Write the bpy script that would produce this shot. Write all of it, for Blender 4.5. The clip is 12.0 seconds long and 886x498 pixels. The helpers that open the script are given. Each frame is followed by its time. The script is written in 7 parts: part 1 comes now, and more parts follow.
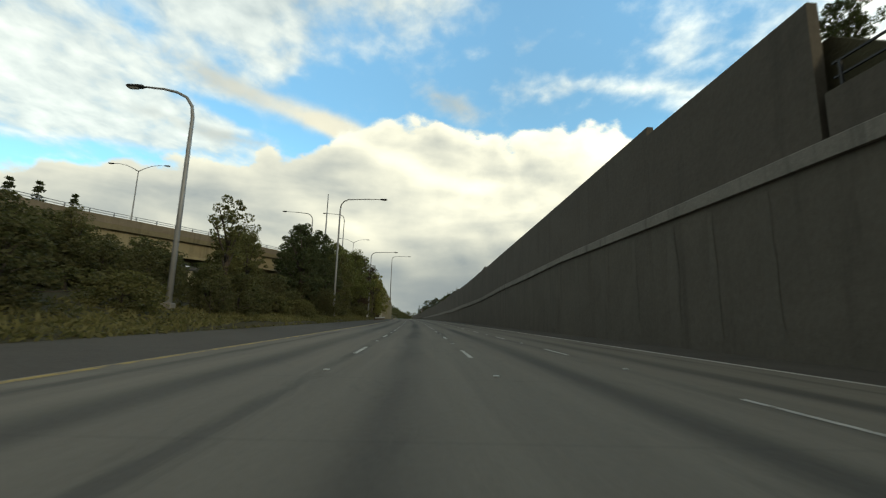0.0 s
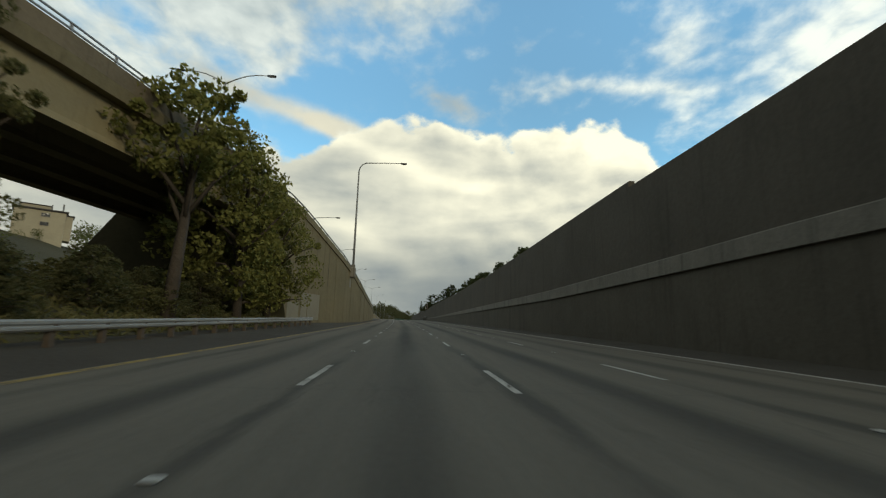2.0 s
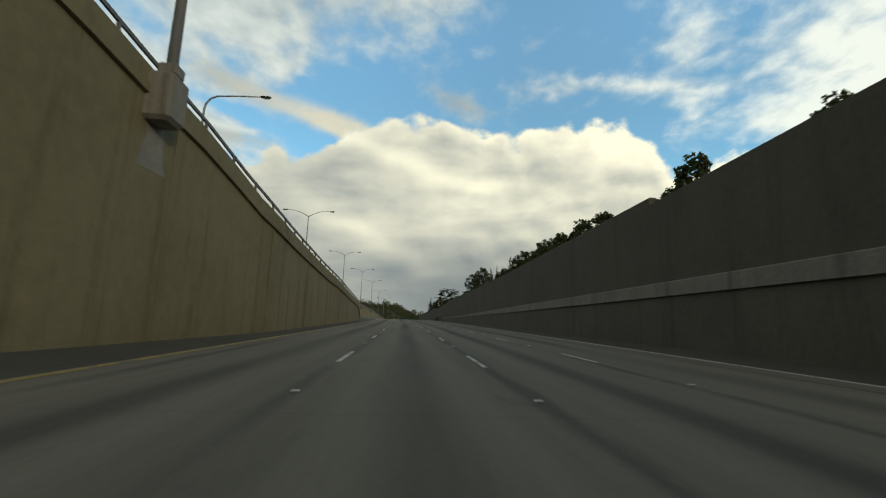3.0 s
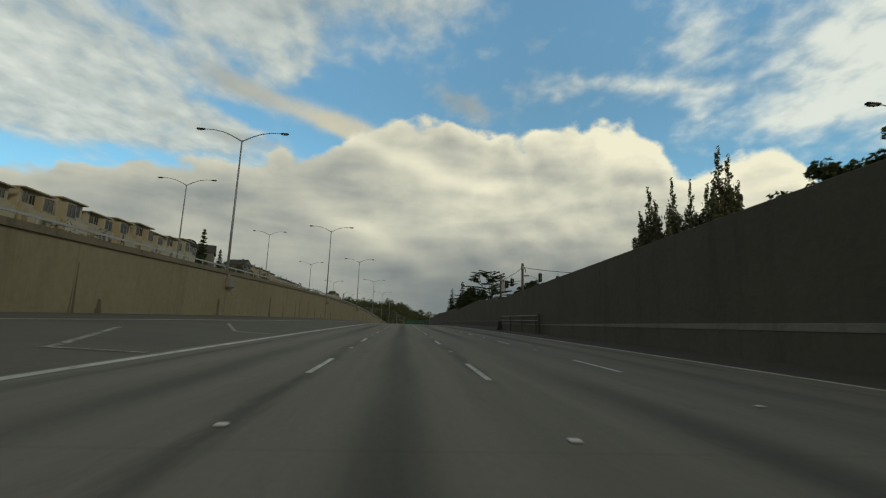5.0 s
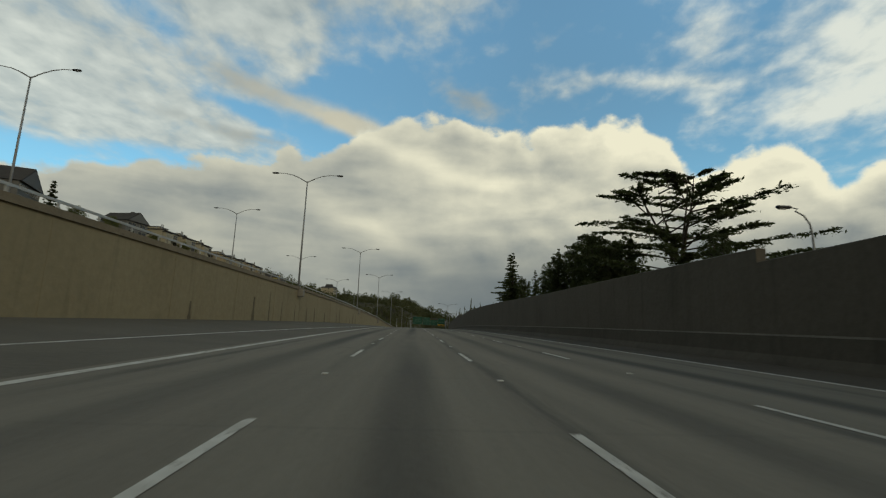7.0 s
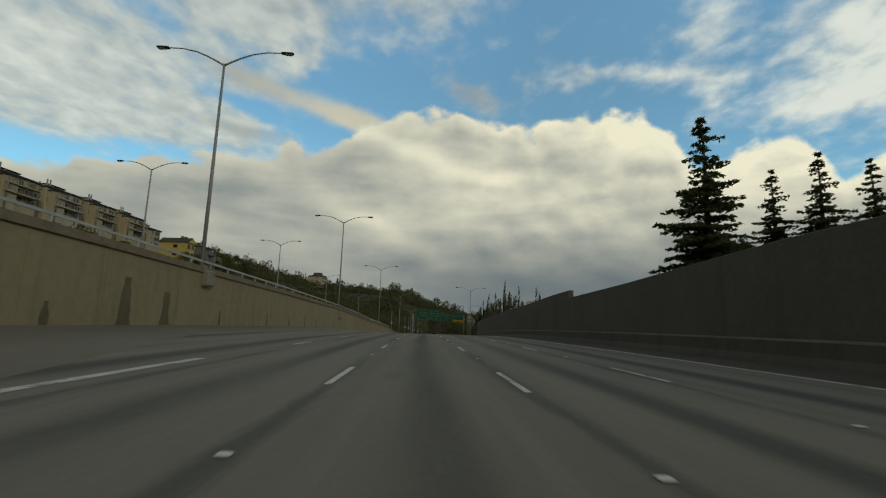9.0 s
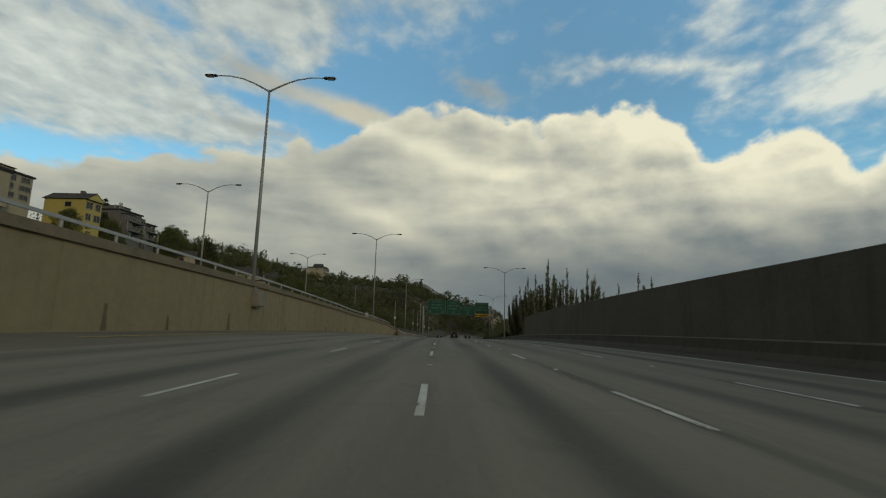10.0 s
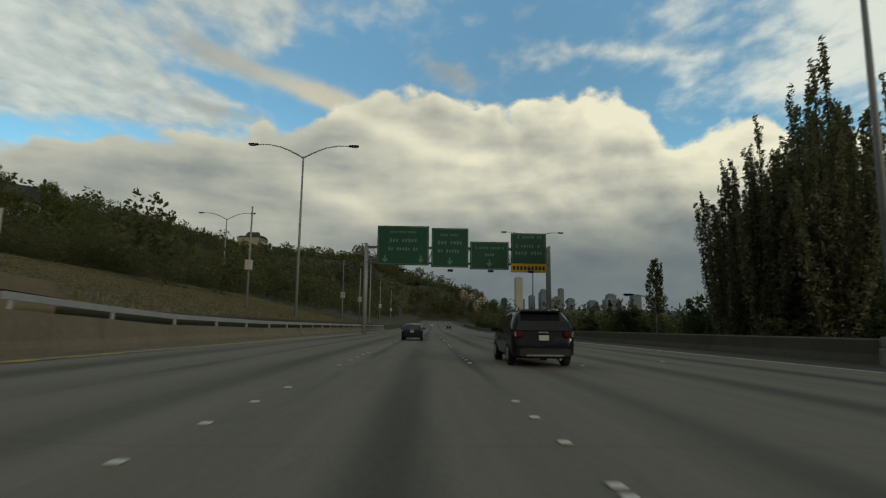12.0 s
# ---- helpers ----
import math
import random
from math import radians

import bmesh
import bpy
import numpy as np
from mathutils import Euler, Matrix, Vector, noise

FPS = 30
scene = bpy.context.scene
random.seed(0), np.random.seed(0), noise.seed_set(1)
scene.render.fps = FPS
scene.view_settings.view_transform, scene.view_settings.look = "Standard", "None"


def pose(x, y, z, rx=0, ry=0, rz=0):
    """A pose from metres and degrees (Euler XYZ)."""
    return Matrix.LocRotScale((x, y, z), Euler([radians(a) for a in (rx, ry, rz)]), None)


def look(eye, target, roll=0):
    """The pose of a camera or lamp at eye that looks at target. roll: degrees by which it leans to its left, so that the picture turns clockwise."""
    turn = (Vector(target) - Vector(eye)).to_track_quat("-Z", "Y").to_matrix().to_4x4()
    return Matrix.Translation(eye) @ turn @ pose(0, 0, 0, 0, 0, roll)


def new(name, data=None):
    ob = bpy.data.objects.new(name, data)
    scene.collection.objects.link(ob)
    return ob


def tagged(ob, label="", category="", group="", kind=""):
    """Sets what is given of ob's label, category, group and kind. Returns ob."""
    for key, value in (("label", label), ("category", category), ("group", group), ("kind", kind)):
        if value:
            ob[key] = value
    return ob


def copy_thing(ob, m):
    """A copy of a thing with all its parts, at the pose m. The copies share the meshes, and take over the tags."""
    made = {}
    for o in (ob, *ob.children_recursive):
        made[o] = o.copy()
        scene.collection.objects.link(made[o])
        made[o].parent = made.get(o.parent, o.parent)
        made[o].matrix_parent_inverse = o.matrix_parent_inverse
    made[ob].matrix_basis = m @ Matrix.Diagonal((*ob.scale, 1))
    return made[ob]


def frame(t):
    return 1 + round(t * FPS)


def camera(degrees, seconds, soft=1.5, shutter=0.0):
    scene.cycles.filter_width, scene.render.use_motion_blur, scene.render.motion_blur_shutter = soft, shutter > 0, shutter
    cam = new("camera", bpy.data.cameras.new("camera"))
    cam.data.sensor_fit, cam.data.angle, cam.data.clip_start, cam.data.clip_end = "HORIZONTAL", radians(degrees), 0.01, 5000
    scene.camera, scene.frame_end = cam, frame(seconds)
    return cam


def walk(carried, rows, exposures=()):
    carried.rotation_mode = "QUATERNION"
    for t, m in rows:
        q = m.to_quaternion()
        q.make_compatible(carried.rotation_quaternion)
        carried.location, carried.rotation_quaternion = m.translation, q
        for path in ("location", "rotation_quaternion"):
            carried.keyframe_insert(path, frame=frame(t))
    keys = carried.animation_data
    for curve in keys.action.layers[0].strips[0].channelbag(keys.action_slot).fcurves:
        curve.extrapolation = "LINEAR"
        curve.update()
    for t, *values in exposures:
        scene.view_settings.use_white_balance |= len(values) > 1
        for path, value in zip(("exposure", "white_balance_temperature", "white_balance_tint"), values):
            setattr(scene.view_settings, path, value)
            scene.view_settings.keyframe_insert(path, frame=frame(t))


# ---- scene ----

# ---- plan ----
# The road runs along s, x is to the right of its middle lane, z is above its surface.
# One plan unit is U metres.
U = 0.61
HEADING = [(-300, 1.0), (-200, 1.5), (-10, 2.67), (130, 4.57), (260, 6.4), (390, 6.28), (520, 5.4), (660, 2.0), (760, 1.2), (9000, 1.2)]
GRADE = [(-300, 1.6), (285, 1.6), (390, 1.0), (493, 0.2), (545, -0.7), (568, -1.2), (598, -1.9), (623, -2.3), (652, -2.9), (760, -2.9),
         (900, -1.2), (1500, -0.3), (9000, 0.0)]
TS = np.arange(-300, 9001, 1.0)


def eased(table):
    a = np.array(table)
    v = np.interp(TS, a[:, 0], a[:, 1])
    return np.radians(np.convolve(np.pad(v, 20, "edge"), np.ones(41) / 41, "valid"))


TH, TG = eased(HEADING), eased(GRADE)
TX, TY, TZ = np.cumsum(-np.sin(TH)), np.cumsum(np.cos(TH)), np.cumsum(np.tan(TG))
TX, TY, TZ = TX - TX[300], TY - TY[300], TZ - TZ[300]


def heading(s):
    return float(np.interp(s, TS, TH))


def grade(s):
    return float(np.interp(s, TS, TG))


def road(s, x=0.0, z=0.0):
    """A place of the plan, in metres of the world."""
    a = heading(s)
    return Vector((float(np.interp(s, TS, TX)) + x * math.cos(a), float(np.interp(s, TS, TY)) + x * math.sin(a),
                   float(np.interp(s, TS, TZ)) + z)) * U


def at(s, x, z, turn=0.0, size=1.0, tilt=False):
    """The pose of a thing on the plan; turn in degrees from the road's heading."""
    m = Matrix.Translation(road(s, x, z)) @ Matrix.Rotation(heading(s) + radians(turn), 4, "Z")
    if tilt:
        m = m @ Matrix.Rotation(grade(s), 4, "X")
    return m @ Matrix.Scale(size, 4)


def steps(a, b, d):
    n = max(1, int(round((b - a) / d)))
    return [a + (b - a) * i / n for i in range(n + 1)]


# ---- camera ----
cam = camera(87.4, 12.0, soft=1.2, shutter=0.06)
EYE = 1.175
ROWS = [
    # seconds, s, x, yaw, pitch, roll
    (0, -0.05, 0.17, 0.0, 10.07, -1.64),
    (0.5, 26.51, 0.08, 0.0, 10.05, -1.89),
    (1, 57.62, -0.05, 0.1, 10.1, -1.99),
    (1.5, 84.86, -0.1, 0.0, 10.09, -1.65),
    (2, 116.42, -0.07, 0.0, 10.07, -1.53),
    (2.5, 144.01, -0.04, 0.4, 9.92, -1.45),
    (3, 173.6, -0.17, 0.75, 9.95, -1.79),
    (4, 229.5, -0.07, 1.08, 10.01, -1.82),
    (5, 285.45, 0.03, 1.4, 10.04, -1.85),
    (5.5, 308.47, 0.3, 2.3, 9.98, -1.71),
    (6, 338.57, 0.18, 2.1, 9.74, -1.94),
    (6.5, 361.01, 0.15, 2.3, 9.85, -1.58),
    (7, 390.35, -0.05, 2.3, 9.71, -1.9),
    (8, 442.0, -0.11, 2.5, 9.41, -1.81),
    (9, 493.65, -0.17, 2.7, 9.05, -1.72),
    (9.5, 515.58, -0.67, 3.7, 8.83, -1.66),
    (10, 544.96, -1.62, 3.8, 8.44, -1.5),
    (10.5, 568.4, -2.06, 2.7, 8.15, -1.05),
    (11, 599.0, -2.36, 1.4, 7.14, -0.97),
    (11.5, 624.5, -2.85, 1.4, 7.02, -0.85),
    (12, 653.0, -3.23, 0.1, 6.7, -0.75),
]
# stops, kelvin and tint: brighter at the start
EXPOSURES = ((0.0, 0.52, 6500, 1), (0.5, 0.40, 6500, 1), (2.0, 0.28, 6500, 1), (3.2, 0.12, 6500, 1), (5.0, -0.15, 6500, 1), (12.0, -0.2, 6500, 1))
PATH = []
for t, s, x, yaw, pitch, roll in ROWS:
    e = road(s, x, EYE)
    PATH.append((t, pose(e.x, e.y, e.z, 90 + pitch, roll, yaw)))
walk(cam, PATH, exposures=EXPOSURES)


# ---- node helpers ----
class Nodes:
    def __init__(self, tree):
        self.tree = tree
        tree.nodes.clear()

    def add(self, kind, **values):
        n = self.tree.nodes.new(kind)
        for k, v in values.items():
            if k in ("operation", "blend_type", "data_type", "noise_dimensions", "sky_type", "sun_disc", "sun_elevation", "sun_rotation",
                     "air_density", "dust_density", "ozone_density", "altitude", "interpolation", "uv_map", "feature", "mode"):
                if k == "operation":
                    n.operation = v
                elif k == "data_type":
                    n.data_type = v
                elif k == "blend_type":
                    n.blend_type = v
                elif k == "noise_dimensions":
                    n.noise_dimensions = v
                elif k == "sky_type":
                    n.sky_type = v
                elif k == "sun_disc":
                    n.sun_disc = v
                elif k == "sun_elevation":
                    n.sun_elevation = v
                elif k == "sun_rotation":
                    n.sun_rotation = v
                elif k == "air_density":
                    n.air_density = v
                elif k == "dust_density":
                    n.dust_density = v
                elif k == "ozone_density":
                    n.ozone_density = v
                elif k == "altitude":
                    n.altitude = v
                elif k == "uv_map":
                    n.uv_map = v
                elif k == "feature":
                    n.feature = v
            else:
                self.put(n.inputs[k.replace("_", " ")], v)
        return n

    def put(self, socket, v):
        if isinstance(v, bpy.types.NodeSocket):
            self.tree.links.new(v, socket)
        elif isinstance(v, (tuple, list)) and socket.type == "RGBA" and len(v) == 3:
            socket.default_value = (*v, 1)
        else:
            socket.default_value = v

    def math(self, op, a, b=0.0, c=0.0, clamp=False):
        n = self.tree.nodes.new("ShaderNodeMath")
        n.operation, n.use_clamp = op, clamp
        for i, v in enumerate((a, b, c)):
            self.put(n.inputs[i], v)
        return n.outputs[0]

    def vmath(self, op, a, b=(0, 0, 0), scale=None):
        n = self.tree.nodes.new("ShaderNodeVectorMath")
        n.operation = op
        self.put(n.inputs[0], a)
        self.put(n.inputs[1], b)
        if scale is not None:
            self.put(n.inputs["Scale"], scale)
        return n.outputs["Value"] if op in ("DOT_PRODUCT", "LENGTH", "DISTANCE") else n.outputs["Vector"]

    def noise(self, vec, scale, detail=4.0, rough=0.55, distort=0.0):
        n = self.tree.nodes.new("ShaderNodeTexNoise")
        self.put(n.inputs["Vector"], vec)
        for k, v in (("Scale", scale), ("Detail", detail), ("Roughness", rough), ("Distortion", distort)):
            self.put(n.inputs[k], v)
        return n.outputs["Fac"]

    def ramp(self, v, a, b, to_a=0.0, to_b=1.0, smooth=True):
        n = self.tree.nodes.new("ShaderNodeMapRange")
        n.interpolation_type = "SMOOTHSTEP" if smooth else "LINEAR"
        for i, q in enumerate((v, a, b, to_a, to_b)):
            self.put(n.inputs[i], q)
        return n.outputs[0]

    def mix(self, fac, a, b, blend="MIX"):
        n = self.tree.nodes.new("ShaderNodeMix")
        n.data_type, n.blend_type = "RGBA", blend
        self.put(n.inputs[0], fac)
        self.put(n.inputs[6], a)
        self.put(n.inputs[7], b)
        return n.outputs[2]

    def scaled(self, vec, sx, sy, sz):
        n = self.tree.nodes.new("ShaderNodeMapping")
        self.put(n.inputs["Vector"], vec)
        n.inputs["Scale"].default_value = (sx, sy, sz)
        return n.outputs[0]


# ---- sky and sun ----
SUN_ELEVATION, SUN_AZIMUTH = radians(17), radians(140)   # azimuth clockwise from +y: behind and to the right
world = bpy.data.worlds.new("sky")
scene.world = world
world.use_nodes = True
N = Nodes(world.node_tree)
sky = N.add("ShaderNodeTexSky", sky_type="NISHITA", sun_disc=False, sun_elevation=SUN_ELEVATION, sun_rotation=SUN_AZIMUTH,
            air_density=1.0, dust_density=0.6, ozone_density=2.0)
way = N.add("ShaderNodeTexCoord").outputs["Generated"]
sep = N.add("ShaderNodeSeparateXYZ", Vector=way)
wx, wy, wz = sep.outputs
azim = N.math("MULTIPLY", N.math("ARCTAN2", wx, wy), 57.2958)
elev = N.math("MULTIPLY", N.math("ARCSINE", wz), 57.2958)
# flat sheet of high cloud, seen on a plane overhead
high = N.math("ADD", N.math("MAXIMUM", wz, 0.0), 0.12)
flat = N.add("ShaderNodeCombineXYZ", X=N.math("DIVIDE", wx, high), Y=N.math("DIVIDE", wy, high), Z=0.0).outputs[0]
ball = N.vmath("NORMALIZE", way)
wob = N.add("ShaderNodeTexNoise", Vector=ball, Scale=9.0, Detail=5.0, Roughness=0.6).outputs["Color"]
stirred = N.vmath("ADD", ball, N.vmath("SCALE", N.vmath("SUBTRACT", wob, (0.5, 0.5, 0.5)), scale=0.07))


def weight(v, k, middle=0.5):
    """A noise value about its middle, times k."""
    return N.math("MULTIPLY", N.math("SUBTRACT", v, middle), k)


def total(*terms):
    out = terms[0]
    for q in terms[1:]:
        out = N.math("ADD", out, q)
    return out


def spot(a0, e0, wa, we, tilt=0.0, k=1.0):
    """A soft patch of the sky about one direction (degrees), k strong."""
    c, s = math.cos(radians(tilt)), math.sin(radians(tilt))
    p, q = N.math("SUBTRACT", azim, a0), N.math("SUBTRACT", elev, e0)
    u = N.math("DIVIDE", N.math("ADD", N.math("MULTIPLY", p, c), N.math("MULTIPLY", q, s)), wa)
    v = N.math("DIVIDE", N.math("SUBTRACT", N.math("MULTIPLY", q, c), N.math("MULTIPLY", p, s)), we)
    r = N.math("ADD", N.math("MULTIPLY", u, u), N.math("MULTIPLY", v, v))
    return N.math("MULTIPLY", N.math("EXPONENT", N.math("MULTIPLY", r, -1.0)), k)


def heaps(shift, scale, smooth):
    """Rounded heaps of cloud."""
    v = N.tree.nodes.new("ShaderNodeTexVoronoi")
    v.feature = "SMOOTH_F1"
    N.put(v.inputs["Vector"], N.scaled(N.vmath("ADD", stirred, shift), 1, 1, 1.3))
    v.inputs["Scale"].default_value, v.inputs["Smoothness"].default_value = scale, smooth
    return N.math("SUBTRACT", 1.0, v.outputs["Distance"])


UP = (0.012, -0.006, 0.022)
heap, heap_up = heaps((0, 0, 0), 13.0, 0.4), heaps(UP, 13.0, 0.4)
big = N.noise(N.scaled(ball, 1, 1, 1.9), 3.1, 6, 0.55, 0.3)
mid = N.noise(N.scaled(ball, 1, 1, 1.35), 9.0, 6, 0.56, 0.15)
mid_up = N.noise(N.scaled(N.vmath("ADD", ball, UP), 1, 1, 1.35), 9.0, 6, 0.56, 0.15)
layer = N.noise(N.scaled(ball, 1, 1, 4.4), 4.2, 5, 0.48, 0.3)
layer_up = N.noise(N.scaled(N.vmath("ADD", ball, UP), 1, 1, 4.4), 4.2, 5, 0.48, 0.3)
soft = N.noise(N.scaled(ball, 1, 1, 2.0), 6.5, 3, 0.45, 0.3)
fine = N.noise(flat, 3.0, 5, 0.52, 0.25)
ripple = N.noise(N.scaled(flat, 1.5, 1.15, 1.0), 8.0, 4, 0.5, 0.25)
fluff = N.noise(N.scaled(ball, 1, 1, 1.4), 19.0, 6, 0.55, 0.15)

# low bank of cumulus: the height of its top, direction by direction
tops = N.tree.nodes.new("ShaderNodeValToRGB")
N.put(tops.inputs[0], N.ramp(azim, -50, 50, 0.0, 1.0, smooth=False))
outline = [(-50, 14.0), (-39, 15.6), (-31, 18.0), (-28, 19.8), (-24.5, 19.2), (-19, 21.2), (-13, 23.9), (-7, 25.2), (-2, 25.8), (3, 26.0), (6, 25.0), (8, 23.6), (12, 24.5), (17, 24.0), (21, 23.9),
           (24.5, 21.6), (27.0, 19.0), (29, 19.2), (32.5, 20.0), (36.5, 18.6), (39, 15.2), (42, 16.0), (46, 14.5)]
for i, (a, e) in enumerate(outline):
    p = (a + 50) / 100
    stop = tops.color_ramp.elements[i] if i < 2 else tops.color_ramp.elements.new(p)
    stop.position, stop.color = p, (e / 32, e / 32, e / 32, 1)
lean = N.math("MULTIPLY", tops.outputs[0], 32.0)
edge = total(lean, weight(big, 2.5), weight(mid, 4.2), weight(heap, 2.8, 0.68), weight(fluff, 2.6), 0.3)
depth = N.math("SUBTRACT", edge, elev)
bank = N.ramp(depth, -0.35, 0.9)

# thin broken cloud: where it lies thick, and where it opens on the blue
cover = total(N.math("MULTIPLY", N.ramp(azim, -13, -30), N.ramp(elev, 14.5, 18.0, 0.0, 0.86)),
              spot(-20, 38, 16, 6.5, 0, 0.60), spot(-46, 22, 13, 6, 0, 0.25),
              spot(-25.5, 23.3, 6.5, 1.0, -9, -0.95), spot(-14, 26.6, 6, 2.2, 0, -0.6), spot(-19, 22.2, 4, 0.8, -10, -0.6),
              spot(-36, 17.3, 6, 0.8, 4, -0.5), spot(-37, 29.5, 5, 1.9, -38, -0.40), spot(-44, 31.5, 4, 1.6, -20, -0.45), spot(-29, 29.0, 3.5, 2.0, -30, -0.30),
              spot(-21, 29.5, 3.2, 1.3, 45, 0.28),
              spot(1, 27.0, 5.5, 1.8, -22, 0.62), spot(12, 28.6, 6.5, 2.0, 0, 0.44), spot(10.2, 33.2, 1.6, 1.0, 0, 0.46),
              spot(29, 31.0, 4.5, 3.0, 0, 0.66), spot(25, 27.4, 9, 1.05, -10, 0.56), spot(28.5, 23.5, 2.4, 3.0, -30, 0.46),
              spot(43, 26.5, 8.5, 8, -30, 0.92), spot(-4, 39, 9, 4.5, 0, 0.55), spot(37.0, 21.8, 4.2, 1.7, 0, 0.62), spot(48, 20, 4, 4, 0, 0.5))
thin = total(cover, weight(fine, 0.7), weight(ripple, 0.75), weight(fluff, 0.9))
sheet = N.math("MULTIPLY", N.ramp(thin, 0.08, 1.0), 0.9)
# two slanting veils that run into the bank
veil_noise = total(weight(fluff, 0.7), weight(mid, 0.8))
veil = N.ramp(total(spot(-25, 25.7, 13, 1.4, -11, 0.95), spot(-28, 20.8, 9, 0.9, -5, 0.8), spot(-13, 23.2, 6, 1.5, -18, 0.95), veil_noise), 0.08, 1.05)
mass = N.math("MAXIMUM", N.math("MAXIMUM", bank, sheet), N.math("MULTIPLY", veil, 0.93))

# lit tops, layered middle and grey undersides
rim = N.ramp(depth, 3.6, 0.3)
relief = total(N.math("MULTIPLY", N.math("SUBTRACT", mid, mid_up), N.ramp(azim, -15, 15, 0.22, 0.62)), N.math("MULTIPLY", N.math("SUBTRACT", heap, heap_up), N.ramp(azim, -10, 18, 0.12, 0.52)), N.math("MULTIPLY", N.math("SUBTRACT", layer, layer_up), 0.3))
lit = total(0.33, N.math("MULTIPLY", rim, N.ramp(azim, -20, 12, 0.22, 0.55)), relief, weight(soft, 0.55), weight(layer, 0.46), weight(mid, 0.12), weight(big, 0.3),
            spot(19, 20.5, 9, 4.2, 0, 0.42), spot(34, 16.5, 9, 5, 0, 0.45), spot(4.5, 22.0, 3.0, 2.2, 60, 0.26), spot(-5, 20.0, 14, 1.3, -18, 0.42), spot(-24, 15, 14, 3.5, 0, -0.10), spot(0, 14, 26, 5.5, 0, 0.10),
            spot(-28, 19.2, 3.4, 1.0, 0, 0.36), spot(-13, 12.4, 5, 1.1, -6, 0.40), spot(-9.5, 10.2, 3.2, 1.2, -10, 0.40), spot(-3, 7.2, 2.4, 1.0, 0, 0.34), spot(6, 15.0, 7, 0.9, -10, 0.22),
            spot(16, 11.8, 9, 0.9, 3, 0.22), spot(-35, 13.5, 12, 2.6, 0, -0.10), spot(8, 27, 4, 2, 0, -0.1))
lit = N.math("ADD", lit, 0.0, clamp=True)
cumulus = N.mix(lit, (0.280, 0.300, 0.310), (1.0, 0.915, 0.725))
white = N.math("ADD", total(0.44, weight(fine, 0.7), weight(ripple, 1.0), weight(fluff, 0.35), N.ramp(azim, 8, 38, 0.0, 0.55), spot(-43, 23, 9, 5, 0, 0.16), spot(-20, 38, 14, 7, 0, -0.2)), 0.0, clamp=True)
cirrus = N.mix(white, (0.34, 0.375, 0.385), (0.92, 0.90, 0.82))
cirrus = N.mix(N.math("MULTIPLY", veil, 0.85), cirrus, N.mix(total(spot(-16, 23.5, 8, 3, -17, 0.9)), (0.46, 0.44, 0.39), (0.76, 0.66, 0.49)))
cirrus = N.mix(spot(0, 27.6, 6, 2.2, -15, 0.9), cirrus, (0.36, 0.37, 0.355))
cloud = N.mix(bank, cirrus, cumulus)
haze = N.math("MULTIPLY", N.ramp(elev, 14.5, 4.0), N.ramp(azim, -22, 6, 0.36, 0.88))
cloud = N.mix(haze, cloud, (0.150, 0.178, 0.205))
# thick dull overcast, unseen overhead and behind, added to dim light on the ground
dull = N.math("MAXIMUM", N.ramp(elev, 42, 58), N.ramp(wy, 0.25, -0.25))
gloom = N.mix(N.ramp(big, 0.3, 0.7), (0.155, 0.16, 0.155), (0.25, 0.255, 0.245))
blue = N.vmath("MULTIPLY", sky.outputs[0], (0.76, 1.10, 1.12))
lighted = N.vmath("ADD", N.vmath("SCALE", blue, scale=N.math("MULTIPLY", N.ramp(elev, 24, 40, 0.140, 0.185), N.ramp(azim, 6, 34, 1.0, 1.22))), (0.056, 0.060, 0.054))
final = N.mix(mass, lighted, cloud)
final = N.mix(dull, final, gloom)
back = N.add("ShaderNodeBackground", Color=final, Strength=1.0)
N.tree.links.new(back.outputs[0], N.add("ShaderNodeOutputWorld").inputs[0])

lamp = bpy.data.lights.new("sun", "SUN")
lamp.energy, lamp.angle, lamp.color = 0.85, radians(12), (1.0, 0.86, 0.64)
sun = new("sun", lamp)
sun.matrix_world = look((0, 0, 0), (-math.sin(SUN_AZIMUTH) * math.cos(SUN_ELEVATION), -math.cos(SUN_AZIMUTH) * math.cos(SUN_ELEVATION),
                                    -math.sin(SUN_ELEVATION)))


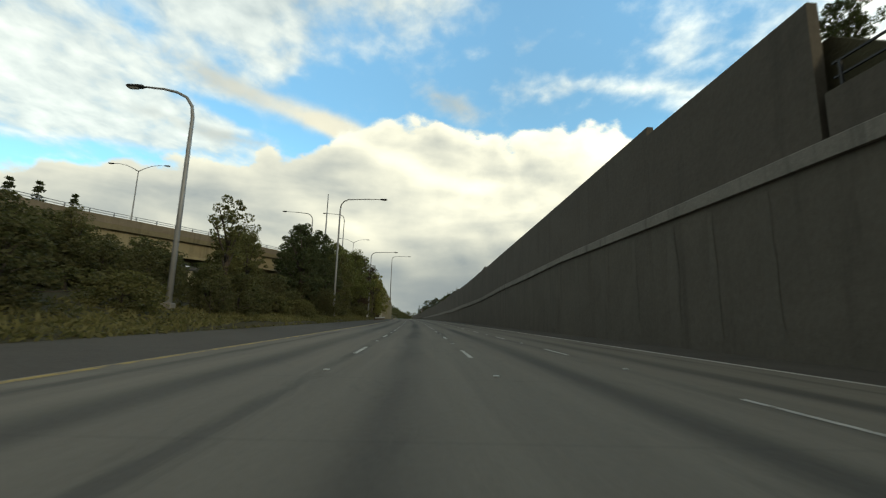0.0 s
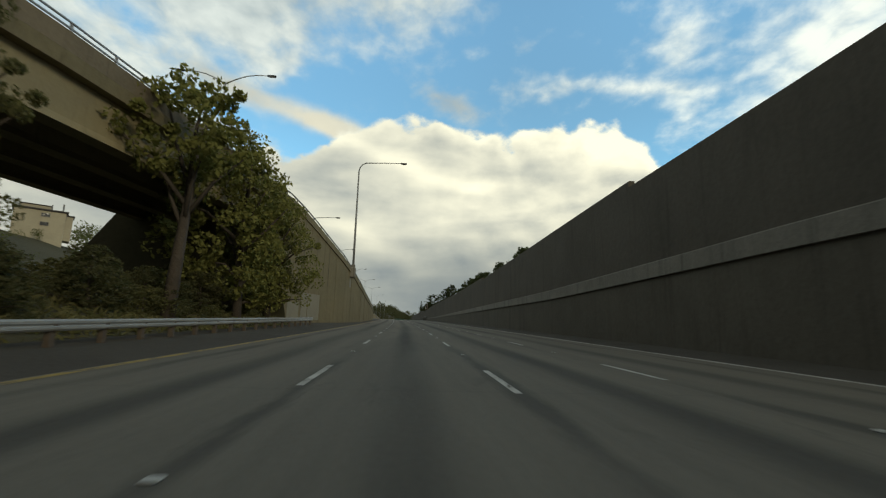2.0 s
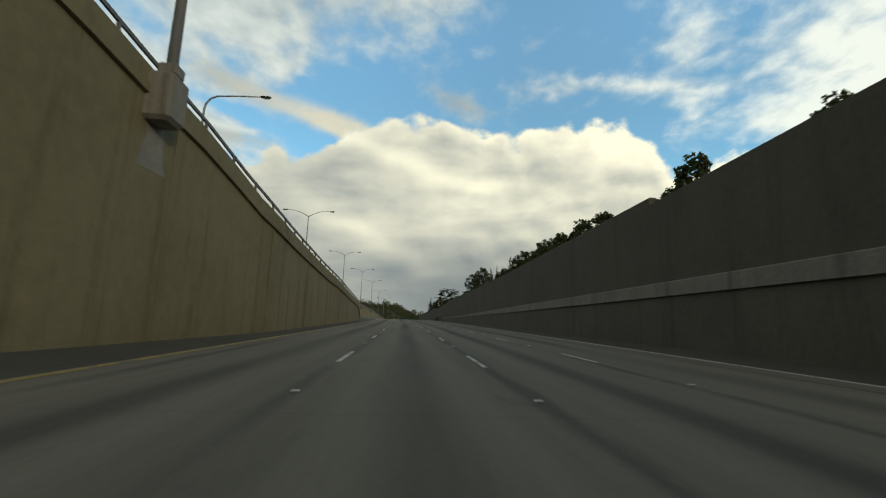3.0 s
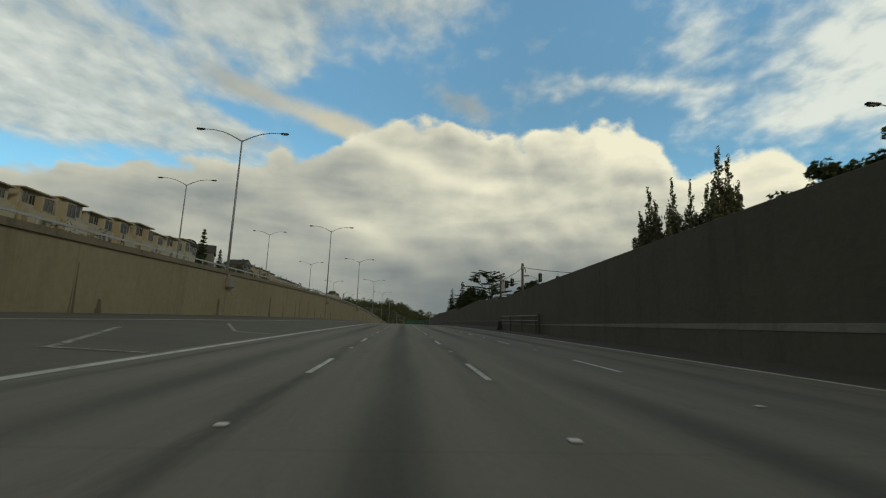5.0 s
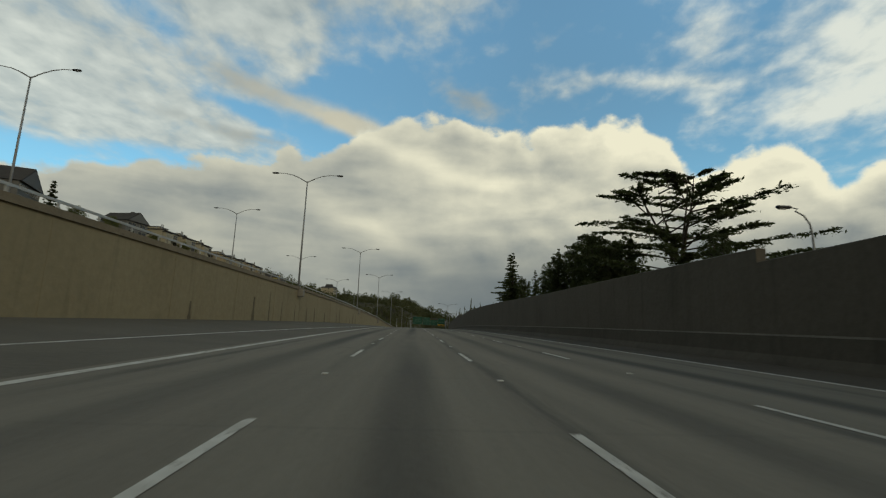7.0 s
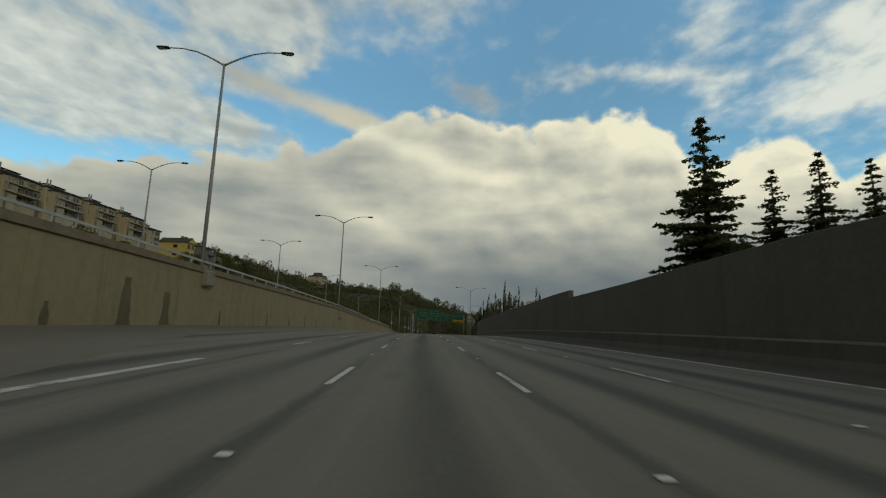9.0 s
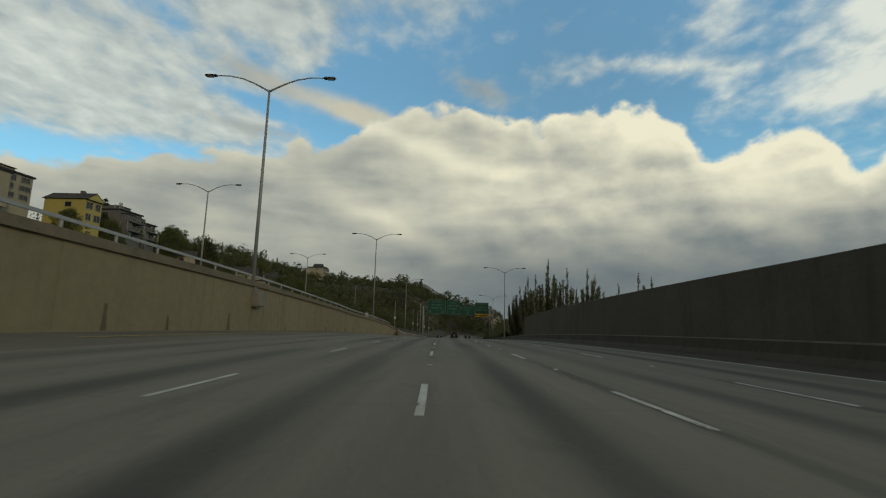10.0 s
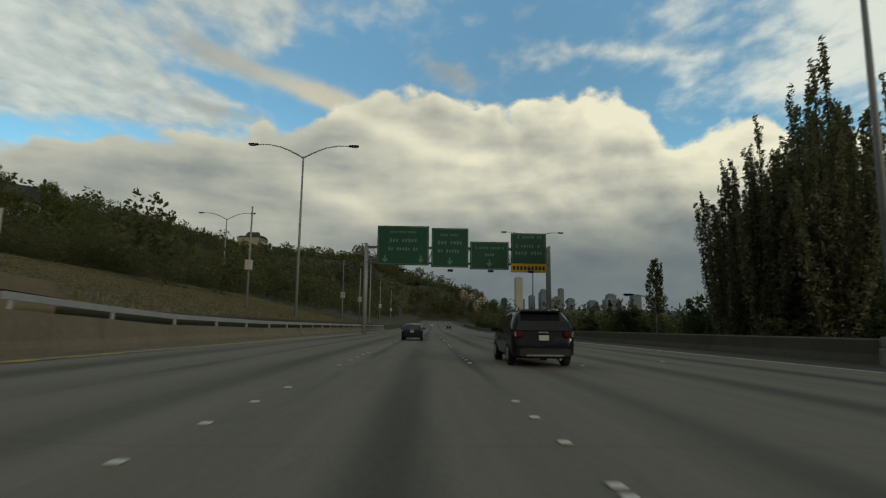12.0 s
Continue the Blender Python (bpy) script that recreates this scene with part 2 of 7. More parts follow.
# ---- materials ----
def surface(name, base, other, rough=0.8, scale=0.6, grain=14.0, bump_size=0.15, metal=0.0, streaks=0.0, island=0.0, spec=0.3, per_object=0.0,
            translucent=0.0):
    """A plain material: two colours mixed by coarse noise, fine grain over it, vertical run-off streaks where asked for."""
    m = bpy.data.materials.new(name)
    m.use_nodes = True
    n = Nodes(m.node_tree)
    tex = n.add("ShaderNodeTexCoord").outputs["Object"]
    coarse = n.noise(tex, scale, 5, 0.6, 0.4)
    small = n.noise(tex, grain, 3, 0.6)
    col = n.mix(n.ramp(coarse, 0.3, 0.7), base, other)
    col = n.mix(0.35, col, n.mix(small, tuple(c * 0.55 for c in base), tuple(min(1, c * 1.4) for c in other)))
    if streaks:
        run = n.noise(n.scaled(tex, 1.0, 1.0, 0.07), 1.3, 5, 0.7, 0.3)
        col = n.mix(n.math("MULTIPLY", n.ramp(run, 0.5, 0.72), streaks), col, tuple(c * 0.4 for c in base))
    if island:
        rnd = n.add("ShaderNodeNewGeometry").outputs["Random Per Island"]
        col = n.mix(n.math("MULTIPLY", rnd, island), col, tuple(min(1, c * 2.1) for c in other))
    if per_object:
        rnd = n.add("ShaderNodeObjectInfo").outputs["Random"]
        col = n.mix(n.math("MULTIPLY", rnd, per_object), col, tuple(c * 0.5 for c in base))
    bsdf = n.add("ShaderNodeBsdfPrincipled", Base_Color=col, Roughness=rough, Metallic=metal)
    bsdf.inputs["Specular IOR Level"].default_value = spec
    if bump_size:
        b = n.add("ShaderNodeBump", Height=small, Strength=0.5, Distance=bump_size * 0.2)
        n.tree.links.new(b.outputs[0], bsdf.inputs["Normal"])
    out = bsdf.outputs[0]
    if translucent:
        tr = n.add("ShaderNodeBsdfTranslucent", Color=n.mix(0.5, col, (0.20, 0.24, 0.04)))
        mixer = n.add("ShaderNodeMixShader", Fac=translucent)
        n.tree.links.new(out, mixer.inputs[1])
        n.tree.links.new(tr.outputs[0], mixer.inputs[2])
        out = mixer.outputs[0]
    n.tree.links.new(out, n.add("ShaderNodeOutputMaterial").inputs[0])
    return m


def road_material(name, base, dark, oil):
    """Old concrete paving: map coordinates are (s, x); an oil-dark strip runs down the middle of each lane, with cracks and patches."""
    m = bpy.data.materials.new(name)
    m.use_nodes = True
    n = Nodes(m.node_tree)
    uv = n.add("ShaderNodeUVMap").outputs[0]
    sp = n.add("ShaderNodeSeparateXYZ", Vector=uv)
    along, across = sp.outputs[0], sp.outputs[1]
    wob = n.math("MULTIPLY", n.math("SUBTRACT", n.noise(n.scaled(uv, 0.06, 0.3, 1), 1.0, 3), 0.5), 0.5)
    lane = n.math("PINGPONG", n.math("ADD", n.math("ADD", across, 1.8 + 3.6 * 10), wob), 1.8)   # 0 at the lines, 1.8 in the middle
    middle = n.ramp(lane, 1.12, 1.72)
    ragged = n.noise(n.scaled(uv, 0.22, 1.5, 1), 1.0, 5, 0.7, 0.6)
    seam = n.math("MULTIPLY", n.ramp(n.math("ADD", lane, n.math("MULTIPLY", n.math("SUBTRACT", ragged, 0.5), 0.7)), 0.30, 0.0), n.ramp(n.noise(n.scaled(uv, 0.045, 0.1, 1), 1.0, 3), 0.4, 0.6))
    track = n.math("MULTIPLY", n.ramp(n.math("ABSOLUTE", n.math("SUBTRACT", lane, 0.85)), 0.3, 0.0), 0.18)
    spotty = n.ramp(n.noise(n.scaled(uv, 0.35, 1.1, 1), 1.0, 6, 0.7, 0.8), 0.56, 0.74)
    blot = n.noise(n.scaled(uv, 0.05, 0.8, 1), 1.0, 6, 0.65, 0.4)
    grit = n.noise(uv, 9.0, 4, 0.7)
    fade = n.ramp(n.noise(n.scaled(uv, 0.025, 0.22, 1), 1.0, 4), 0.25, 0.65)
    col = n.mix(n.ramp(blot, 0.3, 0.75), base, dark)
    col = n.mix(n.math("MULTIPLY", n.math("MULTIPLY", middle, fade), oil), col, (0.028, 0.027, 0.025))
    col = n.mix(n.math("MULTIPLY", seam, 0.62), col, (0.045, 0.042, 0.038))
    col = n.mix(track, col, (0.30, 0.27, 0.21))
    col = n.mix(n.math("MULTIPLY", spotty, 0.28), col, (0.06, 0.056, 0.048))
    col = n.mix(0.25, col, n.mix(grit, (0.04, 0.04, 0.038), (0.26, 0.25, 0.23)))
    jointed = n.math("PINGPONG", along, 2.3)
    col = n.mix(n.math("MULTIPLY", n.ramp(jointed, 0.035, 0.0), 0.22), col, (0.03, 0.03, 0.03))
    bsdf = n.add("ShaderNodeBsdfPrincipled", Base_Color=col, Roughness=0.88)
    bsdf.inputs["Specular IOR Level"].default_value = 0.15
    b = n.add("ShaderNodeBump", Height=grit, Strength=0.35, Distance=0.02)
    n.tree.links.new(b.outputs[0], bsdf.inputs["Normal"])
    n.tree.links.new(bsdf.outputs[0], n.add("ShaderNodeOutputMaterial").inputs[0])
    return m


M_ROAD = road_material("old_concrete_paving", (0.248, 0.222, 0.173), (0.190, 0.168, 0.131), 0.74)
M_SHOULDER = surface("asphalt_shoulder", (0.070, 0.061, 0.049), (0.10, 0.088, 0.072), 0.9, 0.5, 12)


def paint_material(name, fresh, faded, gone):
    """Traffic paint worn through to the paving in chips and long scuffs; gone is the share that has flaked."""
    m = bpy.data.materials.new(name)
    m.use_nodes = True
    n = Nodes(m.node_tree)
    tex = n.add("ShaderNodeNewGeometry").outputs["Position"]
    col = n.mix(n.ramp(n.noise(tex, 1.7, 4, 0.6), 0.3, 0.7), fresh, faded)
    chips = n.math("ADD", n.math("MULTIPLY", n.noise(n.scaled(tex, 1.0, 0.25, 1.0), 14.0, 5, 0.7, 0.4), 0.7), n.math("MULTIPLY", n.noise(tex, 2.2, 3, 0.6), 0.3))
    col = n.mix(n.ramp(chips, 0.62 - gone, 0.70 - gone), col, (0.17, 0.152, 0.12))
    bsdf = n.add("ShaderNodeBsdfPrincipled", Base_Color=col, Roughness=0.75)
    bsdf.inputs["Specular IOR Level"].default_value = 0.2
    n.tree.links.new(bsdf.outputs[0], n.add("ShaderNodeOutputMaterial").inputs[0])
    return m


M_PAINT = paint_material("worn_white_paint", (0.68, 0.66, 0.60), (0.46, 0.44, 0.39), 0.08)
M_PAINT_WORN = paint_material("thin_worn_paint", (0.46, 0.44, 0.39), (0.30, 0.285, 0.25), 0.16)
M_YELLOW = paint_material("worn_yellow_paint", (0.50, 0.36, 0.10), (0.36, 0.27, 0.11), 0.13)
M_GORE = surface("dark_ramp_asphalt", (0.105, 0.094, 0.074), (0.145, 0.129, 0.101), 0.9, 0.25, 9)
M_RAMP = surface("grey_ramp_asphalt", (0.150, 0.132, 0.102), (0.200, 0.176, 0.136), 0.9, 0.25, 9)
M_WALL_DARK = surface("dark_weathered_concrete", (0.090, 0.080, 0.064), (0.118, 0.104, 0.084), 0.9, 0.35, 6, 0.15, streaks=0.3)
M_WALL_LOW = surface("stained_grey_concrete", (0.098, 0.088, 0.070), (0.128, 0.115, 0.092), 0.9, 0.5, 6, 0.15, streaks=0.35)
M_BAND = surface("pale_concrete_coping", (0.185, 0.172, 0.146), (0.245, 0.228, 0.195), 0.9, 0.7, 8, 0.2, streaks=0.6)
M_WALL_TAN = surface("tan_stained_concrete", (0.226, 0.184, 0.108), (0.276, 0.228, 0.137), 0.9, 0.16, 3, 0.3, streaks=0.32)
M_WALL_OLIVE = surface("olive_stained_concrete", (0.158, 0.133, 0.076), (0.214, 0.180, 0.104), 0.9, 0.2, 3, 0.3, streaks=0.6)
M_BARRIER = surface("grey_barrier_concrete", (0.17, 0.16, 0.14), (0.25, 0.235, 0.205), 0.9, 0.8, 8, 0.2, streaks=0.5)
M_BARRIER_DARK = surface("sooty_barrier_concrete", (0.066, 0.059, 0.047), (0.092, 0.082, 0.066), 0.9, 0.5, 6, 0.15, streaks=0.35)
M_BARRIER_TAN = surface("tan_barrier_concrete", (0.16, 0.13, 0.085), (0.21, 0.17, 0.115), 0.9, 0.6, 8, 0.2, streaks=0.5)
M_GIRDER = surface("viaduct_concrete", (0.33, 0.275, 0.155), (0.24, 0.20, 0.12), 0.9, 0.4, 5, 0.2, streaks=0.5)
M_STEEL = surface("galvanised_steel", (0.27, 0.275, 0.28), (0.34, 0.345, 0.35), 0.6, 1.0, 6, 0.0, metal=0.35)
M_RAIL = surface("dull_guardrail_steel", (0.46, 0.455, 0.43), (0.34, 0.335, 0.315), 0.55, 1.2, 9, 0.05, metal=0.35)
M_RAIL_DARK = surface("dark_weathered_rail", (0.13, 0.125, 0.115), (0.19, 0.18, 0.165), 0.6, 1.2, 9, 0.05, metal=0.3)
M_WOOD = surface("weathered_timber", (0.10, 0.08, 0.06), (0.14, 0.11, 0.085), 0.9, 2, 10)
M_BLACK = surface("black_plastic", (0.018, 0.018, 0.019), (0.026, 0.026, 0.027), 0.5, 2, 20, 0.02)
M_BARK = surface("grey_brown_bark", (0.055, 0.045, 0.036), (0.085, 0.07, 0.055), 0.95, 2.5, 12, 0.4)
M_SOIL = surface("hillside_ground", (0.056, 0.054, 0.029), (0.082, 0.073, 0.042), 0.95, 0.12, 2.5, 0.8)


def leaf_material(name, base, other, island=0.6, patch=0.5):
    return surface(name, base, other, 0.75, patch, 6, 0.0, island=island, spec=0.2, translucent=0.3)


M_LEAF = leaf_material("green_leaves", (0.062, 0.072, 0.026), (0.098, 0.104, 0.036))
M_LEAF_OLIVE = leaf_material("olive_leaves", (0.070, 0.072, 0.031), (0.104, 0.097, 0.041), 0.45)
M_LEAF_DARK = leaf_material("dark_green_needles", (0.034, 0.041, 0.023), (0.052, 0.060, 0.031), 0.5)
M_LEAF_PURPLE = leaf_material("purple_leaves", (0.034, 0.022, 0.022), (0.052, 0.030, 0.028), 0.4)
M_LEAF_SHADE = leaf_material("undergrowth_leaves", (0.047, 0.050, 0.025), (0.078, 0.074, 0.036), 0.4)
M_LEAF_FAR = leaf_material("far_wood_leaves", (0.036, 0.041, 0.024), (0.088, 0.084, 0.044), 0.4, 0.16)
M_LEAF_POPLAR = leaf_material("dull_poplar_leaves", (0.128, 0.128, 0.086), (0.172, 0.163, 0.108), 0.3)
M_LEAF_BRIGHT = leaf_material("yellow_green_leaves", (0.098, 0.102, 0.032), (0.150, 0.146, 0.044))


# ---- mesh helpers ----
class Geo:
    """Collects points and faces in plan units; obj() makes one mesh object of them."""

    def __init__(self):
        self.v, self.f = [], []

    def box(self, cx, cy, cz, sx, sy, sz, chamfer=0.0, turn=0.0):
        c = min(chamfer, sx * 0.45, sy * 0.45, sz * 0.45)
        o = len(self.v)
        hx, hy, hz = sx / 2, sy / 2, sz / 2
        ca, sa = math.cos(radians(turn)), math.sin(radians(turn))
        if c <= 0:
            pts = [(x, y, z) for z in (-hz, hz) for x, y in ((-hx, -hy), (hx, -hy), (hx, hy), (-hx, hy))]
            self.f += [tuple(o + i for i in q) for q in ((3, 2, 1, 0), (4, 5, 6, 7), (0, 1, 5, 4), (1, 2, 6, 5), (2, 3, 7, 6), (3, 0, 4, 7))]
        else:
            rings = [(-hz, c, True), (-hz + c, c, False), (hz - c, c, False), (hz, c, True)]
            pts = []
            for z, k, inner in rings:
                d = c if inner else 0.0
                ax, ay = hx - d, hy - d
                pts += [(-ax + k, -ay, z), (ax - k, -ay, z), (ax, -ay + k, z), (ax, ay - k, z), (ax - k, ay, z), (-ax + k, ay, z), (-ax, ay - k, z),
                        (-ax, -ay + k, z)]
            self.f.append(tuple(o + i for i in range(7, -1, -1)))
            self.f.append(tuple(o + 24 + i for i in range(8)))
            for r in range(3):
                self.f += [(o + 8 * r + i, o + 8 * r + (i + 1) % 8, o + 8 * r + 8 + (i + 1) % 8, o + 8 * r + 8 + i) for i in range(8)]
        self.v += [(cx + x * ca - y * sa, cy + x * sa + y * ca, cz + z) for x, y, z in pts]
        return self

    def tube(self, pts, radii, n=8, caps=True):
        """A round bar along points; radii one a point."""
        o = len(self.v)
        pts = [Vector(p) for p in pts]
        side = None
        for i, p in enumerate(pts):
            d = (pts[min(i + 1, len(pts) - 1)] - pts[max(i - 1, 0)]).normalized()
            if side is None:
                side = d.cross(Vector((0, 1, 0) if abs(d.y) < 0.9 else (1, 0, 0))).normalized()
            side = (side - d * side.dot(d)).normalized()
            up = d.cross(side)
            for k in range(n):
                a = 2 * math.pi * k / n
                self.v.append(tuple(p + (side * math.cos(a) + up * math.sin(a)) * radii[i]))
        for i in range(len(pts) - 1):
            self.f += [(o + n * i + k, o + n * i + (k + 1) % n, o + n * i + n + (k + 1) % n, o + n * i + n + k) for k in range(n)]
        if caps:
            self.f.append(tuple(o + k for k in range(n - 1, -1, -1)))
            self.f.append(tuple(o + n * (len(pts) - 1) + k for k in range(n)))
        return self

    def prism(self, outline, y0, y1, axis="y"):
        """An outline (two coordinates a point) pushed through from y0 to y1 along an axis."""
        o, n = len(self.v), len(outline)
        for y in (y0, y1):
            for a, b in outline:
                self.v.append((a, y, b) if axis == "y" else (y, a, b) if axis == "x" else (a, b, y))
        self.f.append(tuple(o + i for i in range(n)))
        self.f.append(tuple(o + n + i for i in range(n - 1, -1, -1)))
        self.f += [(o + i, o + n + i, o + n + (i + 1) % n, o + (i + 1) % n) for i in range(n)]
        return self

    def obj(self, name, material, parent=None, label="", smooth=False, place=None):
        return solid(name, [(x * U, y * U, z * U) for x, y, z in self.v], self.f, material, parent, label, smooth, place)


def solid(name, v, f, material, parent=None, label="", smooth=False, place=None, uv=None, fix=True):
    me = bpy.data.meshes.new(name)
    me.from_pydata(v, [], f)
    if fix:
        bm = bmesh.new()
        bm.from_mesh(me)
        bmesh.ops.recalc_face_normals(bm, faces=bm.faces)
        bm.to_mesh(me)
        bm.free()
    if uv is not None:
        layer = me.uv_layers.new(name="map")
        idx = np.empty(len(me.loops), dtype=np.int32)
        me.loops.foreach_get("vertex_index", idx)
        layer.data.foreach_set("uv", np.asarray(uv, dtype=np.float32)[idx].ravel())
    me.materials.append(material)
    if smooth:
        me.shade_smooth()
    ob = new(name, me)
    if parent is not None:
        ob.parent = parent
    if place is not None:
        ob.matrix_local = place
    if label:
        tagged(ob, label)
    return ob


def share(ob, parent, place, name=None):
    """Another object on the same mesh."""
    o = new(name or ob.name.split(".")[0], ob.data)
    o.parent = parent
    o.matrix_local = place
    return o


def thing(name, place, label, category, group="", kind=""):
    ob = new(name)
    ob.empty_display_size = 0.2
    ob.matrix_world = place
    return tagged(ob, label, category, group, kind)


def sweep(name, ss, profile, material, parent=None, closed=True, label="", smooth=False, fix=True):
    """A strip or bar along the road: profile(s) gives its section as (x, z) points. The map coordinates are (s, x)."""
    v, f, uv = [], [], []
    n = 0
    for s in ss:
        p = profile(s)
        n = len(p)
        for x, z in p:
            v.append(tuple(road(s, x, z)))
            uv.append((s, x))
    m = n if closed else n - 1
    for i in range(len(ss) - 1):
        f += [(n * i + k, n * i + (k + 1) % n, n * i + n + (k + 1) % n, n * i + n + k) for k in range(m)]
    if closed:
        f.append(tuple(range(n - 1, -1, -1)))
        f.append(tuple(n * (len(ss) - 1) + k for k in range(n)))
    else:
        f = [q[::-1] for q in f]
    return solid(name, v, f, material, parent, label, smooth, uv=uv, fix=fix and closed)


def curve_of(table):
    a = np.array(table, dtype=float)
    return lambda s: float(np.interp(s, a[:, 0], a[:, 1]))


# ---- large structure: terrain, road, walls ----
X_YELLOW, X_LEFT, X_MID, X_RIGHT, X_EDGE, X_WALL = -6.13, -1.8, 1.78, 5.5, 10.1, 14.0
wall_x = curve_of([(160, -12.7), (184, -8.7), (200, -7.5), (255, -7.8), (291, -10.3)])
wall_top = curve_of([(160, 13.4), (165, 13.3), (171, 12.2), (180, 10.3), (187, 8.95), (190, 8.6), (193, 8.05), (197, 7.2), (201, 6.65), (208, 6.15), (218, 5.55), (227, 5.2), (240, 4.4), (291, 1.7)])
far_x = curve_of([(200, -21), (342, -21.0), (405, -19.4), (464, -17.9), (523, -17.0), (582, -16.5), (648, -16.3), (668, -14.7), (700, -14.2)])
far_top = curve_of([(200, 5.0), (285, 5.5), (322, 5.8), (340, 6.05), (360, 6.25), (411, 6.5), (470, 5.85), (513, 5.25), (530, 5.0), (585, 4.45), (613, 4.0), (622, 3.75), (648, 3.6), (658, 3.15), (668, 2.4), (700, 1.3)])
right_top = curve_of([(-60, 9.4), (14.4, 9.4), (14.6, 13.2), (26.6, 12.95), (26.8, 13.5), (71, 12.3), (93.8, 11.5), (94.0, 11.95), (98, 11.5), (130, 10.4), (144.3, 10.0),
                      (144.5, 10.4), (160, 9.9), (190, 8.7), (199.3, 8.25), (199.5, 8.7), (240, 7.5), (299, 6.3), (325, 5.4), (350, 4.5), (355.8, 4.28), (356.0, 4.9), (362, 4.72),
                      (373, 5.1), (403, 4.2), (408.3, 4.02), (408.5, 4.6), (440, 4.5), (480, 4.9), (510, 4.9), (526, 4.35), (538.4, 4.12), (538.6, 4.85), (547, 4.75), (560, 4.4), (636, 4.45)])
band_low = curve_of([(-60, 7.2), (14, 6.95), (45, 6.9), (57, 6.45), (74, 6.0), (98, 4.95), (108, 4.6), (132, 4.1), (160, 3.25), (186, 2.9), (240, 2.0), (290, 1.25), (330, 0.9), (640, 0.82)])
band_high = curve_of([(-60, 7.9), (14, 7.65), (40, 7.5), (57, 7.1), (74, 6.65), (98, 5.6), (132, 5.0), (160, 4.15), (186, 3.7), (240, 2.7), (290, 1.6), (330, 1.02), (640, 0.92)])


def bank_z(x):
    """The left of the road leans up a little towards the outside."""
    return 0.05 * max(0.0, -x - 6.2)


def left_edge(s):
    """Foot of whatever closes the road on the left, and the height of the land behind it."""
    if s < 160:
        return -10.5, None
    if s < 291:
        return wall_x(s) - 0.6, wall_top(s) - 1.2
    if s < 668:
        return far_x(s) - 0.7, far_top(s) - 0.5
    return -14.5, None


hill = curve_of([(-5000, 150), (-1500, 120), (-600, 75), (-300, 37), (-200, 28), (-140, 22), (-95, 21), (-75, 17), (-60, 11), (-47, 6.5), (0, 5)])
ridge = curve_of([(-5000, 160), (-1500, 130), (-600, 86), (-320, 64), (-200, 43), (-130, 26), (-90, 16), (-60, 10.5), (-45, 8), (-30, 4.9), (-25, 3.9), (-14, 1.5), (0, 1)])
verge = curve_of([(-5000, 150), (-600, 60), (-300, 38), (-200, 28), (-140, 18), (-95, 9), (-60, 5.5), (-40, 5), (-25, 3.5), (-16, 1.6), (-10.5, 0.3), (0, 0)])


rise_of = curve_of([(-400, 62), (-160, 50), (-108, 47), (-74, 44), (-57, 44), (-31, 28), (-6, 26), (11, 21), (28, 17), (45, 14), (56, 8), (70, -20)])


def far_rise(s, x):
    """The wooded hill that closes the view where the road bends away behind it."""
    k = min(1.0, max(0.0, (s - (900 if x < -25 else 1050)) / 90))
    if k == 0.0 or s > 2600:
        return -60.0
    return k * (rise_of(x) + (min(s, 1600) - 1000) * 0.045)


def land(s, x):
    """Height of the ground over the road's surface."""
    if x < 0:
        foot, top = left_edge(s)
        if x >= foot + 0.01:
            return max(bank_z(x) - 0.06, far_rise(s, x))
        if s < 160:
            z = verge(x)
            k = min(1.0, max(0.0, (s - 100) / 60))
            return z * (1 - k) + k * max(z, verge(x)) + noise.noise((s * 0.08, x * 0.08, 0)) * 0.5
        if s < 291:
            z = top if x > wall_x(s) - 14.4 else min(top, far_top(s) - 0.5) + max(0.0, hill(x) - 6.0)
        elif s < 668:
            z = top + max(0.0, hill(x) - 6.0) if x > -120 else hill(x)
            if x > -46:
                z = top
        else:
            b = min(1.0, (s - 668) / 120)
            z = ridge(x) if x > -40 else hill(x) * (1 - b) + ridge(x) * b
        if s > 760:
            z *= 1.0 + min(1.0, (s - 760) / 300) * 0.5
        if s > 2200:
            z *= max(0.15, 1 - (s - 2200) / 2500)
        z = max(z, far_rise(s, x))
        return z + noise.noise((s * 0.01, x * 0.02, 3)) * min(6.0, max(0.0, (-x - 60) * 0.05))
    if x <= X_WALL + 0.9:
        return max(-0.06, far_rise(s, x))
    if s < 640:
        return right_top(s) - 1.3
    k = min(1.0, (s - 640) / 9)
    if far_rise(s, x) > 0.5:
        return far_rise(s, x)
    low = -0.5 - (x - 15) * 0.10 if x < 60 else -5 - min(40.0, (x - 60) * 0.12)
    return (right_top(636) - 1.3) * (1 - k) + low * k


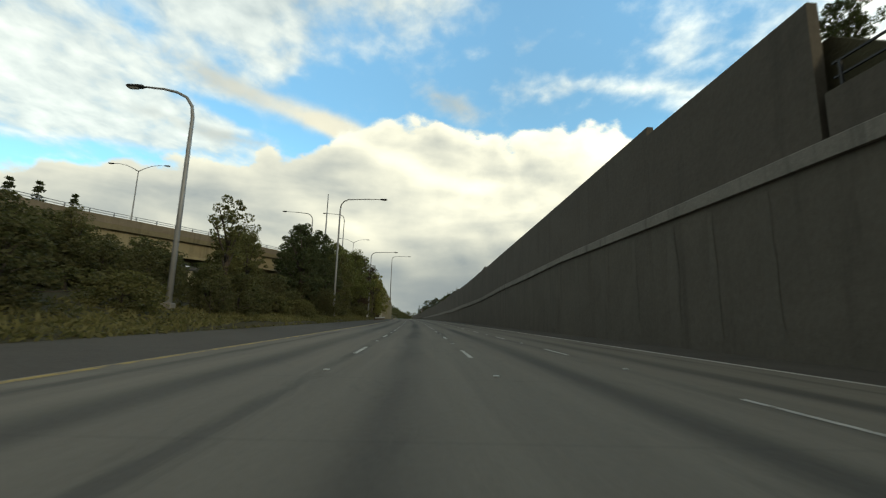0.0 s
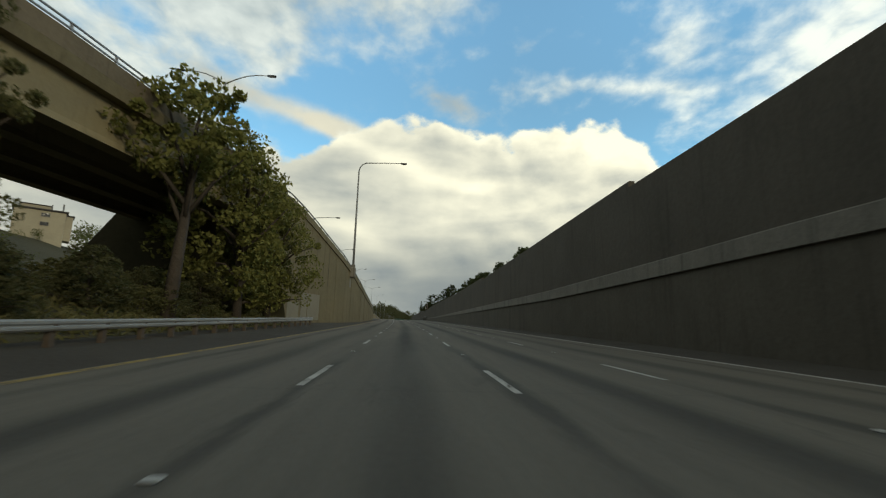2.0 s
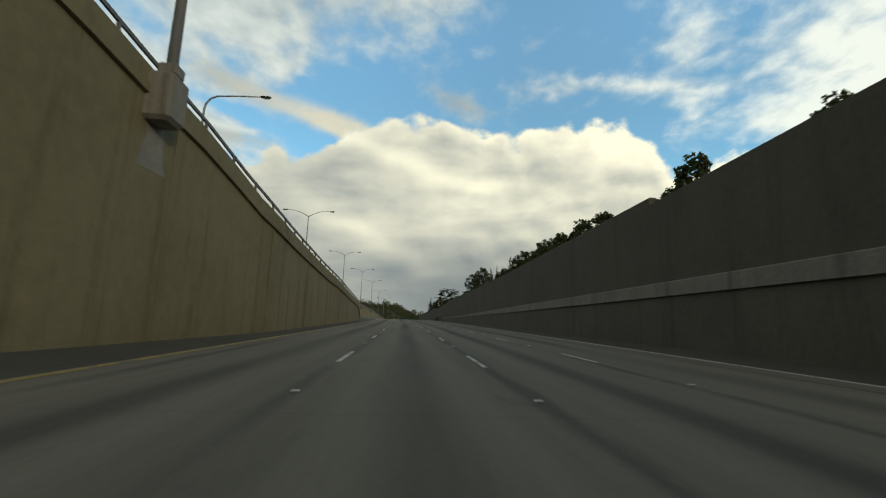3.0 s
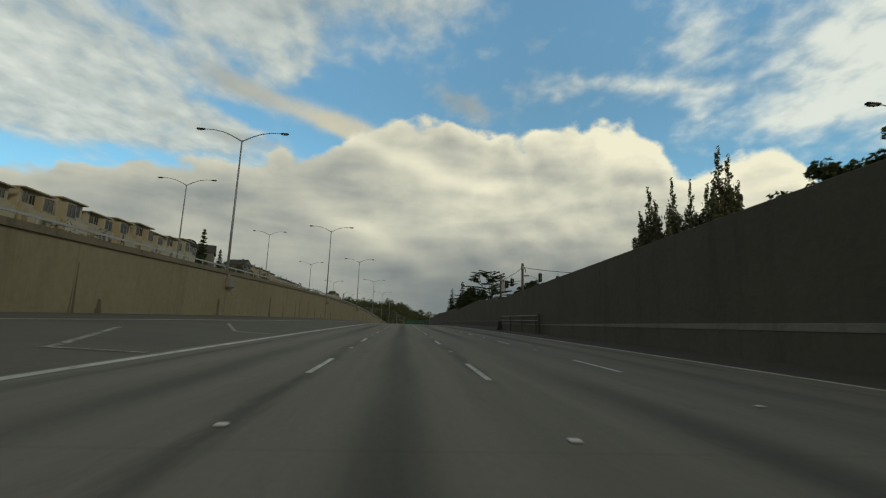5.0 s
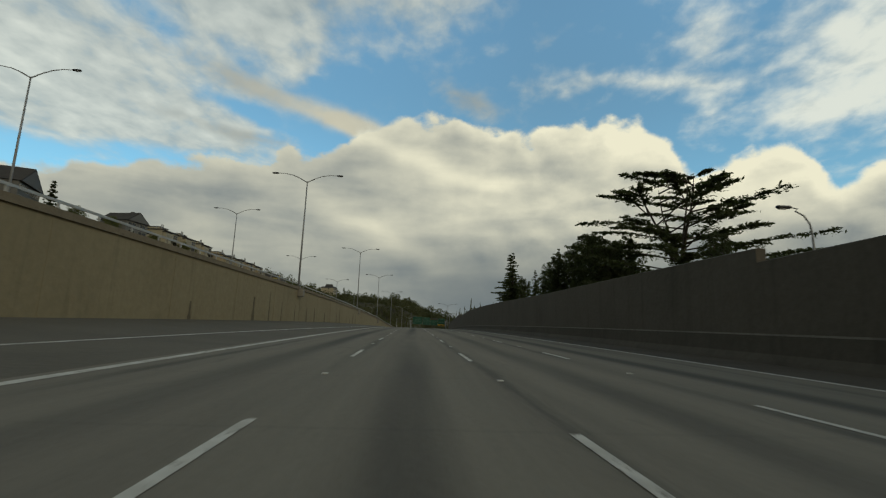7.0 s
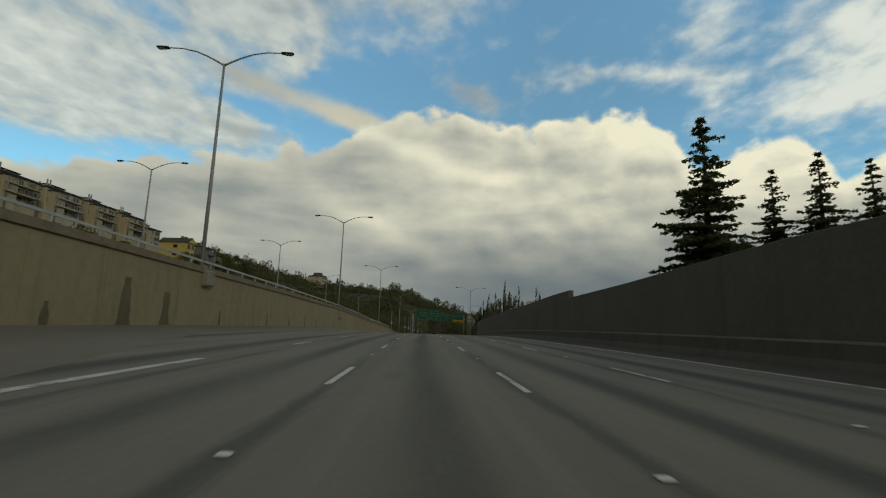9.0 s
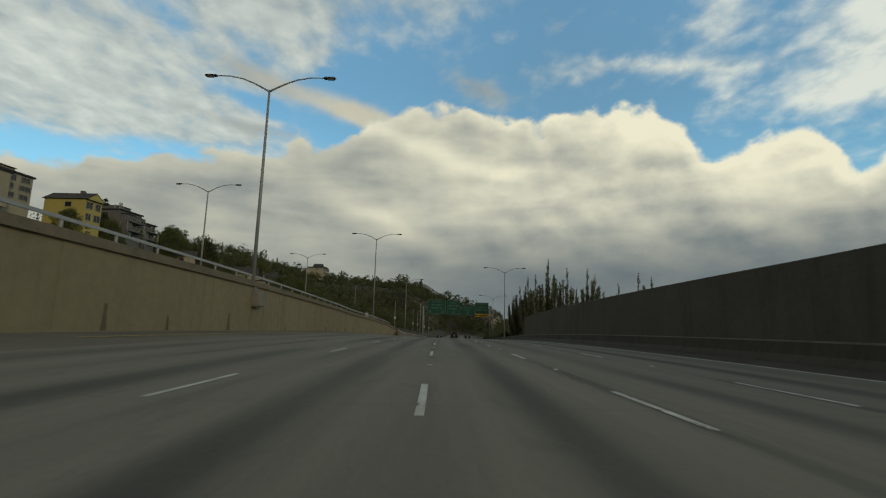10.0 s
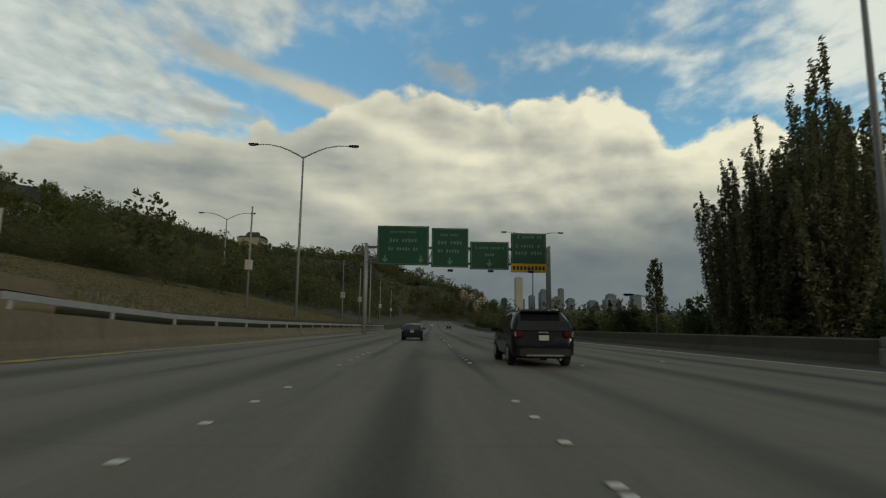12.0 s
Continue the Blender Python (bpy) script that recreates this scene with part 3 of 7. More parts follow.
def terrain():
    ss = steps(-280, -60, 20) + steps(-50, 159, 5) + [160.0, 160.2] + steps(166, 290, 6) + [291.0, 291.3] + steps(297, 667, 6) + [668.0, 668.3] + steps(673, 800, 6) + \
        steps(815, 1200, 20) + steps(1260, 2600, 60) + [3000, 3600, 4400, 5400, 6600, 7800, 8900]
    right = [X_WALL + 0.85, X_WALL + 0.95, 18, 24, 32, 45, 60, 90, 140, 220, 400, 800, 1600, 3200, 5000]
    left = [-11.6, -12.5, -14, -16, -18, -22, -25, -30, -36, -42, -46, -50, -56, -64, -72, -82, -95, -115, -140, -170, -200, -250, -300, -400, -600, -1000, -1800, -3200, -5000]
    v, f, uv = [], [], []
    n = 0
    for s in ss:
        foot, _ = left_edge(s)
        lefts = [foot + 0.05, foot - 0.05] + [min(q, foot - 0.2 - 0.05 * i) if q > foot - 0.3 else q for i, q in enumerate(left)]
        xs = lefts[::-1] + [-6.0, 0.0, 8.0, 14.0] + right
        n = len(xs)
        for x in xs:
            v.append(tuple(road(s, x, land(s, x))))
            uv.append((s, x))
    for i in range(len(ss) - 1):
        f += [(n * i + k, n * i + k + 1, n * i + n + k + 1, n * i + n + k) for k in range(n - 1)]
    return solid("ground", v, f, M_SOIL, uv=uv, fix=False)


tagged(terrain(), "bare soil and rough dry grass on the slopes beside the freeway", "ground", kind="structure")

road_ss = steps(-60, 900, 4) + steps(910, 1040, 10)
paving_left = curve_of([(-60, -6.3), (290, -6.3), (300, -6.5), (500, -6.5), (520, -12.0), (1040, -12.0)])
tagged(sweep("road", road_ss, lambda s: [(paving_left(s), bank_z(paving_left(s))), (-6.2, 0), (X_LEFT, 0), (X_MID, 0), (X_RIGHT, 0), (X_EDGE + 0.25, 0)], M_ROAD,
             closed=False), "grey concrete freeway paving with dark oil strips along the lanes", "road", kind="structure")


def left_side(s):
    foot, _ = left_edge(s)
    return foot + 0.1


def left_strip(s):
    return [(left_side(s), bank_z(left_side(s)) - 0.012), (paving_left(s) - 0.02, bank_z(paving_left(s)) - 0.004)]


tagged(sweep("left_shoulder", steps(-60, 159.9, 4) + [160.1] + steps(164, 290.9, 4), left_strip, M_SHOULDER, closed=False),
       "dark asphalt shoulder beside the lanes", "shoulder", kind="structure")
tagged(sweep("gore_pavement", [291.1] + steps(295, 500, 4), left_strip, M_GORE, closed=False),
       "dark worn asphalt of the ramp and its painted gore", "road", kind="structure")
tagged(sweep("ramp_pavement", [500.02] + steps(504, 667.9, 4) + [668.1] + steps(672, 900, 6), left_strip, M_RAMP, closed=False),
       "worn grey asphalt of the merging ramp and its shoulder", "road", kind="structure")
tagged(sweep("right_shoulder", road_ss, lambda s: [(X_EDGE + 0.25, -0.004), (X_WALL + 0.5, -0.012)], M_SHOULDER, closed=False),
       "dark asphalt shoulder along the foot of the wall", "shoulder", kind="structure")


# ---- painted lines ----
def line(name, label, s0, s1, x_of, width, material):
    ss = steps(s0, s1, 3)
    ob = sweep(name, ss, lambda s: [(x_of(s) - width / 2, bank_z(x_of(s) - width / 2) + 0.006), (x_of(s) + width / 2, bank_z(x_of(s) + width / 2) + 0.006)], material, closed=False)
    return tagged(ob, label, "road marking", kind="structure")


line("yellow_edge_line", "worn yellow edge line along the left shoulder", -50, 293, lambda s: X_YELLOW, 0.2, M_YELLOW)
line("white_edge_line", "worn white edge line along the right shoulder", -50, 900, lambda s: X_EDGE, 0.2, M_PAINT)
gore_x = curve_of([(292, -18.5), (307, -16.6), (330, -14.8), (355, -12.6), (376, -11.6), (403, -10.2), (440, -9.0), (480, -7.8), (505, -6.9)])
line("white_gore_line", "broad white line between lane and merging ramp", 291, 507, lambda s: -6.15, 0.26, M_PAINT)
line("white_ramp_line", "white edge line of the merging ramp", 293, 480, gore_x, 0.2, M_PAINT)
line("yellow_ramp_line", "worn yellow line along the left edge of the ramp", 562, 760, curve_of([(500, -14.8), (600, -14.2), (660, -12.4), (760, -11.2)]), 0.34, M_YELLOW)


def gore_marks():
    """Worn chevrons between the lane's line and the ramp's."""
    for s0 in (298, 311):
        g = Geo()
        o = road(s0, 0, 0)
        for (sa, xa), (sb, xb), w in (((s0 + 9.0, -12.4), (s0, -8.8), 0.6), ((s0 - 0.1, -8.9), (s0 + 0.3, -6.6), 0.3)):
            n = 6
            for k in range(n):
                base = len(g.v)
                for u in (k / n, (k + 1) / n):
                    q, x = sa + (sb - sa) * u, xa + (xb - xa) * u
                    for e in (0.0, w):
                        p = road(q + e, x, bank_z(x) + 0.008) - o
                        g.v.append((p.x / U, p.y / U, p.z / U))
                g.f.append((base, base + 2, base + 3, base + 1))
        tagged(g.obj("chevron_marking", M_PAINT_WORN, place=Matrix.Translation(o)), "worn white chevron painted in the gore", "road marking", "gore chevrons", "structure")


gore_marks()

PERIOD = 12.19


def dashes():
    """Painted dashes, one shared strip mesh, laid along each lane line."""
    g = Geo()
    g.v = [(-0.065, -0.05, 0), (0.065, -0.05, 0), (0.07, 1.6, 0), (0.065, 3.2, 0), (-0.065, 3.2, 0), (-0.06, 1.6, 0)]
    g.f = [(0, 1, 2, 5), (5, 2, 3, 4)]
    first = None
    for x, phase, s0, s1 in ((X_LEFT, 14.87, 4, 648), (X_MID, 14.42, 4, 655), (X_RIGHT, 16.6, -40, 660), (-5.92, 15.85, 508, 632)):
        k = math.ceil((s0 - phase) / PERIOD)
        while phase + k * PERIOD < s1:
            s = phase + k * PERIOD
            place = at(s, x, bank_z(x) + 0.007, tilt=True)
            if first is None:
                first = g.obj("lane_dash", M_PAINT, place=place)
                ob = first
            else:
                ob = share(first, None, place)
            tagged(ob, "short worn white dash painted on the paving", "road marking", "lane dashes", "structure")
            k += 1


dashes()


def studs():
    """Raised pavement markers, in fours between the dashes near the end and singly elsewhere."""
    g = Geo().box(0, 0, 0.012, 0.13, 0.12, 0.024, 0.01)
    first = None
    spots = []
    for k in range(-2, 64):
        spots += [(14.87 + PERIOD * k + 7.6, X_LEFT), (14.42 + PERIOD * k + 7.6, X_MID), (16.6 + PERIOD * k + 7.6, X_RIGHT)]
    for i in range(-3, 5):
        spots += [(656.6 + PERIOD * i + d, X_LEFT) for d in (0.0, 1.33, 2.67, 4.0)]
        if i >= -1:
            spots += [(657.2 + PERIOD * i + d, -5.85) for d in (0.0, 1.6, 3.2, 4.9, 10.1)]
    for s, x in spots:
        place = at(s, x + 0.02, bank_z(x) + 0.001, tilt=True)
        if first is None:
            first = g.obj("pavement_stud", M_STUD, place=place)
            ob = first
        else:
            ob = share(first, None, place)
        tagged(ob, "small white raised pavement marker on the lane line", "road stud", "pavement studs")


M_STUD = surface("white_ceramic_stud", (0.68, 0.67, 0.62), (0.5, 0.49, 0.46), 0.4, 6, 20, 0.02)
studs()

# ---- right retaining wall ----
band_out = curve_of([(-60, 0.2), (200, 0.16), (290, 0.03), (640, 0.02)])
wall_right = sweep("wall_right", steps(-60, 637, 4), lambda s: [(X_WALL, -0.1), (X_WALL, band_low(s)), (X_WALL + 0.9, band_low(s)), (X_WALL + 0.9, -0.1)], M_WALL_LOW)
tagged(wall_right, "tall dark weathered concrete retaining wall with a pale coping band", "wall", kind="structure")
sweep("coping_band", steps(-60, 637, 4), lambda s: [(X_WALL - band_out(s), band_low(s) + 0.003), (X_WALL - band_out(s), band_high(s) - 0.05), (X_WALL - band_out(s) * 0.75, band_high(s)),
                                                    (X_WALL + 0.9, band_high(s)), (X_WALL + 0.9, band_low(s) + 0.003)], M_BAND, wall_right, label="pale grey concrete coping band")


def right_panels():
    edges = [14.6, 26.7, 38, 50, 62, 74, 84, 93.9, 106, 118, 131, 144.4, 156, 168, 178, 188.5, 199.4, 212, 225, 238, 251, 264, 277, 290, 303, 316, 329, 342,
             355.9, 369, 382, 395, 408.4, 420, 433, 446, 459, 472, 485, 498, 511, 525, 538.5, 551, 564, 577, 590, 603, 616, 626, 636.5]
    edges = [-60, -48, -36, -24, -12, 0, 14.3] + edges
    for a, b in zip(edges, edges[1:]):
        if a == 14.3:
            continue
        ss = [a + 0.004, a + 4, (a + b) / 2, b - 0.004]

        def top_of(s):
            return right_top(min(max(s, a + 0.12), b - 0.12))

        sweep("wall_panel", ss, lambda s: [(X_WALL + 0.06, band_high(s) + 0.004), (X_WALL + 0.06, top_of(s) - 0.04),
                                           (X_WALL + 0.12, top_of(s)),
                                           (X_WALL + 0.5, top_of(s)), (X_WALL + 0.5, band_high(s) + 0.004)], M_WALL_DARK, wall_right)


right_panels()
barrier_top = curve_of([(351, 1.2), (400, 1.05), (480, 0.88), (900, 0.86)])
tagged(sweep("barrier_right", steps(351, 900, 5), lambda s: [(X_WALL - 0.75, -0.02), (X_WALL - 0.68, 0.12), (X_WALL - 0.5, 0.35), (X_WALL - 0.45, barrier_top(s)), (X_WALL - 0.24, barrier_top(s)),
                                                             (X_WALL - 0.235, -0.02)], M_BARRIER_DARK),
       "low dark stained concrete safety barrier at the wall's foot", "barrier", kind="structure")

tagged(sweep("barrier_rail", steps(351, 900, 5), lambda s: [(X_WALL - 0.42, barrier_top(s) + 0.003), (X_WALL - 0.42, barrier_top(s) + 0.07), (X_WALL - 0.30, barrier_top(s) + 0.07),
                                                          (X_WALL - 0.30, barrier_top(s) + 0.003)], M_BAND),
       "thin pale coping along the top of the barrier", "coping", kind="structure")

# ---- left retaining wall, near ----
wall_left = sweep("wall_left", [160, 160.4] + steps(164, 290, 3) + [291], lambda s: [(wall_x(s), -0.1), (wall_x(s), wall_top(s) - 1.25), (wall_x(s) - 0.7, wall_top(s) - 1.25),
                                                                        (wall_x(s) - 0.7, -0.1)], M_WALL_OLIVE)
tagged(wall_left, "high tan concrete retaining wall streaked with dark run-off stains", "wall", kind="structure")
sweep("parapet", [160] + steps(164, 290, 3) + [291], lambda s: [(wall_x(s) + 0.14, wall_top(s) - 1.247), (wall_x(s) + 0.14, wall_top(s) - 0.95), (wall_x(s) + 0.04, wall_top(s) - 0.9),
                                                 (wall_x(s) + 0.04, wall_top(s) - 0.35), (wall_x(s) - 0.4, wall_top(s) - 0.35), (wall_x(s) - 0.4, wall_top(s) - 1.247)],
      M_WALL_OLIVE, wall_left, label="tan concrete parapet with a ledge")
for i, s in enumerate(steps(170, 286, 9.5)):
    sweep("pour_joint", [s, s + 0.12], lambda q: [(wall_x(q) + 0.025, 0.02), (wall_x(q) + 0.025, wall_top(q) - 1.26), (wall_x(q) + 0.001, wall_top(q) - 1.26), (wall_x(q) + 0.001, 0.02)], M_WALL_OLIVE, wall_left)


def railing(name, label, s0, s1, x_of, z_of, gap, height, bars=(1.0, 0.55), material=None, group="railings", post_material=None, thick=0.07):
    """A steel railing along a wall's top: bars and single posts."""
    material = material or M_STEEL
    rail = thing(name, Matrix.Identity(4), label, "railing", group)
    for k in bars:
        sweep("rail_bar", steps(s0, s1, 4), lambda s: [(x_of(s) - 0.04, z_of(s) + height * k - thick), (x_of(s) + 0.04, z_of(s) + height * k - thick),
                                                       (x_of(s) + 0.04, z_of(s) + height * k), (x_of(s) - 0.04, z_of(s) + height * k)], material, rail)
    post = Geo().box(0, 0, height / 2 - 0.03, 0.1, 0.12, height - 0.06, 0.015)
    first = None
    for s in steps(s0 + 0.3, s1 - 0.3, gap):
        place = at(s, x_of(s) - 0.02, z_of(s))
        if first is None:
            first = post.obj("post", post_material or material, rail, place=place)
        else:
            share(first, rail, place)
    return rail


railing("wall_railing", "pale galvanised steel railing along the parapet top", 160, 290.5, lambda s: wall_x(s) - 0.18, lambda s: wall_top(s) - 0.352, 2.6, 0.55, (1.0,), M_RAIL_DARK, thick=0.13)

# ---- left retaining wall, far side of the ramp ----
wall_far = sweep("wall_far_left", steps(200, 668, 4), lambda s: [(far_x(s), 0.3), (far_x(s), far_top(s) - 0.5), (far_x(s) - 0.8, far_top(s) - 0.5), (far_x(s) - 0.8, 0.3)], M_WALL_TAN)
tagged(wall_far, "long tan concrete retaining wall with dark vertical stains", "wall", kind="structure")
sweep("parapet", steps(200, 668, 4), lambda s: [(far_x(s) + 0.16, far_top(s) - 0.497), (far_x(s) + 0.16, far_top(s) - 0.34), (far_x(s) - 0.1, far_top(s) - 0.30), (far_x(s) - 0.1, far_top(s)),
                                                (far_x(s) - 0.45, far_top(s)), (far_x(s) - 0.45, far_top(s) - 0.497)], M_BARRIER_TAN, wall_far, label="grey-brown concrete parapet with a ledge")
for s in steps(206, 662, 12.2):
    sweep("pour_joint", [s, s + 0.1], lambda q: [(far_x(q) + 0.02, 0.31), (far_x(q) + 0.02, far_top(q) - 0.51), (far_x(q) + 0.001, far_top(q) - 0.51), (far_x(q) + 0.001, 0.31)], M_WALL_TAN, wall_far)
M_STAIN = surface("dark_seepage_stain", (0.092, 0.074, 0.045), (0.150, 0.121, 0.073), 0.9, 0.9, 5, 0.1)
rng = random.Random(5)


def stain(s, w, h, x_of, foot, parent, material=None):
    """A dark seep below a weep hole: a shallow crust on the wall, ragged at its edges."""
    v = []
    n = 7
    for k in range(n):
        u = k / (n - 1)
        half = w * (0.5 - 0.28 * u) * rng.uniform(0.7, 1.2)
        v.append((s - half, foot + h * u))
        v.append((s + half, foot + h * u))
    pts = [tuple(road(a, x_of(a) + 0.012, b)) for a, b in v]
    f = [(2 * k, 2 * k + 1, 2 * k + 3, 2 * k + 2) for k in range(n - 1)]
    return solid("seep_stain", pts, f, material or M_STAIN, parent, fix=False)


for s in steps(296, 662, 6.4):
    if rng.random() < 0.85:
        q = s + rng.uniform(-2, 2)
        stain(q, rng.choice((0.45, 0.6, 0.9, 1.2)) * (1.0 if q < 560 else 0.45), rng.uniform(1.0, 0.8 * (far_top(q) - 1.4)) * (1.0 if q < 560 else 0.5), far_x, 0.55, wall_far)
for s, w, h in ((168, 0.3, 7), (176.5, 0.35, 5), (188.2, 1.5, 2.0), (199, 0.3, 3), (214, 0.4, 3), (231, 0.4, 2)):
    stain(s, w, h, wall_x, max(0.1, wall_top(s) - 1.4 - h), wall_left, M_BAND if s == 188.2 else None)
M_LIME = surface("pale_lime_runoff", (0.106, 0.096, 0.077), (0.128, 0.115, 0.093), 0.9, 0.8, 6, 0.1, streaks=0.3)
for s, w in ((17.5, 0.5), (21, 0.35), (24.5, 0.6), (29, 0.4), (34, 0.55), (40, 0.4), (47, 0.6), (56, 0.4), (66, 0.6), (79, 0.5), (92, 0.7), (108, 0.5), (127, 0.6), (149, 0.6)):
    stain(s, w * 2.6, band_low(s) - 0.8, lambda q: X_WALL - 0.03, 0.5, wall_right, M_LIME)
railing("wall_railing", "pale steel railing along the far wall's parapet", 201, 660, lambda s: far_x(s) - 0.28, far_top, 3.2, 0.5, (1.0,), M_RAIL, thick=0.15)

low_top = curve_of([(664, 1.55), (672, 1.15), (684, 1.0), (760, 1.0)])
tagged(sweep("barrier_left_low", steps(664, 760, 4), lambda s: [(-14.1, 0.3), (-14.05, low_top(s)), (-13.72, low_top(s)), (-13.62, 0.7), (-13.45, 0.5), (-13.4, 0.3)], M_BARRIER_TAN),
       "grey concrete safety barrier below the grassy slope", "barrier", kind="structure")
railing("barrier_railing", "galvanised beam rail on posts above the barrier", 665, 760, lambda s: -13.88, lambda s: low_top(s) - 0.01, 4.0, 0.46, (1.0,), M_RAIL, thick=0.2)


# ---- upper roadway behind the far wall, and a tar-filled seam on the lanes ----
tagged(sweep("upper_road", steps(300, 666, 6), lambda s: [(far_x(s) - 27, far_top(s) - 0.44), (far_x(s) - 0.9, far_top(s) - 0.44)], M_SHOULDER, closed=False),
       "asphalt of the upper roadway behind the railing", "road", kind="structure")
seam_x = curve_of([(590, -3.5), (603, -3.97), (618, -4.5), (632, -5.19), (640, -5.5)])
M_TAR = surface("black_tar", (0.014, 0.014, 0.014), (0.022, 0.021, 0.02), 0.5, 2.5, 14, 0.1)
tagged(sweep("tar_seam", steps(600, 630, 1.5), lambda s: [(seam_x(s) - 0.03 + 0.02 * math.sin(s * 2.1), 0.004), (seam_x(s) + 0.03 + 0.02 * math.sin(s * 1.3), 0.004)], M_TAR, closed=False),
       "dark tar-filled crack wandering across a lane", "road marking", kind="structure")
M_PATCH = surface("pale_overpaint", (0.27, 0.25, 0.19), (0.23, 0.21, 0.16), 0.85, 0.8, 6, 0.1)
for s0, s1, z0, z1 in ((168.2, 173.9, 0.5, 3.5), (164.6, 167.6, 0.4, 2.4)):
    sweep("overpaint_patch", [s0, (s0 + s1) / 2, s1], lambda q: [(wall_x(q) + 0.014, z0), (wall_x(q) + 0.014, z1), (wall_x(q) + 0.002, z1), (wall_x(q) + 0.002, z0)], M_PATCH, wall_left, label="paler painted-over patch")


# ---- trees and shrubs ----
def cards(rs, centres, size, flat=0.0, stretch=1.0):
    """Small leaf-shaped four-cornered faces about the given centres, turned at random."""
    n = len(centres)
    a = rs.normal(size=(n, 3))
    a[:, 2] *= 1.0 - flat
    a /= np.linalg.norm(a, axis=1, keepdims=True) + 1e-9
    b = rs.normal(size=(n, 3))
    b[:, 2] *= 1.0 - flat
    b -= a * np.sum(a * b, axis=1, keepdims=True)
    b /= np.linalg.norm(b, axis=1, keepdims=True) + 1e-9
    k = size * rs.uniform(0.6, 1.35, size=(n, 1))
    tip, wide = a * k * stretch, b * k * 0.55
    v = np.stack([centres - tip, centres - tip * 0.1 + wide, centres + tip, centres - tip * 0.1 - wide], axis=1).reshape(-1, 3)
    f = np.arange(4 * n).reshape(n, 4)
    return v, f


def leaves(name, v, f, material):
    me = bpy.data.meshes.new(name)
    me.from_pydata((v * U).tolist(), [], f.tolist())
    me.materials.append(material)
    return me


def blobs(rs, centres, radii, each):
    """Points about clump centres, thicker towards each clump's skin."""
    out = []
    for c, r in zip(centres, radii):
        d = rs.normal(size=(each, 3))
        d /= np.linalg.norm(d, axis=1, keepdims=True) + 1e-9
        out.append(np.array(c) + d * r * rs.uniform(0.45, 1.0, size=(each, 1)) ** 0.6 * np.array([1, 1, 0.75]))
    return np.concatenate(out)


def broadleaf_meshes(seed, height, spread, clumps, each, size, low=0.25):
    """Trunk with limbs, and a crown of clumped leaves, for a tree of that height."""
    rs = np.random.RandomState(seed)
    trunk = Geo()
    lean = rs.uniform(-0.04, 0.04, 2) * height
    top = (lean[0], lean[1], height * 0.72)
    trunk.tube([(0, 0, -0.6), (lean[0] * 0.3, lean[1] * 0.3, height * 0.25), (lean[0] * 0.7, lean[1] * 0.7, height * 0.5), top],
               [height * 0.028, height * 0.022, height * 0.015, height * 0.006], 8)
    centres, radii = [], []
    lobes = rs.uniform(0.55, 1.15, 9)
    for k in range(clumps):
        u = (k + 0.5) / clumps
        z = height * (low + (0.93 - low) * u)
        a = k * 2.39996 + rs.uniform(-0.6, 0.6)
        shape = math.sin(math.pi * min(1.0, 0.14 + 0.80 * u)) ** 0.75 * lobes[int(a * 1.43 + u * 4) % 9]
        r = spread * shape * rs.uniform(0.15, 1.0) ** 0.6
        c = (lean[0] + r * math.cos(a), lean[1] + r * math.sin(a), z + rs.uniform(-0.05, 0.07) * height)
        centres.append(c)
        radii.append(spread * rs.uniform(0.09, 0.27))
        if k % 6 == 0:
            z0 = z * 0.62
            trunk.tube([(lean[0] * 0.5, lean[1] * 0.5, z0), (c[0] * 0.5, c[1] * 0.5, z0 + (z - z0) * 0.6), c], [height * 0.010, height * 0.007, height * 0.003], 5)
    v, f = cards(rs, blobs(rs, centres, radii, each), size)
    return trunk, v, f


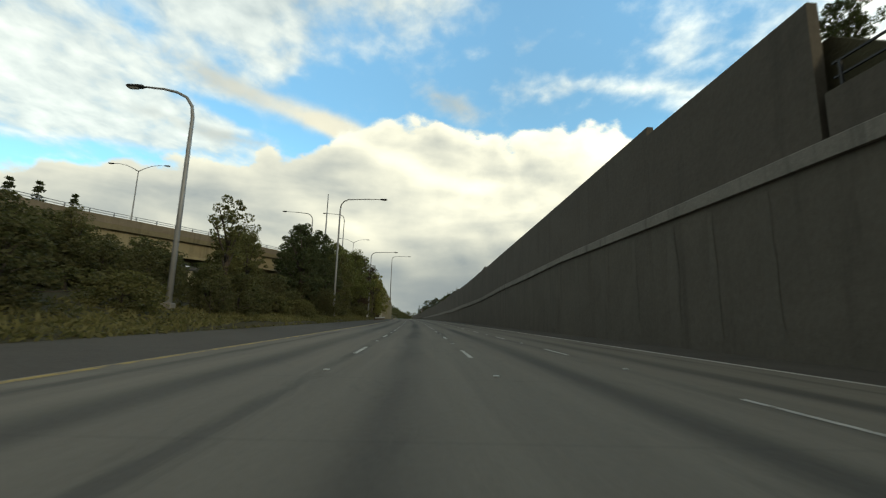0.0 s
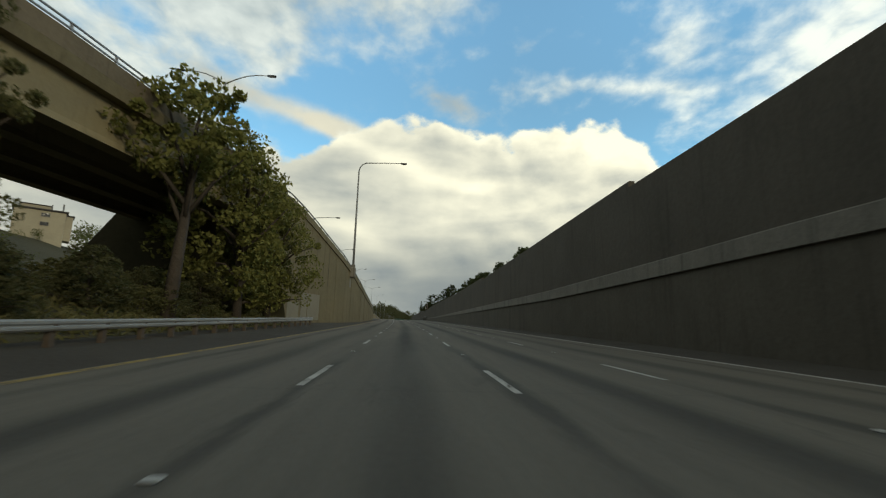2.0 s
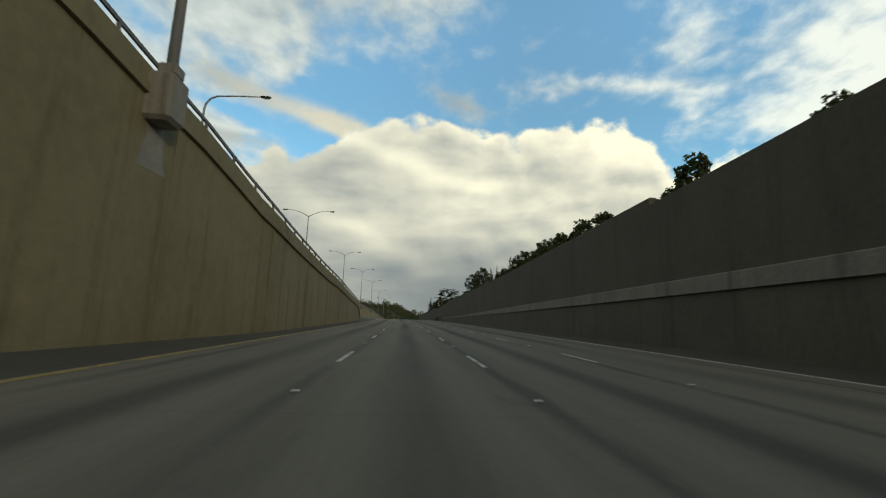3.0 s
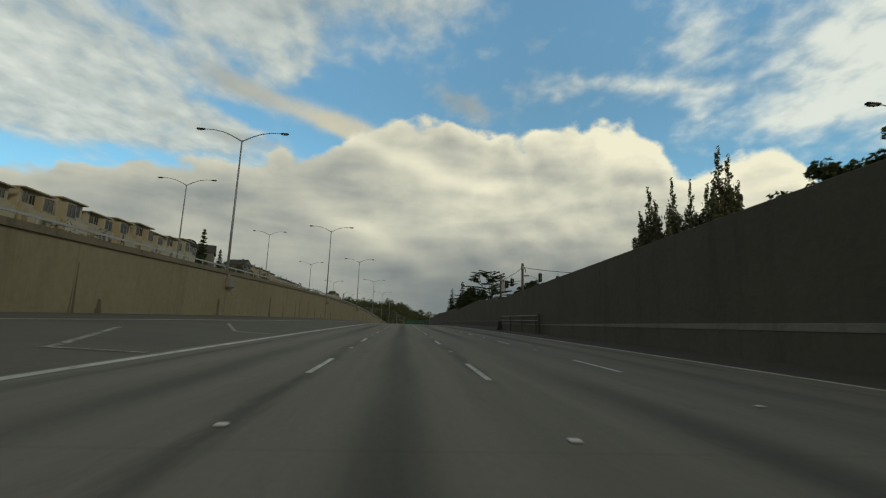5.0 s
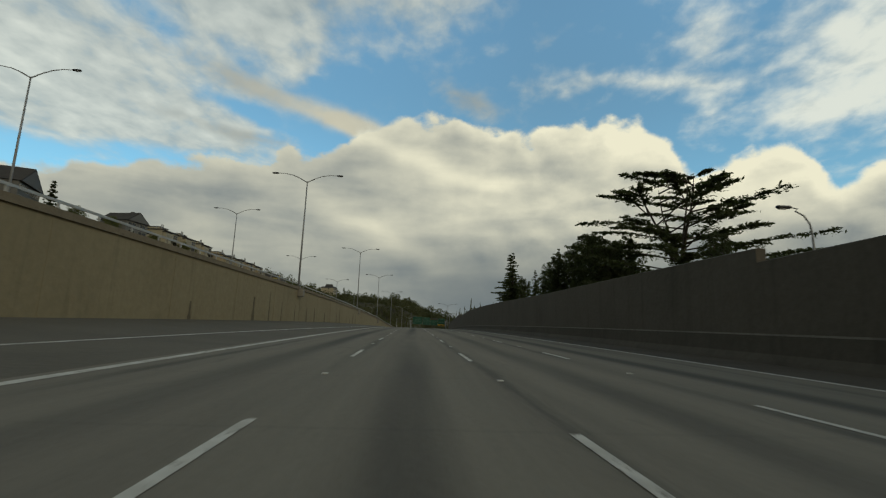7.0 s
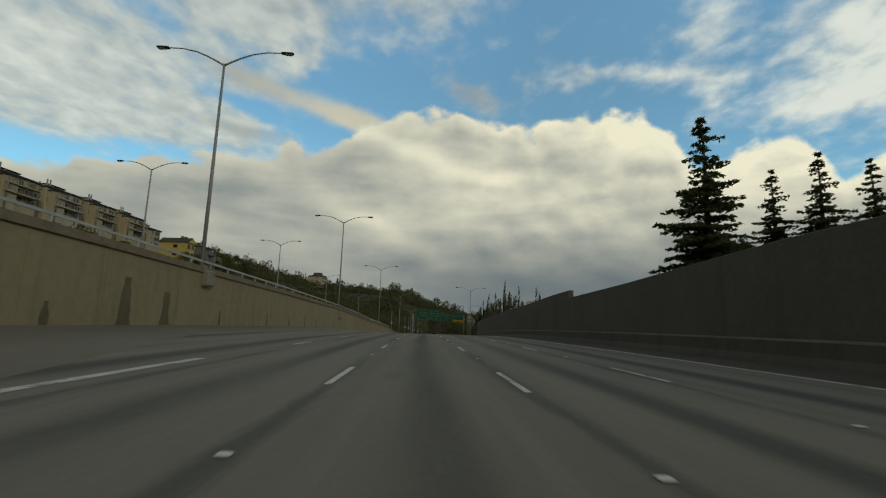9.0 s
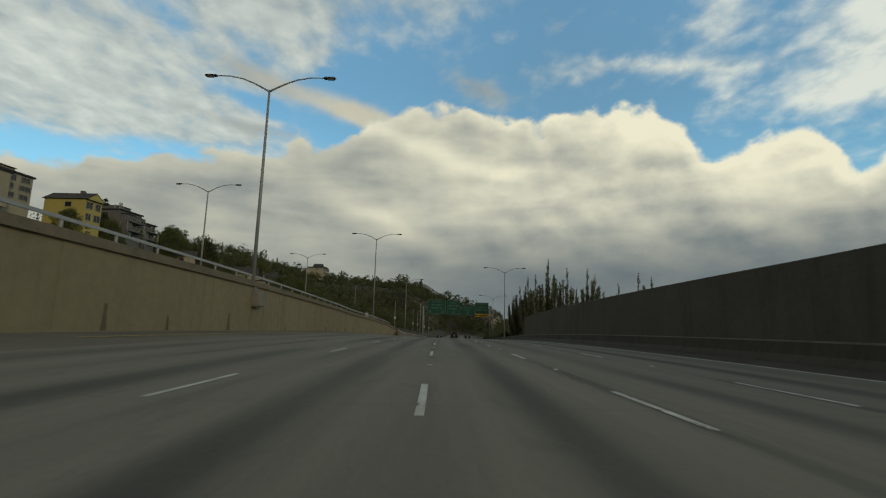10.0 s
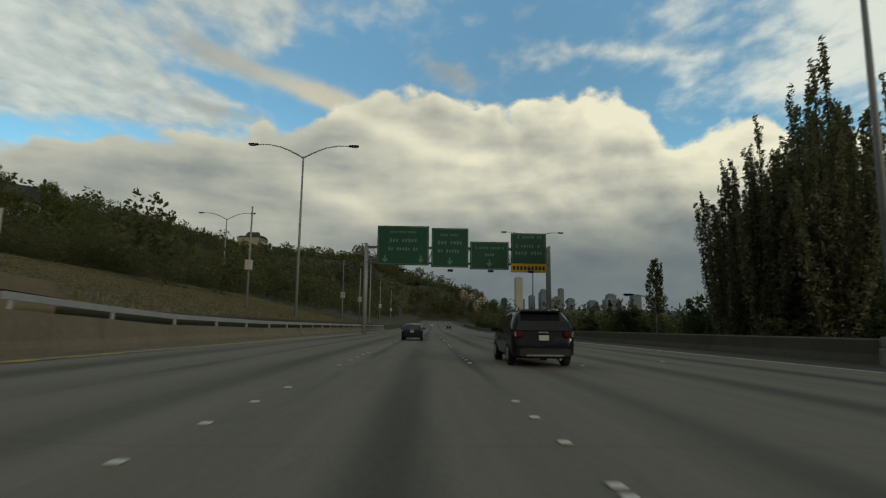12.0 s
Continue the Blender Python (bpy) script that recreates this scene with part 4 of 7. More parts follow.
def conifer_meshes(seed, height, spread, tiers, size, bare=0.08):
    """A straight trunk with uneven boughs, some far longer than the rest; each bough carries side twigs with hanging needle sprays, and gaps show between."""
    rs = np.random.RandomState(seed)
    trunk = Geo().tube([(0, 0, -0.6), (0.1, 0, height * 0.5), (0, 0.05, height * 0.985)], [height * 0.02, height * 0.012, 0.02], 7)
    pts = []
    lobes = rs.uniform(0.55, 1.3, 7)
    for k in range(tiers):
        u = k / (tiers - 1)
        n = max(3, int(7 * (1 - u) + 2.5))
        start = rs.uniform(0, 2 * math.pi)
        for j in range(n):
            a = start + 2 * math.pi * (j + rs.uniform(-0.3, 0.3)) / n
            z = height * (bare + (0.985 - bare) * min(1.0, max(0.0, u + rs.uniform(-0.02, 0.02))))
            r = spread * ((1 - u) ** 0.85 * lobes[int(a * 1.1 + u * 9) % 7] * rs.uniform(0.5, 1.08)) + 0.16
            if rs.uniform() < 0.12:
                r *= 1.3
            lift = rs.uniform(-0.10, 0.16) - 0.12 * (1 - u)
            twigs = max(3, int(r / size * 0.6))
            for q in np.linspace(0.12, 1.0, twigs):
                long = r * 0.30 * (1.15 - q) + size
                m = max(4, int(long / size * 2.4))
                w = rs.uniform(0, 1, m)
                for side in (-1, 1):
                    out = r * q + w * long * 0.55
                    across = side * w * long * 0.8
                    drop = lift * r * q - 0.13 * r * q * q + 0.05 * r * q ** 4 - w * w * long * 0.35
                    p = np.stack([out * math.cos(a) - across * math.sin(a), out * math.sin(a) + across * math.cos(a), z + drop], axis=1)
                    pts.append(p + rs.normal(size=p.shape) * size * 0.35)
            if r > 0.7:
                trunk.tube([(0, 0, z), (r * 0.85 * math.cos(a), r * 0.85 * math.sin(a), z + (lift - 0.1) * r * 0.85)], [0.05, 0.012], 4, False)
    v, f = cards(rs, np.concatenate(pts), size, 0.35, 1.3)
    return trunk, v, f


def poplar_meshes(seed, height, spread, stems, size, shoots=16, per=34, shoot=0.5):
    """Many upright stems fanning a little outwards; upswept side shoots feather each stem, thick and merged low down, thin at the pointed tips."""
    rs = np.random.RandomState(seed)
    trunk, pts = Geo(), []
    for k in range(stems):
        a = k * 2.39996 + rs.uniform(-0.4, 0.4)
        r = spread * math.sqrt((k + 0.3) / stems) * rs.uniform(0.8, 1.08)
        h = height * (1.0 - 0.46 * (r / spread) ** 1.5) * rs.uniform(0.82, 1.04)
        x, y = r * math.cos(a), r * math.sin(a)
        path = [(x * 0.1, y * 0.1, -0.6), (x * 0.55, y * 0.55, h * 0.3), (x * 0.85, y * 0.85, h * 0.6), (x * 1.02, y * 1.02, h * 0.97)]
        trunk.tube(path, [height * 0.010, height * 0.006, height * 0.004, 0.015], 5, False)
        zs = [q[2] for q in path]
        for j in range(shoots):
            u = 0.06 + 0.92 * ((j + rs.uniform(0, 1)) / shoots)
            cx, cy = np.interp(u * h, zs, [q[0] for q in path]), np.interp(u * h, zs, [q[1] for q in path])
            b = j * 2.39996 + rs.uniform(-0.5, 0.5)
            wide = shoot * (1.25 - u ** 1.6) * rs.uniform(0.45, 1.15)
            tall = height * rs.uniform(0.07, 0.15) * (1.1 - 0.55 * u)
            w = rs.uniform(0, 1, per)
            thick = 0.16 * shoot + 0.35 * wide * np.sin(np.clip(w, 0.05, 1) * 3.0)
            p = np.stack([cx + wide * np.sqrt(w) * math.cos(b), cy + wide * np.sqrt(w) * math.sin(b), u * h + tall * w], axis=1)
            pts.append(p + rs.normal(size=p.shape) * thick[:, None] * np.array([0.55, 0.55, 0.7]))
    v, f = cards(rs, np.concatenate(pts), size, 0.0, 1.5)
    return trunk, v, f


def cedar_meshes(seed, height, spread):
    """A spreading cedar: several leaders fanning out to a broad open top, long boughs in flat layers with drooping sprays."""
    rs = np.random.RandomState(seed)
    trunk = Geo().tube([(0, 0, -0.8), (0.2, 0, height * 0.18), (0.1, 0.1, height * 0.36)], [0.42, 0.34, 0.27], 10)
    leaders = []
    for a, r, top in ((0.4, 0.10, 0.93), (2.3, 0.30, 0.88), (3.6, 0.34, 0.96), (5.4, 0.30, 0.86), (1.2, 0.24, 0.80)):
        end = (spread * r * math.cos(a), spread * r * math.sin(a), height * top)
        path = [(0.1, 0.1, height * 0.30), (end[0] * 0.45, end[1] * 0.45, height * 0.52), (end[0] * 0.85, end[1] * 0.85, height * (0.52 + top) / 2), end]
        trunk.tube(path, [0.2, 0.13, 0.07, 0.02], 7, False)
        leaders.append(path)
    pts = []
    reach_at = curve_of([(0, 1.12), (0.3, 1.05), (0.55, 0.92), (0.8, 0.72), (1.0, 0.42)])
    for k in range(84):
        u = (k / 83) ** 1.25
        z = height * (0.05 + 0.84 * round(u * 11) / 11 + rs.uniform(-0.012, 0.012))
        path = leaders[k % 5]
        hub = [np.interp(z, [q[2] for q in path], [q[i] for q in path]) for i in (0, 1)]
        z = min(z, path[-1][2])
        a = k * 2.39996 + rs.uniform(-0.4, 0.4)
        reach = spread * reach_at(u) * rs.uniform(0.55, 1.05)
        tip = np.array([reach * math.cos(a), reach * math.sin(a), z + reach * rs.uniform(0.08, 0.22) * (0.35 + u)])
        start = np.array([hub[0], hub[1], z - 0.4])
        knee = start * 0.45 + tip * 0.55 + np.array([0, 0, 0.03 * reach])
        trunk.tube([tuple(start), tuple(knee), tuple(tip)], [0.09, 0.05, 0.012], 5, False)
        along = tip - start
        flat = np.array([-along[1], along[0], 0]) / (np.linalg.norm(along[:2]) + 1e-6)
        for j in range(34):
            q = rs.uniform(0.34, 1.0)
            root = start * (1 - q) + tip * q + np.array([0, 0, 0.12 * reach * q * (1 - q)])
            side = rs.choice([-1, 1]) * rs.uniform(0.2, 1.0)
            long = reach * 0.24 * (1.2 - q * 0.75) * rs.uniform(0.6, 1.2)
            w = np.linspace(0, 1, 11)[:, None]
            way_out = (along / (np.linalg.norm(along) + 1e-6) * 0.7 + flat * side) * long
            twig = root + way_out * w + np.array([0, 0, -0.12 * long]) * w ** 2
            pts.append(twig + rs.normal(size=twig.shape) * np.array([0.10, 0.10, 0.045]))
    v, f = cards(rs, np.concatenate(pts), 0.15, 0.55, 1.5)
    return trunk, v, f


KINDS = {}


def kind(key, name, maker, leaf, label, category="tree"):
    trunk, v, f = maker
    me = leaves("crown", v, f, leaf)
    KINDS[key] = dict(name=name, trunk=trunk, trunk_mesh=None, crown=me, label=label, category=category)


def plant(key, s, x, size=1.0, z=None, label="", group="", turn=None, wide=1.0):
    k = KINDS[key]
    base = land(s, x) if z is None else z
    turn = (s * 37 + x * 11) % 360 if turn is None else turn
    ob = thing(k["name"], at(s, x, base - 0.15, turn) @ Matrix.Diagonal((size * wide, size * wide, size, 1)), label or k["label"], k["category"], group)
    if k["trunk_mesh"] is None:
        k["trunk_mesh"] = k["trunk"].obj("trunk", M_BARK, ob, smooth=True).data
    else:
        new("trunk", k["trunk_mesh"]).parent = ob
    new("crown", k["crown"]).parent = ob
    return ob


kind("maple", "broadleaf_tree", broadleaf_meshes(11, 12, 4.4, 140, 150, 0.105), M_LEAF, "leafy green broadleaf tree on the embankment")
kind("alder", "broadleaf_tree", broadleaf_meshes(12, 12, 3.5, 110, 140, 0.10, 0.18), M_LEAF_OLIVE, "slender olive-green broadleaf tree on the embankment")
kind("plum", "purple_tree", broadleaf_meshes(13, 12, 3.6, 120, 140, 0.10, 0.2), M_LEAF_PURPLE, "dark purple-leaved tree beside the viaduct")
kind("sumac", "broadleaf_tree", broadleaf_meshes(19, 12, 4.8, 110, 110, 0.145, 0.12), M_LEAF_BRIGHT, "yellow-green leafy tree growing up past the viaduct's edge")
kind("tall_sumac", "broadleaf_tree", broadleaf_meshes(29, 12, 3.3, 62, 80, 0.145, 0.52), M_LEAF_BRIGHT, "thin yellow-green tree with a high open crown before the viaduct")
kind("birch", "birch_tree", broadleaf_meshes(14, 9, 2.1, 60, 85, 0.095, 0.25), M_LEAF_OLIVE, "thin drooping birch rising out of the shrubs")
kind("bush", "shrub", broadleaf_meshes(15, 4, 2.4, 70, 90, 0.085, 0.02), M_LEAF_SHADE, "dense overgrown shrub on the bank", "shrub")
kind("bramble", "shrub", broadleaf_meshes(16, 2.4, 2.6, 60, 80, 0.08, 0.02), M_LEAF_OLIVE, "low tangled bramble on the bank", "shrub")
kind("hedge", "shrub", broadleaf_meshes(17, 4, 2.1, 42, 60, 0.15, 0.02), M_LEAF_DARK, "dark evergreen shrub above the retaining wall", "shrub")
kind("dense", "evergreen_tree", broadleaf_meshes(18, 12, 3.7, 150, 110, 0.13, 0.04), M_LEAF_DARK, "dense dark evergreen tree with a rounded crown")
kind("fir", "fir_tree", conifer_meshes(21, 12, 3.9, 25, 0.115), M_LEAF_DARK, "dark fir tree standing above the wall")
kind("spruce", "fir_tree", conifer_meshes(22, 12, 2.6, 20, 0.19), M_LEAF_DARK, "small pointed fir tree among the houses")
kind("poplar", "poplar_tree", poplar_meshes(23, 20, 3.2, 17, 0.12, 26, 46, 0.66), M_LEAF_POPLAR, "tall dull-green columnar poplar beside the freeway")
kind("cypress", "poplar_tree", poplar_meshes(24, 10, 1.15, 13, 0.095, 22, 42, 0.68), M_LEAF_POPLAR, "narrow upright poplar above the retaining wall")
kind("cedar", "cedar_tree", cedar_meshes(25, 15.0, 11.0), M_LEAF_DARK, "broad dark cedar with level layered boughs above the wall")

# left bank
for key, s, x, size in (("birch", 33, -13.5, 0.95), ("alder", 47, -17, 0.62), ("dense", 67, -16.5, 1.08), ("bush", 66, -12.4, 1.0), ("alder", 53, -19.5, 0.68),
                        ("dense", 84, -18.4, 1.22), ("dense", 78.5, -17.6, 0.82), ("dense", 76, -19.2, 0.9), ("alder", 88, -15, 0.98), ("maple", 97, -16.2, 1.08), ("maple", 105, -14.8, 1.18),
                        ("alder", 112, -15, 1.22), ("plum", 122, -14.6, 1.30), ("plum", 117, -18, 1.2), ("maple", 111, -18.5, 1.35), 
                        ("dense", 70, -27, 0.8), ("alder", 62, -24, 0.76), ("alder", 57, -22, 0.66), ("dense", 92, -20, 0.95), ("dense", 84, -21, 1.15), ("dense", 80, -15.6, 0.8),
                        ("alder", 26, -19, 0.40)):
    plant(key, s, x, size)
plant("sumac", 150.5, -11.9, 1.15, wide=0.95)
plant("tall_sumac", 141.5, -12.3, 1.18)
plant("sumac", 155.5, -11.3, 0.85, wide=0.9, turn=200)
plant("alder", 156, -11.6, 0.9, wide=0.7)
plant("alder", 128, -12.6, 0.85, wide=0.8)
rng = random.Random(8)
for i in range(118):
    s = rng.uniform(-8, 158)
    x = rng.uniform(-22, -12.4)
    if 124 < s and i % 3:
        continue
    plant("bush" if rng.random() < 0.62 else "bramble", s, x, rng.uniform(0.65, 1.1) * (0.8 if s < 45 else 0.9 if s < 62 else 1.0 if s < 120 else 0.6), wide=rng.uniform(1.0, 1.4), group="bank shrubs")
for s in steps(4, 62, 3.4):
    plant("bush", s, -17.5 - rng.uniform(0, 4.5), rng.uniform(0.82, 1.08), wide=1.3, group="bank shrubs")
for i in range(16):
    plant("bush" if i % 3 else "bramble", 120 + i * 2.2, -12.4 - (i * 7 % 5) * 1.3, 0.55 + 0.05 * (i % 5), wide=1.3, group="bank shrubs")
for s, x, size in ((60, -70, 1.3), (70, -74, 1.5), (85, -78, 1.4), (100, -80, 1.5), (48, -66, 1.2), (118, -85, 1.6), (20, -58, 1.2), (33, -62, 1.3), (76, -66, 1.2)):
    plant("fir" if s % 2 else "spruce", s, x, size * 1.1, label="dark fir tree far behind the viaduct")

# above the right wall
for s, x, size in ((184, 17.5, 1.15), (190, 17.2, 0.85), (200, 17.6, 1.1), (204, 18.5, 0.95), (214, 17.6, 1.1), (219, 18, 1.2), (225, 17.8, 1.2), (232, 18, 1.15), (238, 18.5, 1.2), (246, 18, 1.25),
                   (255, 18, 1.1), (264, 19, 1.2), (292, 17, 0.8), (295, 17.4, 0.75), (299, 17.5, 0.9), (303, 18, 0.95), (306, 18.5, 0.8), (408, 29.8, 0.8)):
    plant("hedge", s, x, size)
for s, x, top in ((402, 32.2, 11.8), (404, 31.0, 10.8), (406, 30.0, 9.6), (401.5, 33.4, 12.3), (409, 30, 8.6)):
    plant("dense", s, x, (top - land(s, x)) / 11.5, wide=1.25, label="dark bushy evergreen behind the retaining wall")
for key, s, x, size in (("dense", 288, 17.6, 0.62), ("dense", 284, 19, 0.7), ("dense", 17.5, 18.6, 0.36), ("dense", 254, 21, 0.65), ("dense", 236, 21, 0.6), ("dense", 246, 22, 0.7),
                        ("hedge", 341, 34.5, 1.0), ("hedge", 345, 32.4, 1.0), ("hedge", 338, 37, 1.0), ("hedge", 343, 33.5, 0.9),
                        ("cedar", 438, 28.4, 1.09), ("dense", 446, 22.5, 0.8), ("dense", 452, 24, 0.95), ("dense", 441, 21.5, 0.66), ("dense", 449, 27, 0.85), ("dense", 458, 21, 0.7), ("dense", 425, 24, 0.5), ("dense", 446, 24.8, 0.7), ("dense", 454, 22.4, 0.75), ("hedge", 440, 24, 1.2), ("hedge", 447, 21, 1.1),
                        ("fir", 484, 20, 1.05), ("fir", 455, 20.5, 0.75), ("fir", 478, 23, 0.7), ("dense", 465, 22, 0.6), ("dense", 492, 24, 0.7),
                        ("fir", 529.2, 28.2, 0.98), ("fir", 528.6, 31.8, 1.1), ("fir", 524, 31.4, 0.9), ("dense", 536, 29.5, 0.62), ("dense", 531, 27, 0.5), ("dense", 527, 30, 0.55)):
    plant(key, s, x, size)
for s, x, top, wide in ((345.5, 31.9, 17.0, 0.75), (345, 33.0, 20.4, 0.72), (344, 33.4, 18.4, 0.75), (342, 34.5, 21.0, 0.52), (343, 32.9, 15.6, 0.7), (340.6, 36.0, 20.4, 0.5), (339.5, 37.4, 19.6, 0.8),
                        (338.5, 38.3, 24.2, 0.62), (338, 39.2, 23.0, 0.6), (337.6, 40.0, 19.5, 0.7), (341.6, 33.9, 14.6, 0.7)):
    size = (top - land(s, x)) / 10.4
    plant("cypress", s, x + 0.5, size, wide=wide * 1.25)
plant("fir", 542.5, 30.8, 1.84, wide=1.2)
# poplars past the wall's end
for s, x, size in ((688, 29, 1.33), (689, 34.2, 1.24), (686, 24.5, 1.06), (681, 21.6, 0.98), (686, 20.8, 0.80), (700, 44, 1.38), (694, 39, 1.0), (690, 43.4, 1.2),
                   (695.4, 58.9, 1.36), (693, 61.5, 1.3), (703.5, 54.5, 1.22), (684, 22.8, 0.8), (683.5, 19.2, 0.84), (685, 17.6, 0.7), (698, 50, 0.85)):
    plant("poplar", s, x, size, group="poplar row")
for s, x, size in ((687, 31.5, 1.0), (686, 26.5, 0.95), (683, 23, 0.8), (690, 37, 0.8), (696, 47, 0.8), (682, 20.6, 0.5), (694, 56, 0.75)):
    plant("dense", s, x, size, label="dark bushy tree at the foot of the poplars")
plant("dense", 740, 39.6, 0.98, z=3.4, wide=0.55, label="slim dark tree standing alone below the freeway")
for s, x, size in ((722, 31, 0.42), (735, 38, 0.5), (700, 24, 0.42), (760, 40, 0.7), (712, 34, 0.4)):
    plant("dense", s, x, size, label="dark round tree below the freeway")
for i in range(46):
    s = 645 + i * 5.2 + rng.uniform(-2, 2)
    plant("hedge", s, 16.6 + rng.uniform(0, 5), rng.uniform(0.6, 1.05), group="shrubs behind the barrier", label="dark shrub behind the concrete barrier")

# houses' trees on the left hill
for key, s, x, size in (("spruce", 480, -84, 1.55), ("spruce", 488, -86, 0.9), ("spruce", 498, -84, 1.1), ("spruce", 366, -78, 1.9), ("dense", 470, -80, 0.6), ("maple", 505, -84, 0.75), ("maple", 515, -82, 0.8),
                        ("spruce", 632, -88, 1.15), ("maple", 630, -74, 0.75), ("maple", 648.5, -80, 0.85), ("dense", 650, -84, 1.0), ("spruce", 617, -92, 1.1), ("maple", 674, -82, 0.95), ("spruce", 661, -92, 1.45),
                        ("dense", 681, -86, 1.0), ("maple", 690, -92, 1.15), ("alder", 697, -94, 1.2), ("maple", 705, -98, 1.05), ("spruce", 713, -98, 1.05), ("spruce", 737, -108, 1.2), ("spruce", 748, -112, 0.95), ("spruce", 765, -110, 1.1), ("maple", 540, -84, 0.8), ("maple", 552, -82, 0.85), ("maple", 566, -86, 0.9), ("dense", 530, -78, 0.5)):
    plant(key, s, x, size, label="tree between the houses on the hillside")


rng = random.Random(77)
for i in range(44):
    s = 668 + i * 4.6 + rng.uniform(-2, 2)
    x = -92 - rng.uniform(0, 40)
    plant(("dense", "maple", "alder", "dense")[i % 4], s, x, rng.uniform(0.6, 1.25), z=land(s, x) + 1.0, wide=rng.uniform(1.0, 1.35), label="round-crowned tree standing out on the wooded hill", group="hill trees")


for i in range(46):
    s = 684 + i * 3.4 + rng.uniform(-3, 3)
    x = -48 - rng.uniform(0, 62)
    if abs(x + 80) < 12 and 685 < s < 700 or -72 < x < -48 and s < 696:
        continue
    plant(("maple", "dense", "alder")[i % 3], s, x, rng.uniform(0.45, 0.95), wide=rng.uniform(1.0, 1.4), label="round-crowned tree on the wooded slope", group="hill trees")


def woods(name, label, seed, count, s0, s1, x0, x1, tall, material, spires=0.2, leafy=130, fleck=0.07):
    """Far woods as one mass of small leafy tufts, tree by tree."""
    rs = np.random.RandomState(seed)
    vs, fs, o = [], [], 0
    for i in range(count):
        s, x = rs.uniform(s0, s1), x0 + (x1 - x0) * rs.uniform(0, 1) ** 1.0
        h = tall * rs.uniform(0.35, 1.0) * (rs.uniform(1.3, 1.9) if rs.uniform() < 0.16 else 1.0)
        r = h * rs.uniform(0.38, 0.6)
        base = road(s, x, land(s, x)) / U
        n = leafy
        if rs.uniform() < spires:
            u = rs.uniform(0, 1, n)
            a = rs.uniform(0, 6.283, n)
            p = np.stack([np.cos(a) * r * 0.5 * (1 - u), np.sin(a) * r * 0.5 * (1 - u), u * h * 1.3], axis=1)
        else:
            lobes = rs.normal(size=(6, 3)) * np.array([r * 0.45, r * 0.45, h * 0.16]) + np.array([0, 0, h * 0.55])
            d = rs.normal(size=(n, 3))
            d /= np.linalg.norm(d, axis=1, keepdims=True)
            p = lobes[rs.randint(0, 6, n)] + d * np.array([r * 0.55, r * 0.55, h * 0.3]) * rs.uniform(0.7, 1.0, size=(n, 1))
            p[:, 2] = np.maximum(p[:, 2], 0.05 * h)
        v, f = cards(rs, p + np.array(base), h * fleck)
        vs.append(v)
        fs.append(f + o)
        o += len(v)
    me = leaves(name, np.concatenate(vs), np.concatenate(fs), material)
    return tagged(new(name, me), label, "woods", kind="stuff")


woods("lane_woods", "trees and hedges on the low ground behind the viaduct", 37, 110, 166, 290, -80, -34, 5.0, M_LEAF, 0.06, 330, 0.04)
woods("slope_woods", "dark leafy thicket above the grassy slope", 38, 165, 694, 735, -85, -37, 5.0, M_LEAF_FAR, 0.03, 1150, 0.021)
woods("roadside_woods", "dark trees behind the right barrier", 39, 150, 700, 800, 21, 70, 7.0, M_LEAF_FAR, 0.06, 330, 0.045)
woods("low_woods", "dark trees on the low ground ahead", 40, 300, 800, 1045, 24, 130, 9.5, M_LEAF_FAR, 0.06, 300, 0.045)
woods("hillside_woods", "dark mixed woods covering the hill left of the freeway", 31, 760, 690, 940, -200, -30, 7.0, M_LEAF_FAR, 0.03, 420, 0.040)
woods("bend_woods", "dark trees crowding the hillside where the road bends", 42, 330, 735, 920, -100, -21, 7.0, M_LEAF_FAR, 0.04, 380, 0.042)
woods("ridge_woods", "dark woods on the distant ridge", 32, 1250, 860, 1300, -300, -22, 11, M_LEAF_FAR, 0.03, 140, 0.072)
woods("valley_woods", "dark trees along the far end of the road", 33, 430, 1046, 1300, -80, 60, 11, M_LEAF_FAR, 0.10, 170, 0.066)
woods("garden_woods", "garden trees and hedges between the hillside houses", 34, 420, 330, 690, -175, -56, 4.0, M_LEAF_FAR, 0.05, 220, 0.05)
woods("upper_hill_woods", "trees on the hill above the houses", 35, 260, 470, 800, -300, -95, 6, M_LEAF_FAR, 0.1)
woods("shore_woods", "low dark trees on the land below the freeway", 36, 440, 760, 1250, 48, 330, 12, M_LEAF_FAR, 0.08, 200, 0.052)


def verge_grass():
    """Dry grass tufts along the foot of the left bank."""
    rs = np.random.RandomState(41)
    n = 26000
    s, x = rs.uniform(-10, 160, n), -10.3 - rs.gamma(1.7, 1.3, n)
    pts = np.array([tuple(road(a, b, land(a, b) + 0.12) / U) for a, b in zip(s, x)])
    v, f = cards(rs, pts, 0.09, 0.0, 2.4)
    tagged(new("verge_grass", leaves("verge_grass", v, f, M_DRY)), "dry yellowish grass along the foot of the bank", "grass", kind="stuff")
    n = 60000
    s, x = rs.uniform(656, 740, n), rs.uniform(-40, -14.6, n)
    pts = np.array([tuple(road(a, b, land(a, b) + 0.07) / U) for a, b in zip(s, x)])
    v, f = cards(rs, pts, 0.055, 0.0, 2.2)
    tagged(new("slope_grass", leaves("slope_grass", v, f, M_SLOPE)), "dry grass on the slope above the barrier", "grass", kind="stuff")


M_SLOPE = leaf_material("tan_slope_grass", (0.135, 0.112, 0.070), (0.175, 0.145, 0.092))
M_DRY = leaf_material("dry_grass_blades", (0.082, 0.080, 0.034), (0.115, 0.105, 0.046))
verge_grass()


